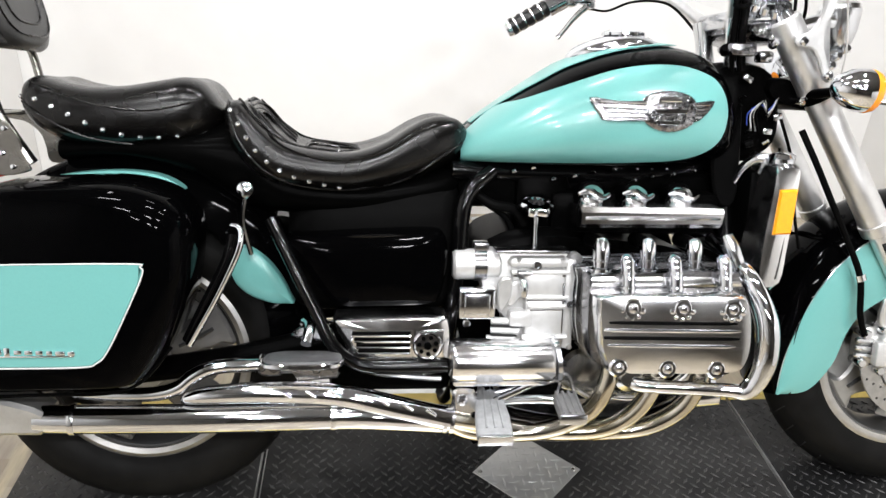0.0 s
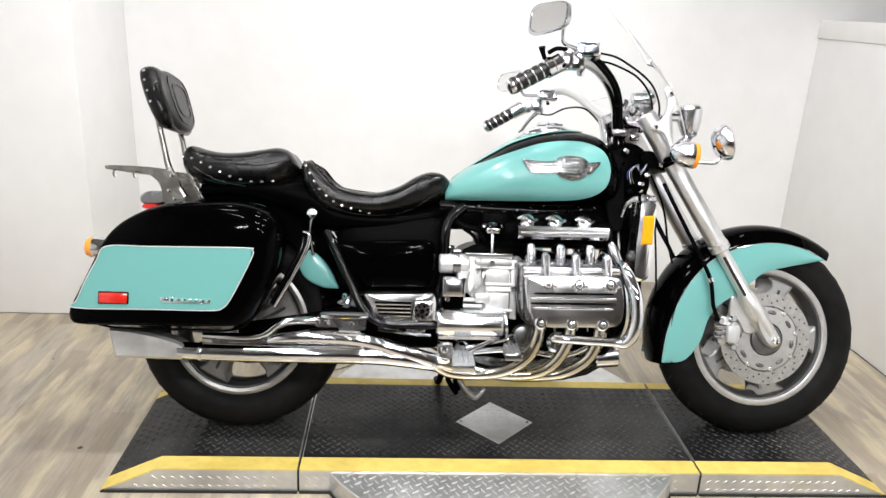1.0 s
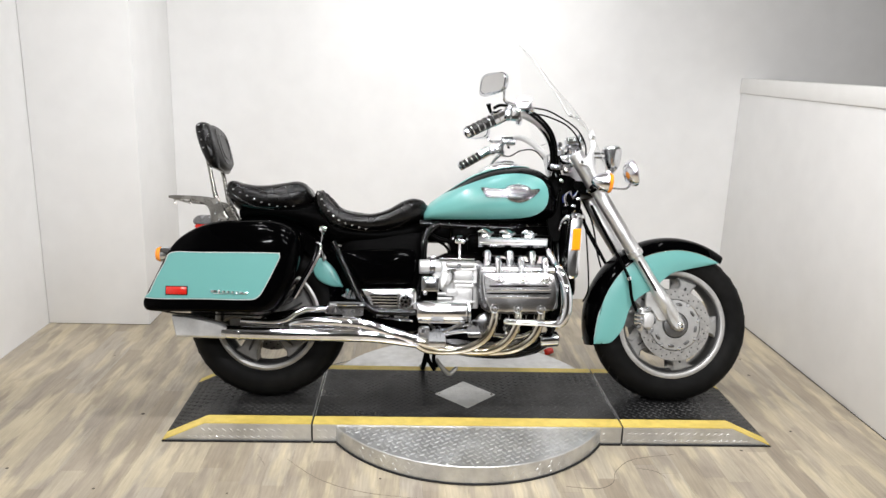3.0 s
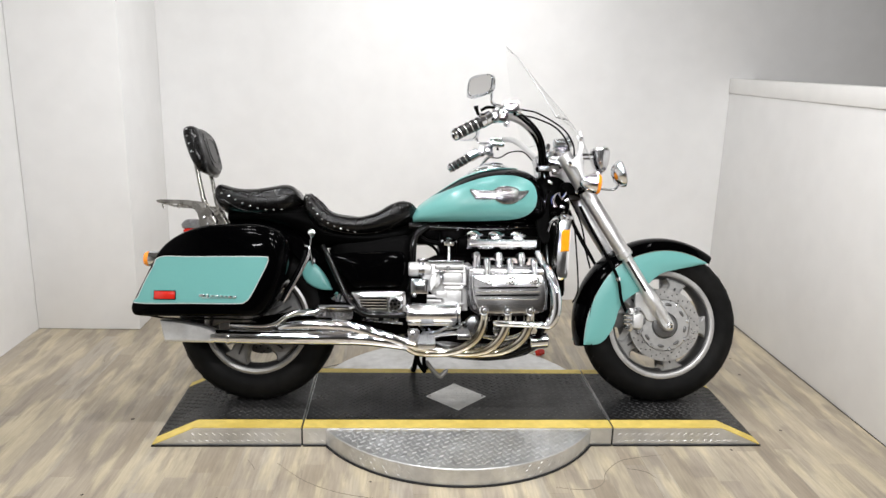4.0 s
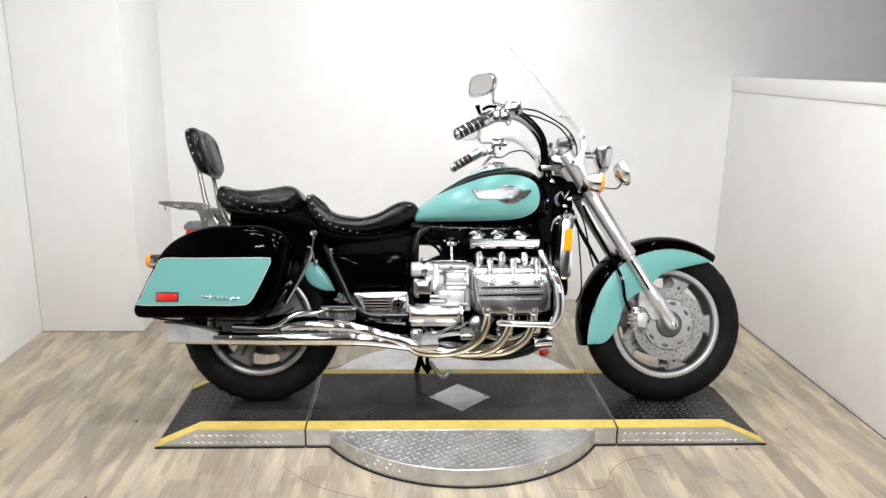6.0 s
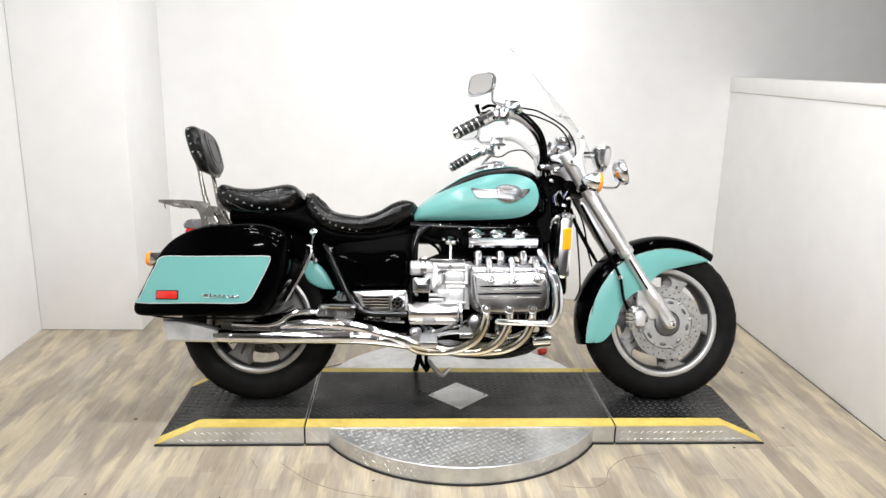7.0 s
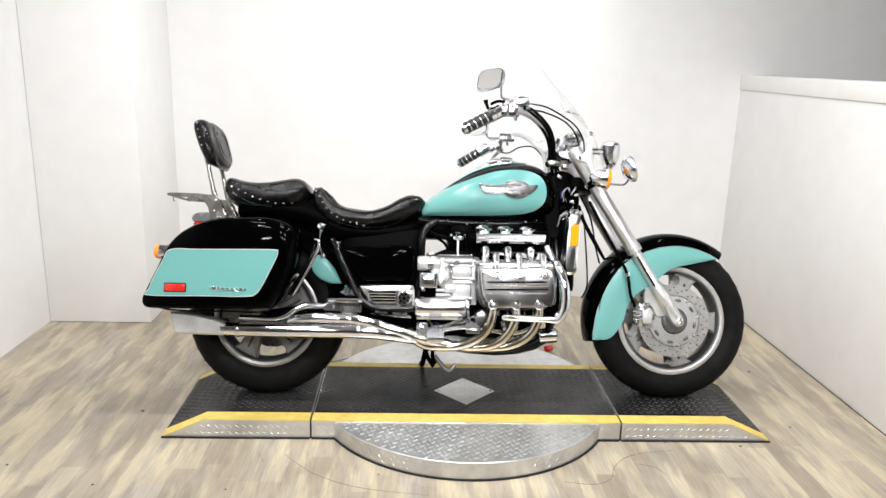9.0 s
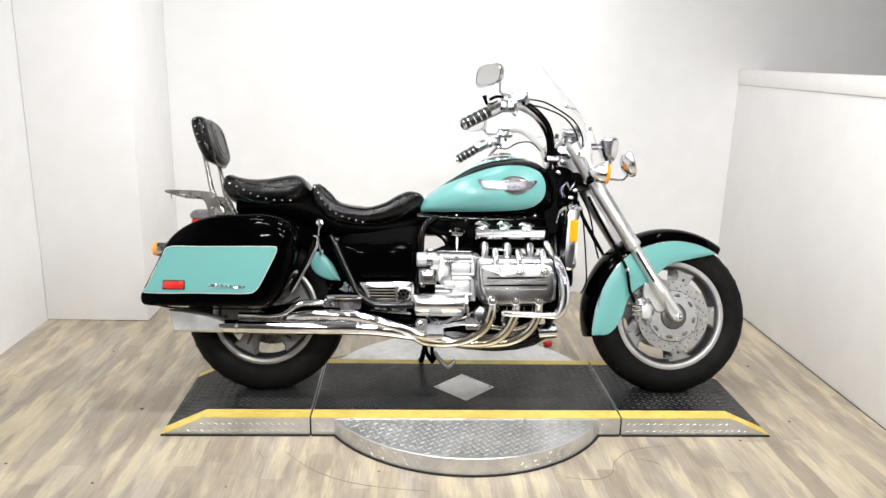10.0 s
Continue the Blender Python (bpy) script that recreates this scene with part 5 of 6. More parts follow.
    P("muffler_tip", plate([(-0.335, 0.349), (-0.28, 0.347), (-0.231, 0.339), (-0.18, 0.328), (-0.138, 0.315), (-0.118, 0.303), (-0.114, 0.270), (-0.130, 0.261), (-0.242, 0.263), (-0.314, 0.265), (-0.326, 0.305)], s * 0.205, s * 0.268, 0.007, smooth=False), ALLOY, muff, "slash-cut brushed muffler end")
    for x in (-0.075, 0.395):
        P("band", lathe([(0.0295, -0.005), (0.0302, 0), (0.0295, 0.005), (0.024, 0.005), (0.024, -0.005)], (x, s * 0.2435, 0.282), (1, 0, 0), 24, ring=True), CHROME_DULL, muff)
    P("upper_pipe", tube([(-0.075, s * 0.232, 0.328), (0.0, s * 0.235, 0.326), (0.065, s * 0.237, 0.327), (0.108, s * 0.238, 0.338), (0.140, s * 0.236, 0.362), (0.18, s * 0.233, 0.377), (0.240, s * 0.228, 0.378), (0.275, s * 0.222, 0.376)], [0.010, 0.013, 0.0135, 0.014, 0.014, 0.0135, 0.013, 0.012], 14), CHROME, label="upper chrome exhaust cross pipe")
    P("heat_shield", tube([(0.118, s * 0.243, 0.316), (0.150, s * 0.248, 0.326), (0.263, s * 0.250, 0.332), (0.40, s * 0.248, 0.324), (0.511, s * 0.240, 0.293), (0.615, s * 0.228, 0.262)], [0.008, 0.016, 0.021, 0.023, 0.024, 0.024], 16), CHROME, label="rippled chrome heat shield")
    for k in range(7):
        P("ripple", tube([(0.30 + 0.045 * k, s * (0.268 - 0.004 * max(0, k - 2)), 0.342 - 0.0095 * max(0, k - 2) ** 1.15), (0.318 + 0.045 * k, s * (0.270 - 0.004 * max(0, k - 2)), 0.330 - 0.0095 * max(0, k - 2) ** 1.15)], 0.004, 8), CHROME_DULL)
    hang = P("hanger_plate", plate([(0.300, 0.398), (0.406, 0.399), (0.393, 0.387), (0.383, 0.379), (0.406, 0.362), (0.401, 0.352), (0.326, 0.345), (0.333, 0.366), (0.322, 0.386)], s * 0.205, s * 0.236, 0.005, smooth=False), SATIN_CHROME, label="chrome exhaust hanger plate")
    P("hanger_damper", box(0.308, s * 0.215, 0.376, 0.036, 0.026, 0.034, 0.005), RUBBER_GREY, hang, "grey rubber damper")
    lug_ = P("pipe_lug", plate([(0.254, 0.389), (0.270, 0.394), (0.295, 0.390), (0.294, 0.360), (0.257, 0.361)], s * 0.210, s * 0.237, 0.005), SATIN_CHROME, hang)
    for x, z, own in ((0.284, 0.375, lug_), (0.262, 0.377, lug_), (0.362, 0.372, hang)):
        P("hanger_bolt", lathe([(0.008, -0.004), (0.008, 0.004), (0.005, 0.007)], (x, s * 0.237, z), (0, s, 0), 10), CHROME_DULL, own)
    tilt = Matrix.Translation((0.340, s * 0.268, 0.402)) @ Matrix.Rotation(radians(s * 5), 4, "X")

    def pad(rings):
        """A rounded slab from (scale, height) rings."""
        out = []
        for k, h in rings:
            out.append([tilt @ Vector((0.072 * k * math.copysign(abs(math.cos(w)) ** 0.55, math.cos(w)), 0.042 * k * math.copysign(abs(math.sin(w)) ** 0.7, math.sin(w)), h)) for w in (2 * math.pi * q / 32 for q in range(32))])
        return loft(out)

    peg = P("passenger_footpeg", pad(((0.97, 0.0), (0.98, 0.004), (0.94, 0.007), (0.80, 0.0085))), RUBBER_PEG, label="flat rounded rubber passenger footpeg")
    P("peg_plate", pad(((0.94, -0.008), (1.03, -0.005), (1.03, 0.001), (0.98, 0.003))), CHROME, peg)
    P("peg_arm", tube([(0.34, s * 0.20, 0.450), (0.35, s * 0.23, 0.452), (0.345, s * 0.26, 0.430)], [0.012, 0.011, 0.010], 12), CHROME, peg)
    P("peg_bracket", plate([(0.315, 0.432), (0.350, 0.452), (0.375, 0.450), (0.395, 0.432), (0.38, 0.42)], s * 0.20, s * 0.222, 0.006), CHROME_DULL, peg)
    rings = []
    for y, hw, hh in ((0.150, 0.016, 0.008), (0.160, 0.021, 0.012), (0.185, 0.025, 0.013), (0.215, 0.030, 0.013), (0.250, 0.034, 0.013), (0.300, 0.035, 0.013), (0.309, 0.033, 0.010)):
        zc = 0.277 - 0.23 * (y - 0.232)
        rings.append([(0.702 - 0.05 * (y - 0.16) + hw * math.copysign(abs(math.cos(w)) ** 0.5, math.cos(w)), s * y, zc + hh * math.copysign(abs(math.sin(w)) ** 0.6, math.sin(w))) for w in (2 * math.pi * q / 28 for q in range(28))])
    rp = P("rider_footpeg", loft(rings), PEG_PALE, label="worn grey rubber rider footpeg, wider at its end")
    for x in (-0.016, 0.0, 0.016):
        P("rib", rod((0.702 + x * 0.7, s * 0.172, 0.3035), (0.696 + x, s * 0.296, 0.275), 0.0028, 6), PEG_PALE, rp)
    P("end_cap", box(0.695, s * 0.312, 0.2575, 0.068, 0.006, 0.022, 0.003, turn=Matrix.Rotation(radians(s * -13), 4, "X")), CHROME_DULL, rp)
    P("peg_hoop", tube([(0.680, s * 0.165, 0.285), (0.688, s * 0.158, 0.306), (0.702, s * 0.155, 0.313), (0.718, s * 0.158, 0.306), (0.728, s * 0.165, 0.285)], 0.005, 8), CHROME_DARK, rp)
    P("peg_mount", tube([(0.70, s * 0.13, 0.31), (0.702, s * 0.18, 0.292)], 0.014, 12, smooth=False), CHROME, rp)


both(gearcase)
ped = P("brake_pedal", box(0.841, -0.272, 0.303, 0.050, 0.072, 0.022, 0.008, turn=Matrix.Rotation(radians(13), 4, "X")), RUBBER_GREY, label="ribbed rubber brake pedal on a chrome arm")
for k in range(4):
    P("pad_rib", rod((0.823 + 0.012 * k, -0.305, 0.3065), (0.823 + 0.012 * k, -0.240, 0.322), 0.0035, 6), RUBBER_GREY, ped)
P("pad_edge", box(0.841, -0.309, 0.295, 0.052, 0.005, 0.020, 0.002), CHROME_DULL, ped)
P("pedal_hoop", tube([(0.830, -0.232, 0.315), (0.838, -0.212, 0.335), (0.845, -0.203, 0.342), (0.853, -0.203, 0.342), (0.859, -0.212, 0.335), (0.864, -0.232, 0.315)], 0.0038, 8), CHROME_DULL, ped)
P("pedal_arm", tube([(0.835, -0.24, 0.305), (0.79, -0.225, 0.300), (0.74, -0.205, 0.290), (0.68, -0.19, 0.275)], 0.0095, 10), CHROME, ped)
foot = P("foot_bracket", plate([(0.624, 0.312), (0.645, 0.318), (0.668, 0.312), (0.676, 0.270), (0.682, 0.232), (0.664, 0.222), (0.635, 0.228), (0.626, 0.268)], -0.180, -0.216, 0.006), SATIN_CHROME, label="chrome footpeg bracket")
P("bracket_bolt", lathe([(0.011, -0.004), (0.011, 0.004), (0.007, 0.006), (0.004, 0.003)], (0.642, -0.216, 0.297), (0, -1, 0.1), 14), CHROME, foot)
P("bracket_bolt", lathe([(0.008, -0.004), (0.008, 0.005), (0.005, 0.007)], (0.668, -0.216, 0.262), (0, -1, 0.1), 6), PLASTIC, foot)
P("pipe_flange", lathe([(0.022, -0.012), (0.028, -0.010), (0.028, -0.003), (0.024, 0.0), (0.028, 0.003), (0.028, 0.010), (0.022, 0.012)], (0.612, -0.224, 0.259), (1, 0.1, -0.18), 28), CHROME_DULL)
P("linkage", rod((0.70, -0.205, 0.285), (0.81, -0.205, 0.335), 0.008), CHROME)
P("linkage", rod((0.71, -0.19, 0.30), (0.83, -0.19, 0.325), 0.006), CHROME_DULL)
P("oil_filter", rod((1.13, -0.13, 0.262), (1.205, -0.13, 0.268), 0.031, 24), CHROME)
P("sump", puff([(0.70, 0.26), (1.15, 0.26), (1.12, 0.20), (0.95, 0.175), (0.74, 0.20)], [(0.9, -0.10), (1.0, -0.09), (1.0, 0.09), (0.9, 0.10)], n=2), CHROME_DARK)
P("side_stand", tube([(0.68, 0.13, 0.22), (0.66, 0.24, 0.10), (0.655, 0.325, 0.085)], 0.012, 10), BLACK_SATIN, label="black steel side stand, folded down")
P("stand_spring", tube([(0.665, -0.06, 0.235), (0.67, -0.05, 0.17), (0.70, -0.04, 0.12)], 0.009, 8), BLACK_SATIN)
P("stand_spring", tube([(0.70, -0.04, 0.22), (0.695, -0.03, 0.16), (0.71, -0.03, 0.13)], 0.008, 8), BLACK_SATIN)
P("stand_foot", tube([(0.705, -0.02, 0.165), (0.742, -0.01, 0.115), (0.768, 0.0, 0.100), (0.790, 0.0, 0.118), (0.797, 0.0, 0.128)], [0.008, 0.010, 0.012, 0.009, 0.006], 10), WHEEL, label="grey cast side stand foot")
P("belt_cover", lathe([(0.10, -0.01), (0.155, -0.005), (0.165, 0.01), (0.155, 0.03), (0.10, 0.036)], (1.195, 0, 0.45), (1, 0, 0), 40), CHROME)
P("radiator", box(1.245, 0, 0.60, 0.05, 0.30, 0.30, 0.01), BLACK_SATIN)
P("radiator_core", box(1.272, 0, 0.60, 0.006, 0.26, 0.26, 0.002), PLASTIC)


def radiator_trim(s):
    t = P("radiator_cover", puff([(1.236, 0.765), (1.275, 0.768), (1.281, 0.74), (1.272, 0.60), (1.264, 0.530), (1.224, 0.527), (1.220, 0.60), (1.230, 0.72)], [(1.0, s * 0.13), (1.0, s * 0.214), (0.94, s * 0.222), (0.6, s * 0.225)], n=3), SATIN_CHROME, label="upright chrome radiator cover with an amber reflector")
    P("amber_reflector", puff([(1.240, 0.722), (1.274, 0.724), (1.270, 0.636), (1.235, 0.634)], [(1.0, s * 0.214), (1.0, s * 0.228), (0.9, s * 0.233)], n=1), AMBER, t, "amber side reflector")
    P("cover_cap", lathe([(0.016, -0.006), (0.0235, -0.002), (0.0245, 0.006), (0.022, 0.008), (0.0245, 0.010), (0.020, 0.017), (0.008, 0.020)], (1.256, s * 0.19, 0.770), (0.05, 0, 1), 20), CHROME, t)
    P("cover_edge", tube([(1.262, s * 0.222, 0.628), (1.258, s * 0.223, 0.58), (1.255, s * 0.222, 0.545)], 0.0032, 8), CHROME_DULL, t)


both(radiator_trim)

# steering head, forks, fender
P("neck_cover", puff([(1.165, 0.95), (1.215, 0.965), (1.285, 0.945), (1.310, 0.86), (1.305, 0.80), (1.26, 0.765), (1.20, 0.755), (1.165, 0.80), (1.15, 0.88)], [(0.7, -0.085), (0.95, -0.07), (1.0, -0.05), (1.0, 0.05), (0.95, 0.07), (0.7, 0.085)], n=3), BLACK_SATIN)
P("neck_panel", plate([(1.155, 0.78), (1.19, 0.80), (1.205, 0.88), (1.215, 0.70), (1.19, 0.67), (1.165, 0.70)], -0.10, -0.112, 0.004), PLASTIC)
AX0, AX1 = Vector((1.245, 0, 1.085)), Vector((1.722, 0, 0.332))
FD = (AX1 - AX0).normalized()


def fork(s):
    def at(z, y=0.112):
        p = AX0 + FD * ((AX0.z - z) / -FD.z)
        return Vector((p.x, s * y, p.z))
    up = P("fork_upper_cover", lathe([(0.026, 0), (0.032, 0.005), (0.033, 0.165), (0.030, 0.172)], at(1.048), FD, 28), POLISHED, label="fat polished upper fork cover")
    P("fork_cap", lathe([(0.012, -0.012), (0.020, -0.010), (0.024, 0.001)], at(1.048), FD, 20), CHROME, up)
    P("fork_pinch", lathe([(0.030, -0.009), (0.0365, -0.007), (0.0365, 0.007), (0.030, 0.009)], at(0.902), FD, 24), BLACK_SATIN, up)
    P("pinch_bolt", rod(at(0.900, 0.075) + Vector((-0.035, 0, -0.01)), at(0.900, 0.125) + Vector((-0.035, 0, -0.01)), 0.009, 10), CHROME_DULL, up)
    P("fork_tube", lathe([(0.0285, 0), (0.030, 0.004), (0.030, 0.31), (0.033, 0.312), (0.033, 0.335), (0.0255, 0.34)], at(0.905), FD, 28), POLISHED, label="polished steel fork outer tube")
    P("fork_slider", lathe([(0.022, 0), (0.0225, 0.02), (0.0225, 0.16), (0.028, 0.17), (0.029, 0.23), (0.027, 0.34), (0.018, 0.36)], at(0.622), FD, 24), POLISHED, label="polished fork slider")
    a0, a1 = at(0.600, 0.130), at(0.410, 0.132)
    P("slider_groove", rod(a0 + Vector((-0.010, 0, 0.0)), a1 + Vector((-0.012, 0, 0.0)), 0.0052, 8), DARK_GAP)
    P("axle_clamp", puff([(1.655, 0.425), (1.678, 0.432), (1.705, 0.39), (1.740, 0.345), (1.738, 0.317), (1.71, 0.310), (1.68, 0.345), (1.660, 0.39)], [(0.9, s * 0.095), (1.0, s * 0.10), (1.0, s * 0.13), (0.85, s * 0.138)], n=3), ALLOY)
    P("axle_bolt", lathe([(0.014, 0), (0.014, 0.010), (0.010, 0.013), (0.006, 0.010)], (1.722, s * 0.136, 0.332), (0, s, 0), 12), CHROME)
    cal = P("brake_caliper", puff([(1.578, 0.372), (1.592, 0.386), (1.610, 0.382), (1.617, 0.350), (1.608, 0.318), (1.590, 0.312), (1.578, 0.328)], [(0.9, s * 0.07), (1.0, s * 0.08), (1.0, s * 0.112), (0.85, s * 0.120), (0.5, s * 0.122)], n=3), ALLOY, label="twin piston alloy brake caliper")
    P("caliper_body", puff([(1.548, 0.385), (1.575, 0.402), (1.590, 0.385), (1.588, 0.33), (1.57, 0.305), (1.548, 0.32)], [(1.0, s * 0.070), (1.0, s * 0.092), (0.8, s * 0.098)], n=3), ALLOY, cal)
    P("caliper_block", box(1.588, s * 0.116, 0.348, 0.036, 0.022, 0.056, 0.006), ALLOY_LIGHT, cal)
    for x, z in ((1.556, 0.388), (1.553, 0.322), (1.598, 0.398), (1.600, 0.303)):
        P("caliper_boss", lathe([(0.011, -0.03), (0.011, 0.004), (0.008, 0.008)], (x, s * 0.102, z), (0, s, 0), 12), CHROME_DULL, cal)
    for z in (0.374, 0.357, 0.340):
        P("caliper_pin", rod((1.535, s * 0.100, z), (1.578, s * 0.100, z - 0.003), 0.0065, 8), CHROME_DULL, cal)
    P("caliper_bracket", plate([(1.585, 0.455), (1.60, 0.47), (1.66, 0.43), (1.68, 0.36), (1.64, 0.35), (1.615, 0.39), (1.585, 0.41)], s * 0.092, s * 0.104, 0.003), ALLOY, cal)
    P("brake_hose", tube([(1.345, s * 0.10, 0.83), (1.375, s * 0.12, 0.762), (1.415, s * 0.122, 0.690), (1.460, s * 0.124, 0.610), (1.503, s * 0.126, 0.525), (1.518, s * 0.124, 0.440), (1.540, s * 0.118, 0.392)], 0.0068, 8), PLASTIC)
    P("hose_clip", lathe([(0.012, -0.007), (0.012, 0.007)], (1.503, s * 0.126, 0.525), (0.4, 0, -1), 12), CHROME)
    # front turn signal and driving lamp
    ts = P("front_turn_signal", lathe([(0.006, -0.055), (0.022, -0.045), (0.036, -0.02), (0.040, 0.0), (0.040, 0.012)], (1.365, s * 0.235, 0.912), (1, 0, -0.1), 28), CHROME, label="chrome bullet turn signal with an orange lens ring")
    P("lens", lathe([(0.040, 0.012), (0.041, 0.016), (0.038, 0.026), (0.020, 0.031)], (1.365, s * 0.235, 0.912), (1, 0, -0.1), 28), ORANGE, ts)
    P("stalk", rod((1.335, s * 0.10, 0.90), (1.345, s * 0.225, 0.910), 0.010), BLACK_SATIN, ts)
    lamp = P("driving_lamp", lathe([(0.006, -0.030), (0.030, -0.026), (0.048, -0.012), (0.056, 0.004), (0.056, 0.014), (0.050, 0.018)], (1.472, s * 0.235, 0.952), (0.95, s * 0.10, 0.25), 32), CHROME, label="round chrome driving lamp on a black stalk")
    P("lens", lathe([(0.050, 0.0185), (0.03, 0.023), (0.01, 0.025)], (1.472, s * 0.235, 0.952), (0.95, s * 0.10, 0.25), 32), MIRROR, lamp)
    P("stalk", tube([(1.40, s * 0.215, 0.893), (1.45, s * 0.228, 0.890), (1.468, s * 0.233, 0.905)], 0.0045, 8), CHROME_DARK, lamp)


both(fork)
P("triple_clamp", puff([(1.265, 0.925), (1.30, 0.935), (1.385, 0.90), (1.385, 0.875), (1.34, 0.87), (1.27, 0.895)], [(0.9, -0.095), (1.0, -0.085), (1.0, 0.085), (0.9, 0.095)], n=2), BLACK_SATIN)
P("top_clamp", puff([(1.20, 1.035), (1.25, 1.045), (1.29, 1.02), (1.28, 1.00), (1.21, 1.01)], [(0.8, -0.115), (1.0, -0.105), (1.0, 0.105), (0.8, 0.115)], n=2), RELIEF)


def fender_rows(a0, a1, r, half, arch, n=60, m=15):
    rows = []
    for i in range(n):
        a = radians(a0 + (a1 - a0) * i / (n - 1))
        row = []
        for u in np.linspace(-1, 1, m):
            rr = r - arch * (1 - math.sqrt(max(0, 1 - u * u)))
            row.append((FW[0] + rr * math.cos(a), half * u, FW[1] + rr * math.sin(a)))
        rows.append(row)
    return rows


fend = P("front_fender", sheet(fender_rows(54, 195, 0.375, 0.098, 0.05), thick=0.003), BLACK, label="two-tone front fender, black crown and turquoise sides")


def fender_flank(s):
    top = [(1.365, 0.248), (1.378, 0.345), (1.412, 0.445), (1.462, 0.530), (1.535, 0.597), (1.635, 0.637), (1.730, 0.649), (1.822, 0.633), (1.897, 0.599)]
    low = [(1.372, 0.246), (1.440, 0.255), (1.490, 0.315), (1.515, 0.390), (1.548, 0.438), (1.625, 0.490), (1.695, 0.548), (1.775, 0.571), (1.890, 0.594)]
    t, l = spline(top, 8), spline(low, 8)
    rows = []
    for a, b in zip(t, l):
        rows.append([(a[0] + (b[0] - a[0]) * k / 10, s * (0.0920 + 0.0095 * math.sin(math.pi * (0.15 + 0.75 * k / 10))), a[1] + (b[1] - a[1]) * k / 10) for k in range(11)])
    fl = P("fender_side", sheet(rows, thick=0.003), TURQUOISE, fend, "turquoise fender flank")
    P("pinstripe", tube([r[0] for r in rows[2:-2]], 0.0014, 5, 1), CHROME_DULL, fl)


both(fender_flank)

P("control_cable", tube([(1.31, -0.07, 0.86), (1.345, -0.055, 0.80), (1.363, -0.05, 0.759), (1.376, -0.05, 0.70), (1.384, -0.05, 0.645), (1.404, -0.05, 0.569)], 0.0036, 8), PLASTIC)
P("control_cable", tube([(1.325, -0.06, 0.79), (1.337, -0.05, 0.717), (1.345, -0.05, 0.620), (1.350, -0.05, 0.540), (1.350, -0.05, 0.470), (1.33, -0.04, 0.42)], 0.0034, 8), PLASTIC)
P("clutch_cover", lathe([(0.03, 0.0), (0.046, 0.004), (0.050, 0.014), (0.042, 0.024), (0.02, 0.028)], (0.905, -0.125, 0.325), (0, -1, 0), 28), CHROME_DARK)
P("water_pump", lathe([(0.02, 0.0), (0.034, 0.004), (0.036, 0.016), (0.024, 0.026)], (1.010, -0.120, 0.310), (0, -1, 0.1), 24), CHROME_DULL)
P("coolant_pipe", tube([(0.86, -0.15, 0.30), (0.94, -0.165, 0.285), (1.02, -0.16, 0.275), (1.10, -0.15, 0.30), (1.15, -0.13, 0.34)], 0.010, 10), CHROME)
P("drain_bolt", lathe([(0.012, 0), (0.012, 0.010), (0.008, 0.014)], (0.96, -0.125, 0.355), (0, -1, 0), 6), CHROME)
P("link_rod", rod((0.83, -0.17, 0.33), (0.92, -0.17, 0.275), 0.007), CHROME_DULL)
for k in range(6):
    P("case_fin", box(0.93 + 0.035 * k, -0.120, 0.368, 0.006, 0.03, 0.04, 0.002), CHROME_DARK)
P("lower_frame_box", box(0.505, 0, 0.345, 0.25, 0.30, 0.12, 0.02), BLACK_SATIN)
# Row of tiny chrome studs standing in for speckled highlights under the tank edge.
for k in range(14):
    q = tank_at(0.69 + 0.032 * k, 0.012, 0.002)
    P("tank_seam_bolt", lathe([(0.0035, -0.003), (0.0035, 0.002), (0.002, 0.004)], (q.x, q.y, q.z - 0.006), (0, -1, -0.2), 8), CHROME)
# Chrome bits added as sparkles of light on the black parts below the tank.
for k in range(12):
    P("harness_clip", rod((0.66 + 0.041 * k, -0.102 - 0.006 * (k % 3), 0.722 + 0.007 * (k * 5 % 4)), (0.667 + 0.041 * k, -0.108 - 0.006 * (k % 3), 0.725 + 0.007 * (k * 5 % 4)), 0.0045, 8), CHROME_DULL if k % 3 else CHROME)
P("speedo_cable", tube([(1.30, 0.06, 0.90), (1.36, 0.085, 0.76), (1.44, 0.09, 0.62), (1.56, 0.095, 0.46), (1.68, 0.095, 0.36)], 0.0045, 8), PLASTIC)
for k in range(6):
    P("loom_clip", rod((1.17 + 0.02 * k, -0.092 + 0.004 * (k % 2), 0.80 + 0.022 * (k * 2 % 5)), (1.177 + 0.02 * k, -0.097, 0.808 + 0.022 * (k * 2 % 5)), 0.0045, 8), CHROME_DULL if k % 2 else BLACK_SATIN)
for k, mat in enumerate((WIRE_BLUE, TRIM_GREY, STEEL, PLASTIC)):
    P("wire", tube([(1.226 + 0.010 * k, -0.098, 0.838 - 0.006 * k), (1.222 + 0.006 * k, -0.106, 0.862), (1.244 + 0.004 * k, -0.108 - 0.002 * k, 0.880 + 0.004 * k), (1.266, -0.104, 0.870 - 0.007 * k), (1.288 + 0.003 * k, -0.092, 0.890 + 0.006 * k)], 0.0013, 6, 5), mat)
for k, (x, z) in enumerate(((1.232, 0.800), (1.268, 0.826), (1.252, 0.776), (1.287, 0.856), (1.205, 0.770), (1.215, 0.930))):
    P("connector", box(x, -0.100, z, 0.020, 0.016, 0.013, 0.003, turn=Matrix.Rotation(radians(25 * (k % 3) - 20), 4, "Y")), CHROME_DULL if k % 2 else PLASTIC)

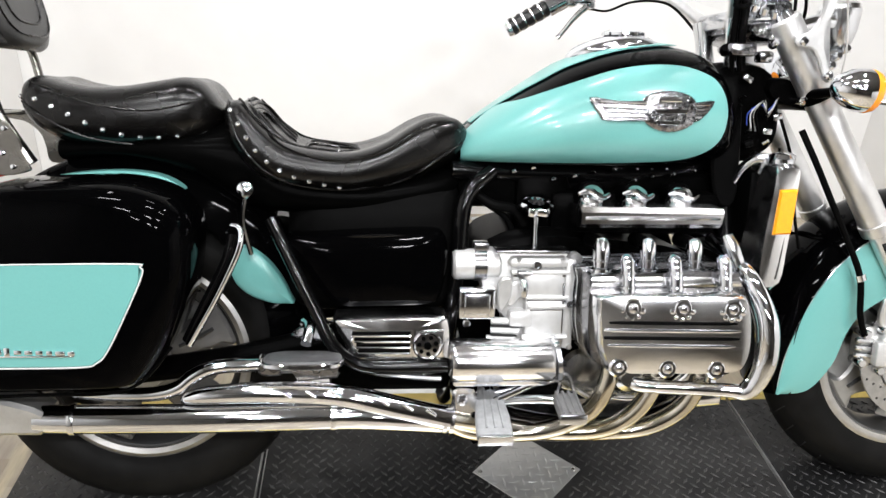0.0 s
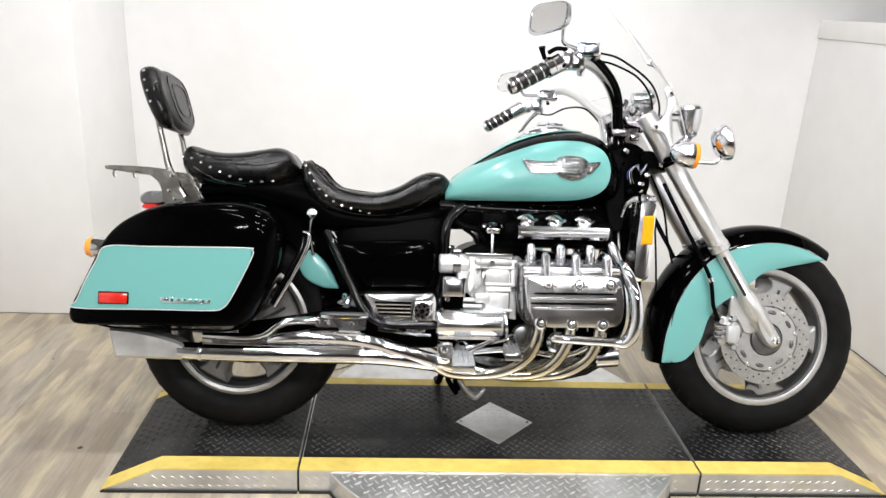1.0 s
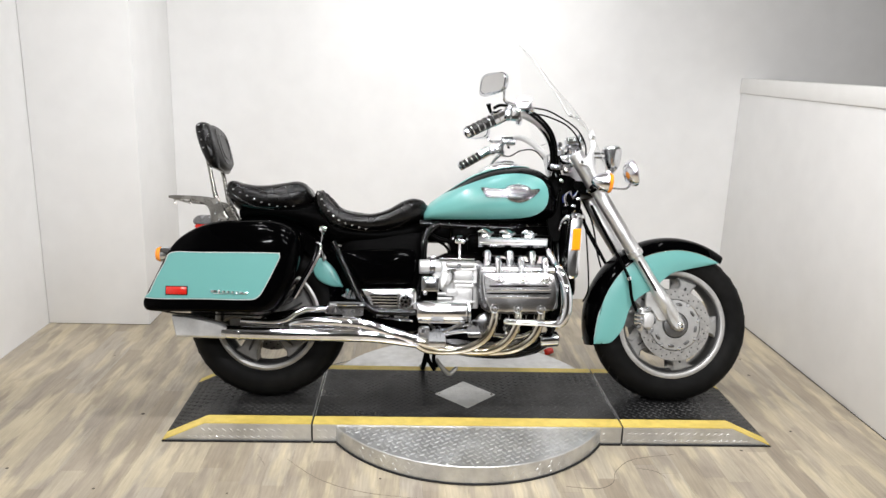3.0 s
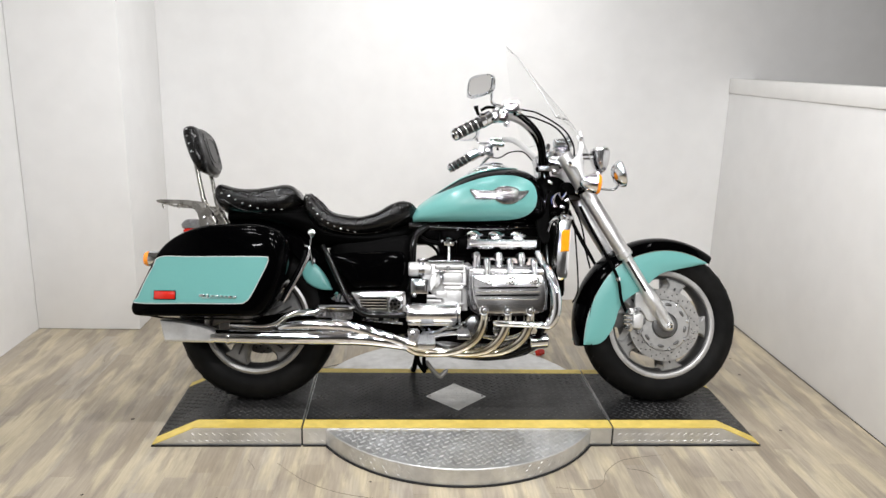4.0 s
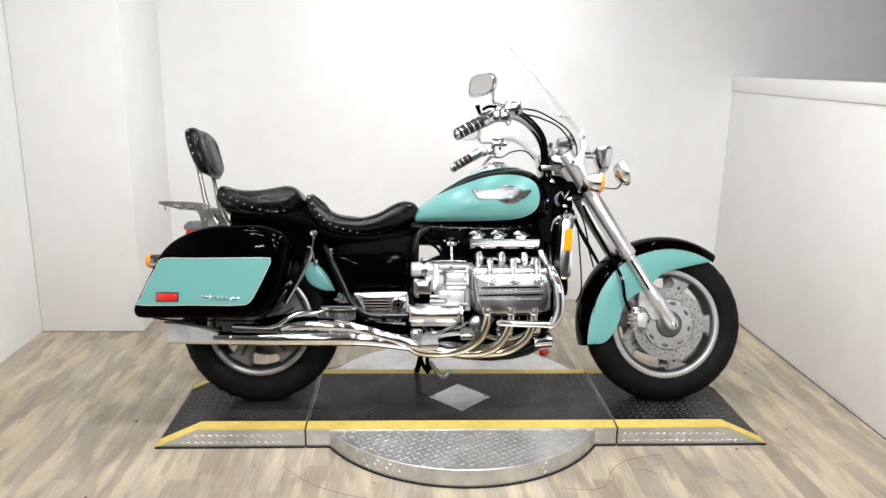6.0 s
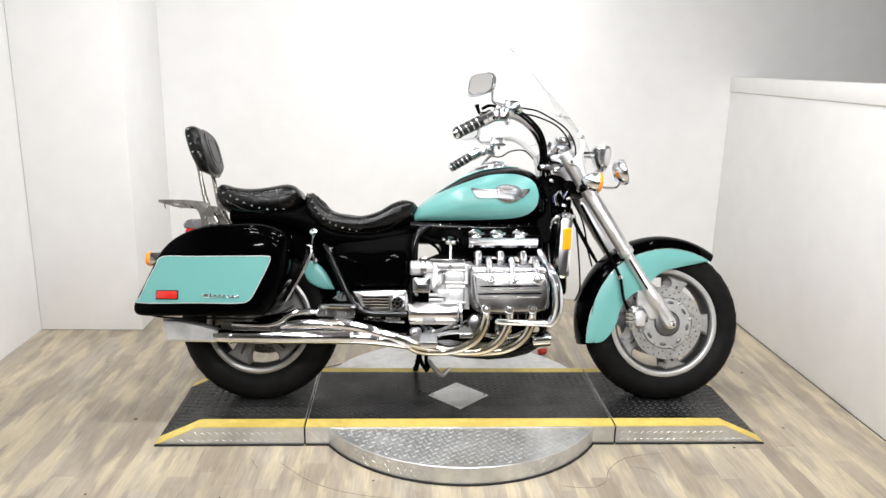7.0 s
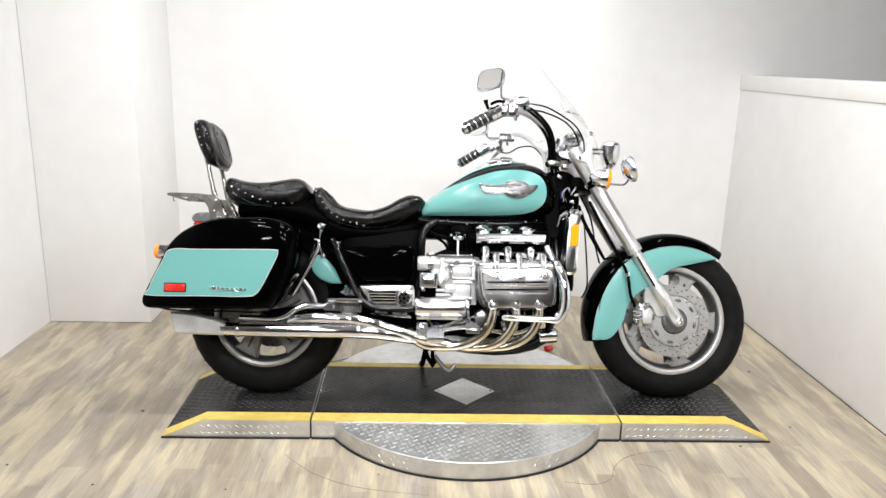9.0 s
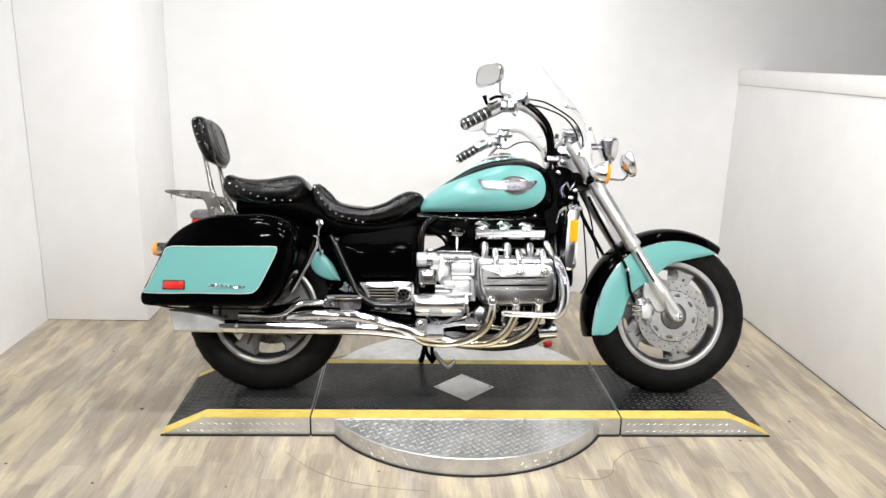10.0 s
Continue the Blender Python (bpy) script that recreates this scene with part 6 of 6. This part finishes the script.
# handlebar, controls, mirrors
BAR = [(0.808, 0.452, 1.058), (0.93, 0.43, 1.128), (1.015, 0.415, 1.178), (1.085, 0.365, 1.192), (1.134, 0.28, 1.155), (1.172, 0.19, 1.098), (1.205, 0.08, 1.045), (1.212, 0.0, 1.035)]
STEER = 0.048
NEAR = [(0.786, 0.452, 1.058), (0.908, 0.43, 1.126), (0.972, 0.40, 1.146), (1.062, 0.27, 1.150), (1.130, 0.17, 1.122), (1.172, 0.105, 1.074), (1.190, 0.06, 1.042), (1.212, 0.0, 1.035)]
P("handlebar", tube([(x, -y, z) for x, y, z in NEAR[:-1]] + [(x + STEER * y, y, z) for x, y, z in BAR[::-1]], 0.0140, 14), POLISHED, label="wide swept-back chrome handlebar")


def controls(s):
    a, b = Vector((0.805 + s * 0.022, s * 0.453, 1.056)), Vector((0.915 + s * 0.021, s * 0.432, 1.119))
    d = (b - a).normalized()
    grip = P("handgrip", lathe([(0.010, 0), (0.0205, 0.004), (0.0215, 0.09), (0.0205, 0.108)], a, d, 20), RUBBER_DARK, label="black rubber grip with chrome bands")
    P("end_cap", lathe([(0.006, -0.012), (0.019, -0.008), (0.0225, 0.0), (0.021, 0.006)], a, d, 20), CHROME, grip)
    for k in range(4):
        P("band", lathe([(0.0200, -0.0032), (0.0228, -0.002), (0.0228, 0.002), (0.0200, 0.0032)], a + d * (0.020 + 0.024 * k), d + Vector((0, 0, 0.12)), 18), CHROME_DULL, grip)
    for k in range(5):
        for q in range(8):
            w = 2 * math.pi * q / 8
            e = d.orthogonal().normalized()
            r = (e * math.cos(w) + d.cross(e) * math.sin(w)) * 0.0204
            P("rib", rod(a + d * (0.006 + 0.024 * k if k else 0.004) + r, a + d * (0.018 + 0.024 * k if k < 4 else 0.107) + r, 0.0024, 6), RUBBER_DARK, grip)
    sw = P("switch_housing", lathe([(0.020, 0), (0.027, 0.004), (0.027, 0.022), (0.025, 0.024), (0.027, 0.026), (0.027, 0.050), (0.020, 0.056)], a + d * 0.108, d, 18), CHROME, label="chrome switch housing")
    P("switch", box(*(a + d * 0.135 + Vector((-0.012, s * 0.016, 0.012))), 0.016, 0.01, 0.016, 0.003), PLASTIC, sw)
    m = a + d * 0.185

    def X(x):
        return x + 0.022 + s * 0.022

    res = P("master_cylinder", box(X(1.000), s * 0.390, 1.172, 0.064, 0.055, 0.034, 0.008), CHROME, label="chrome brake master cylinder")
    P("reservoir_lid", box(X(1.002), s * 0.390, 1.192, 0.060, 0.058, 0.008, 0.003), CHROME, res)
    P("lever_perch", box(X(0.968), s * 0.402, 1.140, 0.045, 0.040, 0.046, 0.010), CHROME, res)
    P("perch_clamp", box(X(0.938), s * 0.425, 1.138, 0.030, 0.046, 0.052, 0.010), CHROME_DULL, res)
    P("banjo", lathe([(0.012, -0.012), (0.014, -0.008), (0.014, 0.010), (0.008, 0.014)], (X(1.030), s * 0.375, 1.168), (1, 0, 0.2), 14), CHROME, res)
    P("pivot", lathe([(0.008, -0.012), (0.011, -0.010), (0.011, 0.010), (0.008, 0.014)], (X(0.985), s * 0.398, 1.116), (0.2, s * 0.3, 1), 14), CHROME, res)
    for k, (x, y, z) in enumerate(((0.955, 0.44, 1.160), (0.925, 0.445, 1.120), (0.985, 0.42, 1.150), (1.015, 0.41, 1.150))):
        P("bolt", lathe([(0.006, -0.006), (0.006, 0.006), (0.004, 0.008)], (X(x), s * y, z), (0, s, 0.2), 8), PLASTIC if k % 2 else CHROME, res)
    if s < 0:
        P("lever", tube([(0.955, -0.395, 1.135), (0.900, -0.372, 1.110), (0.845, -0.375, 1.082), (0.80, -0.395, 1.058)], [0.009, 0.008, 0.007, 0.006], 10), CHROME_DULL, label="polished control lever")
        P("toggle", tube([(0.872, -0.452, 1.135), (0.864, -0.462, 1.150), (0.860, -0.468, 1.163)], [0.006, 0.007, 0.010], 10), PLASTIC, sw)
        P("choke_arm", tube([(0.882, -0.45, 1.152), (0.905, -0.445, 1.165), (0.935, -0.43, 1.168)], 0.006, 8), PLASTIC, sw)
    else:
        P("lever", tube([(1.02, 0.40, 1.115), (0.99, 0.41, 1.085), (0.965, 0.425, 1.050), (0.952, 0.43, 1.034)], [0.009, 0.007, 0.006, 0.007], 10), CHROME_DULL, label="polished control lever")
    mp = Vector((0.896 + s * 0.022, s * 0.475, 1.240))
    P("mirror_stem", tube([m + Vector((0.03, -s * 0.02, 0.03)), Vector((0.945 + s * 0.02, s * 0.435, 1.185)), Vector((0.940 + s * 0.02, s * 0.45, 1.225)), mp + Vector((0.025, 0, 0.01))], [0.007, 0.006, 0.006, 0.007], 10), CHROME)
    turn = Matrix.Rotation(radians(40), 4, "Z") @ Matrix.Rotation(radians(8), 4, "Y")
    body = bmesh.new()
    rings = []
    for sc, x in ((1.0, 0.0), (1.0, 0.006), (0.92, 0.018), (0.72, 0.028), (0.35, 0.034)):
        ring = []
        for j in range(28):
            w = 2 * math.pi * j / 28
            u, v = math.copysign(abs(math.cos(w)) ** 0.55, math.cos(w)), math.copysign(abs(math.sin(w)) ** 0.55, math.sin(w))
            ring.append(mp + turn @ Vector((x, 0.068 * u * sc, (0.042 - 0.006 * u * s) * v * sc)))
        rings.append(ring)
    mir = P("mirror", loft(rings, bm=body), CHROME, label="rectangular chrome rear-view mirror")
    ring = [mp + turn @ Vector((-0.002, 0.060 * math.copysign(abs(math.cos(w)) ** 0.55, math.cos(w)), 0.036 * math.copysign(abs(math.sin(w)) ** 0.55, math.sin(w)))) for w in (2 * math.pi * j / 28 for j in range(28))]
    ring2 = [p + turn @ Vector((0.003, 0, 0)) for p in ring]
    P("mirror_glass", loft([ring2, ring]), MIRROR, mir)
    P("riser", tube([(1.200, s * 0.065, 0.955), (1.195, s * 0.070, 1.00), (1.190, s * 0.078, 1.05)], [0.020, 0.018, 0.021], 14), CHROME_DULL)
    # cables
    if s < 0:
        P("cable", tube([(0.998, -0.36, 1.183), (1.07, -0.30, 1.190), (1.140, -0.25, 1.187), (1.253, -0.17, 1.146), (1.305, -0.12, 1.098), (1.318, -0.10, 1.046), (1.310, -0.06, 0.96)], 0.0034, 8), PLASTIC)
        P("cable", tube([(0.992, -0.36, 1.158), (1.06, -0.30, 1.168), (1.125, -0.25, 1.169), (1.225, -0.17, 1.148), (1.285, -0.12, 1.09), (1.30, -0.09, 0.99)], 0.0034, 8), PLASTIC)
        for k, off in enumerate(((0, 0, 0), (0.011, -0.004, 0.009), (-0.010, -0.002, -0.009), (0.002, -0.010, -0.002))):
            P("wiring_loom", tube([(x + off[0], y + off[1], z + off[2]) for x, y, z in ((1.005, -0.355, 1.164), (1.050, -0.300, 1.160), (1.110, -0.215, 1.140), (1.150, -0.160, 1.110), (1.172, -0.128, 1.068), (1.182, -0.105, 1.010), (1.205, -0.07, 0.95))], (0.0065, 0.0055, 0.006, 0.0065)[k], 8), PLASTIC)
        P("loom_tie", lathe([(0.016, -0.005), (0.018, 0), (0.016, 0.005)], (1.172, -0.132, 1.068), (0.3, 0.4, -1), 14), PLASTIC)
    else:
        P("cable", tube([(1.02, 0.40, 1.11), (1.06, 0.36, 1.100), (1.10, 0.28, 1.115), (1.15, 0.18, 1.10), (1.19, 0.10, 1.03)], 0.0032, 8), PLASTIC)
    P("mirror_bezel", tube(ring + ring[:1], 0.0018, 6, 1), CHROME, mir)


both(controls)
P("bar_clamp", box(1.204, 0, 1.048, 0.045, 0.19, 0.036, 0.010), CHROME_DULL)
can = P("lock_barrel", lathe([(0.010, 0), (0.022, 0.003), (0.024, 0.010), (0.021, 0.012), (0.024, 0.026), (0.021, 0.028), (0.024, 0.042), (0.021, 0.044), (0.024, 0.060), (0.020, 0.074), (0.008, 0.078)], (1.236, -0.06, 1.100), (1, 0, 0.08), 22), CHROME, label="ribbed chrome instrument barrel")
P("barrel_bracket", box(1.27, -0.065, 1.070, 0.075, 0.03, 0.030, 0.008), RELIEF, can)
for k in range(8):
    P("clamp_detail", lathe([(0.010, -0.010), (0.012, 0.0), (0.009, 0.009)], (1.165 + 0.019 * k, -0.095 - 0.006 * (k % 3), 0.985 + 0.016 * (k * 3 % 7)), (0.3 * (k % 3 - 1), -1, 0.5), 10), CHROME if k % 3 else BLACK_SATIN)
P("clamp_block", box(1.190, -0.112, 0.985, 0.055, 0.03, 0.026, 0.008), RELIEF)
P("clamp_block", box(1.235, -0.118, 0.972, 0.03, 0.03, 0.022, 0.006), CHROME)
P("radiator_cap", lathe([(0.010, -0.012), (0.022, -0.006), (0.023, 0.006), (0.014, 0.011)], (1.284, -0.15, 0.777), (0.05, 0, 1), 20), CHROME_DULL)
P("radiator_hose", tube([(1.265, -0.155, 0.768), (1.235, -0.15, 0.775), (1.215, -0.13, 0.757), (1.21, -0.10, 0.72)], 0.011, 10), CHROME_DULL)
P("ignition_switch", lathe([(0.012, -0.02), (0.020, -0.016), (0.022, 0.010), (0.012, 0.016)], (1.255, -0.035, 1.075), (-0.3, -0.3, 1), 18), CHROME)
P("lamp_bracket", tube([(1.30, -0.10, 1.03), (1.35, -0.085, 1.045), (1.40, -0.06, 1.05)], [0.012, 0.014, 0.016], 12), CHROME)
P("lamp_bracket", tube([(1.30, 0.10, 1.03), (1.35, 0.085, 1.045), (1.40, 0.06, 1.05)], [0.012, 0.014, 0.016], 12), CHROME)
for k in range(5):
    P("clamp_bolt", lathe([(0.008, -0.004), (0.008, 0.008), (0.005, 0.010)], (1.205 + 0.022 * k, -0.115, 1.063 - 0.006 * k), (0, -0.5, 1), 10), CHROME)
gauge = P("instrument", lathe([(0.02, -0.05), (0.035, -0.045), (0.046, -0.02), (0.048, 0.0), (0.042, 0.006)], (1.285, 0.0, 1.115), (-0.75, 0, 0.66), 32), CHROME, label="round chrome instrument pod")
P("dial", lathe([(0.042, 0.005), (0.03, 0.0065), (0.01, 0.007)], (1.285, 0.0, 1.115), (-0.75, 0, 0.66), 32), DIAL, gauge)
head = P("headlamp", lathe([(0.010, -0.020), (0.022, -0.014), (0.031, 0.004), (0.038, 0.026), (0.042, 0.050), (0.044, 0.068)], (1.460, 0.0, 1.014), (-0.05, 0, 1), 36), CHROME_DULL, label="flared chrome headlamp shell")
P("lens", lathe([(0.0435, 0.068), (0.041, 0.078), (0.030, 0.085), (0.010, 0.087)], (1.460, 0.0, 1.014), (-0.05, 0, 1), 36), SATIN_CHROME, head)
P("headlamp_bracket", tube([(1.34, 0, 0.92), (1.41, 0, 0.95), (1.455, 0, 0.99), (1.462, 0, 1.01)], [0.016, 0.016, 0.018, 0.014], 12), CHROME, head)
for x, z in ((1.452, 0.985), (1.468, 1.000), (1.440, 0.965)):
    P("bracket_bolt", lathe([(0.009, -0.010), (0.010, 0.006), (0.006, 0.010)], (x, -0.022, z), (0, -1, 0.2), 12), CHROME, head)

# windshield
SHIELD = [(0.945, 1.425, 0.10), (0.99, 1.412, 0.14), (1.04, 1.393, 0.18), (1.09, 1.372, 0.228), (1.13, 1.346, 0.31), (1.15, 1.333, 0.365), (1.185, 1.311, 0.372), (1.25, 1.258, 0.330), (1.32, 1.196, 0.280), (1.40, 1.134, 0.210), (1.47, 1.085, 0.130), (1.51, 1.056, 0.06), (1.533, 1.040, 0.012)]
rows = [[(x - 1.0 * (w * u) ** 2, w * u, z - 0.02 * u * u * (z > 1.17)) for u in np.linspace(-1, 1, 25)] for z, x, w in spline(SHIELD, 3)]
shield = P("windshield", sheet(rows, thick=0.002), GLASS, label="clear acrylic windshield with a black edge trim")
shield.visible_shadow = False
P("edge_trim", tube([r[0] for r in rows[:16]], 0.0019, 6, 1), TRIM_GREY, shield)
P("lower_trim", tube([r[0] for r in rows[15:-4]], 0.0030, 8, 1), ALLOY_LIGHT, shield, "pale edge strip")


def shield_mount(s):
    arm = P("shield_arm", plate([(1.327, 1.141), (1.338, 1.125), (1.346, 1.085), (1.339, 1.052), (1.328, 1.030), (1.332, 0.990), (1.352, 0.935), (1.340, 0.930), (1.312, 0.984), (1.277, 0.992), (1.273, 1.009), (1.300, 1.022), (1.318, 1.055), (1.322, 1.085), (1.312, 1.113)], s * 0.158, s * 0.166, 0.003), ALLOY_LIGHT, shield)
    for x, z in ((1.285, 1.001), (1.344, 0.938), (1.330, 1.105)):
        P("arm_bolt", lathe([(0.009, -0.01), (0.009, 0.006), (0.005, 0.010)], (x, s * 0.166, z), (0, s, 0), 12), CHROME, arm)


both(shield_mount)

# ---- small loose things ----
plug = part("power_plug", lathe([(0.006, 0), (0.016, 0.004), (0.019, 0.02), (0.016, 0.045), (0.008, 0.052)], (1.306, 0.544, 0.0195), (0.8, 0.5, 0), 16), RED)
tagged(plug, "small red plastic plug lying on the floor", "plug")
part("prong", rod((1.30, 0.541, 0.0195), (1.288, 0.533, 0.0195), 0.004, 8), CHROME_DULL, plug)
tagged(part("power_cable", tube([(0.20, 0.37, 0.0042), (0.244, 0.394, 0.0042), (0.311, 0.44, 0.0042), (0.377, 0.522, 0.0042), (0.466, 0.59, 0.0042), (0.56, 0.62, 0.0042)], 0.002, 8), RUBBER_GREY), "thin black cable lying on the floor", "cable")

# ---- floor strips ----
PW, PL = 0.0815, 0.61
rng = random.Random(4)
first = part("plank", box(0, 0, 0, PW - 0.0002, PL - 0.0002, 0.008, 0.0003, segs=1), PLANK)
first.parent = floor
rest = bmesh.new()
row_x, count = XL - 0.01, 0
while row_x < FAR:
    y = -6.6 + rng.uniform(-0.9, 0.0)
    while y < YB:
        x, yc = row_x + PW / 2, y + PL / 2
        if -1.35 < yc < 1.9 and row_x < XR and count < 290:
            ob = first if count == 0 else new("plank", first.data)
            ob.parent = floor
            ob.location = (x, yc, -0.0042)
            count += 1
        else:
            q = [rest.verts.new((x + a * (PW / 2 - 0.0004), yc + b * (PL / 2 - 0.0004), -0.0004)) for a, b in ((-1, -1), (1, -1), (1, 1), (-1, 1))]
            rest.faces.new(q)
        y += PL
    row_x += PW
tagged(part("plank_field", rest, PLANK_REST, floor), kind="stuff")
rng = random.Random(11)
specks = bmesh.new()
for x, y in [(2.300, 0.330)] + [(rng.uniform(-1.2, 2.5), rng.uniform(-1.2, 0.85)) for _ in range(26)]:
    if not (PX0 - 0.03 < x < PX1 + 0.03 and PY0 < y < PY1) and math.hypot(x - TX, y - TY) > TR + 0.03:
        lathe([(rng.uniform(0.004, 0.009), 0.0), (0.003, 0.0006)], (x, y, 0.0001), (0, 0, 1), 7, specks)
tagged(part("knot", specks, KNOT, floor), kind="stuff")
scuffs = bmesh.new()
for line in (((1.166, -0.672), (1.276, -0.687), (1.345, -0.646), (1.377, -0.569), (1.468, -0.483), (1.642, -0.444)), ((1.464, -0.545), (1.529, -0.569), (1.556, -0.616)),
             ((0.134, -0.496), (0.267, -0.633), (0.435, -0.717), (0.672, -0.760)), ((0.020, -0.470), (0.052, -0.525), (0.060, -0.548))):
    tube([(x, y, -0.0002) for x, y in line], [0.0006] + [0.0011] * (len(line) - 2) + [0.0006], 5, 5, scuffs)
tagged(part("scratch", scuffs, SCRATCH, floor), kind="stuff")
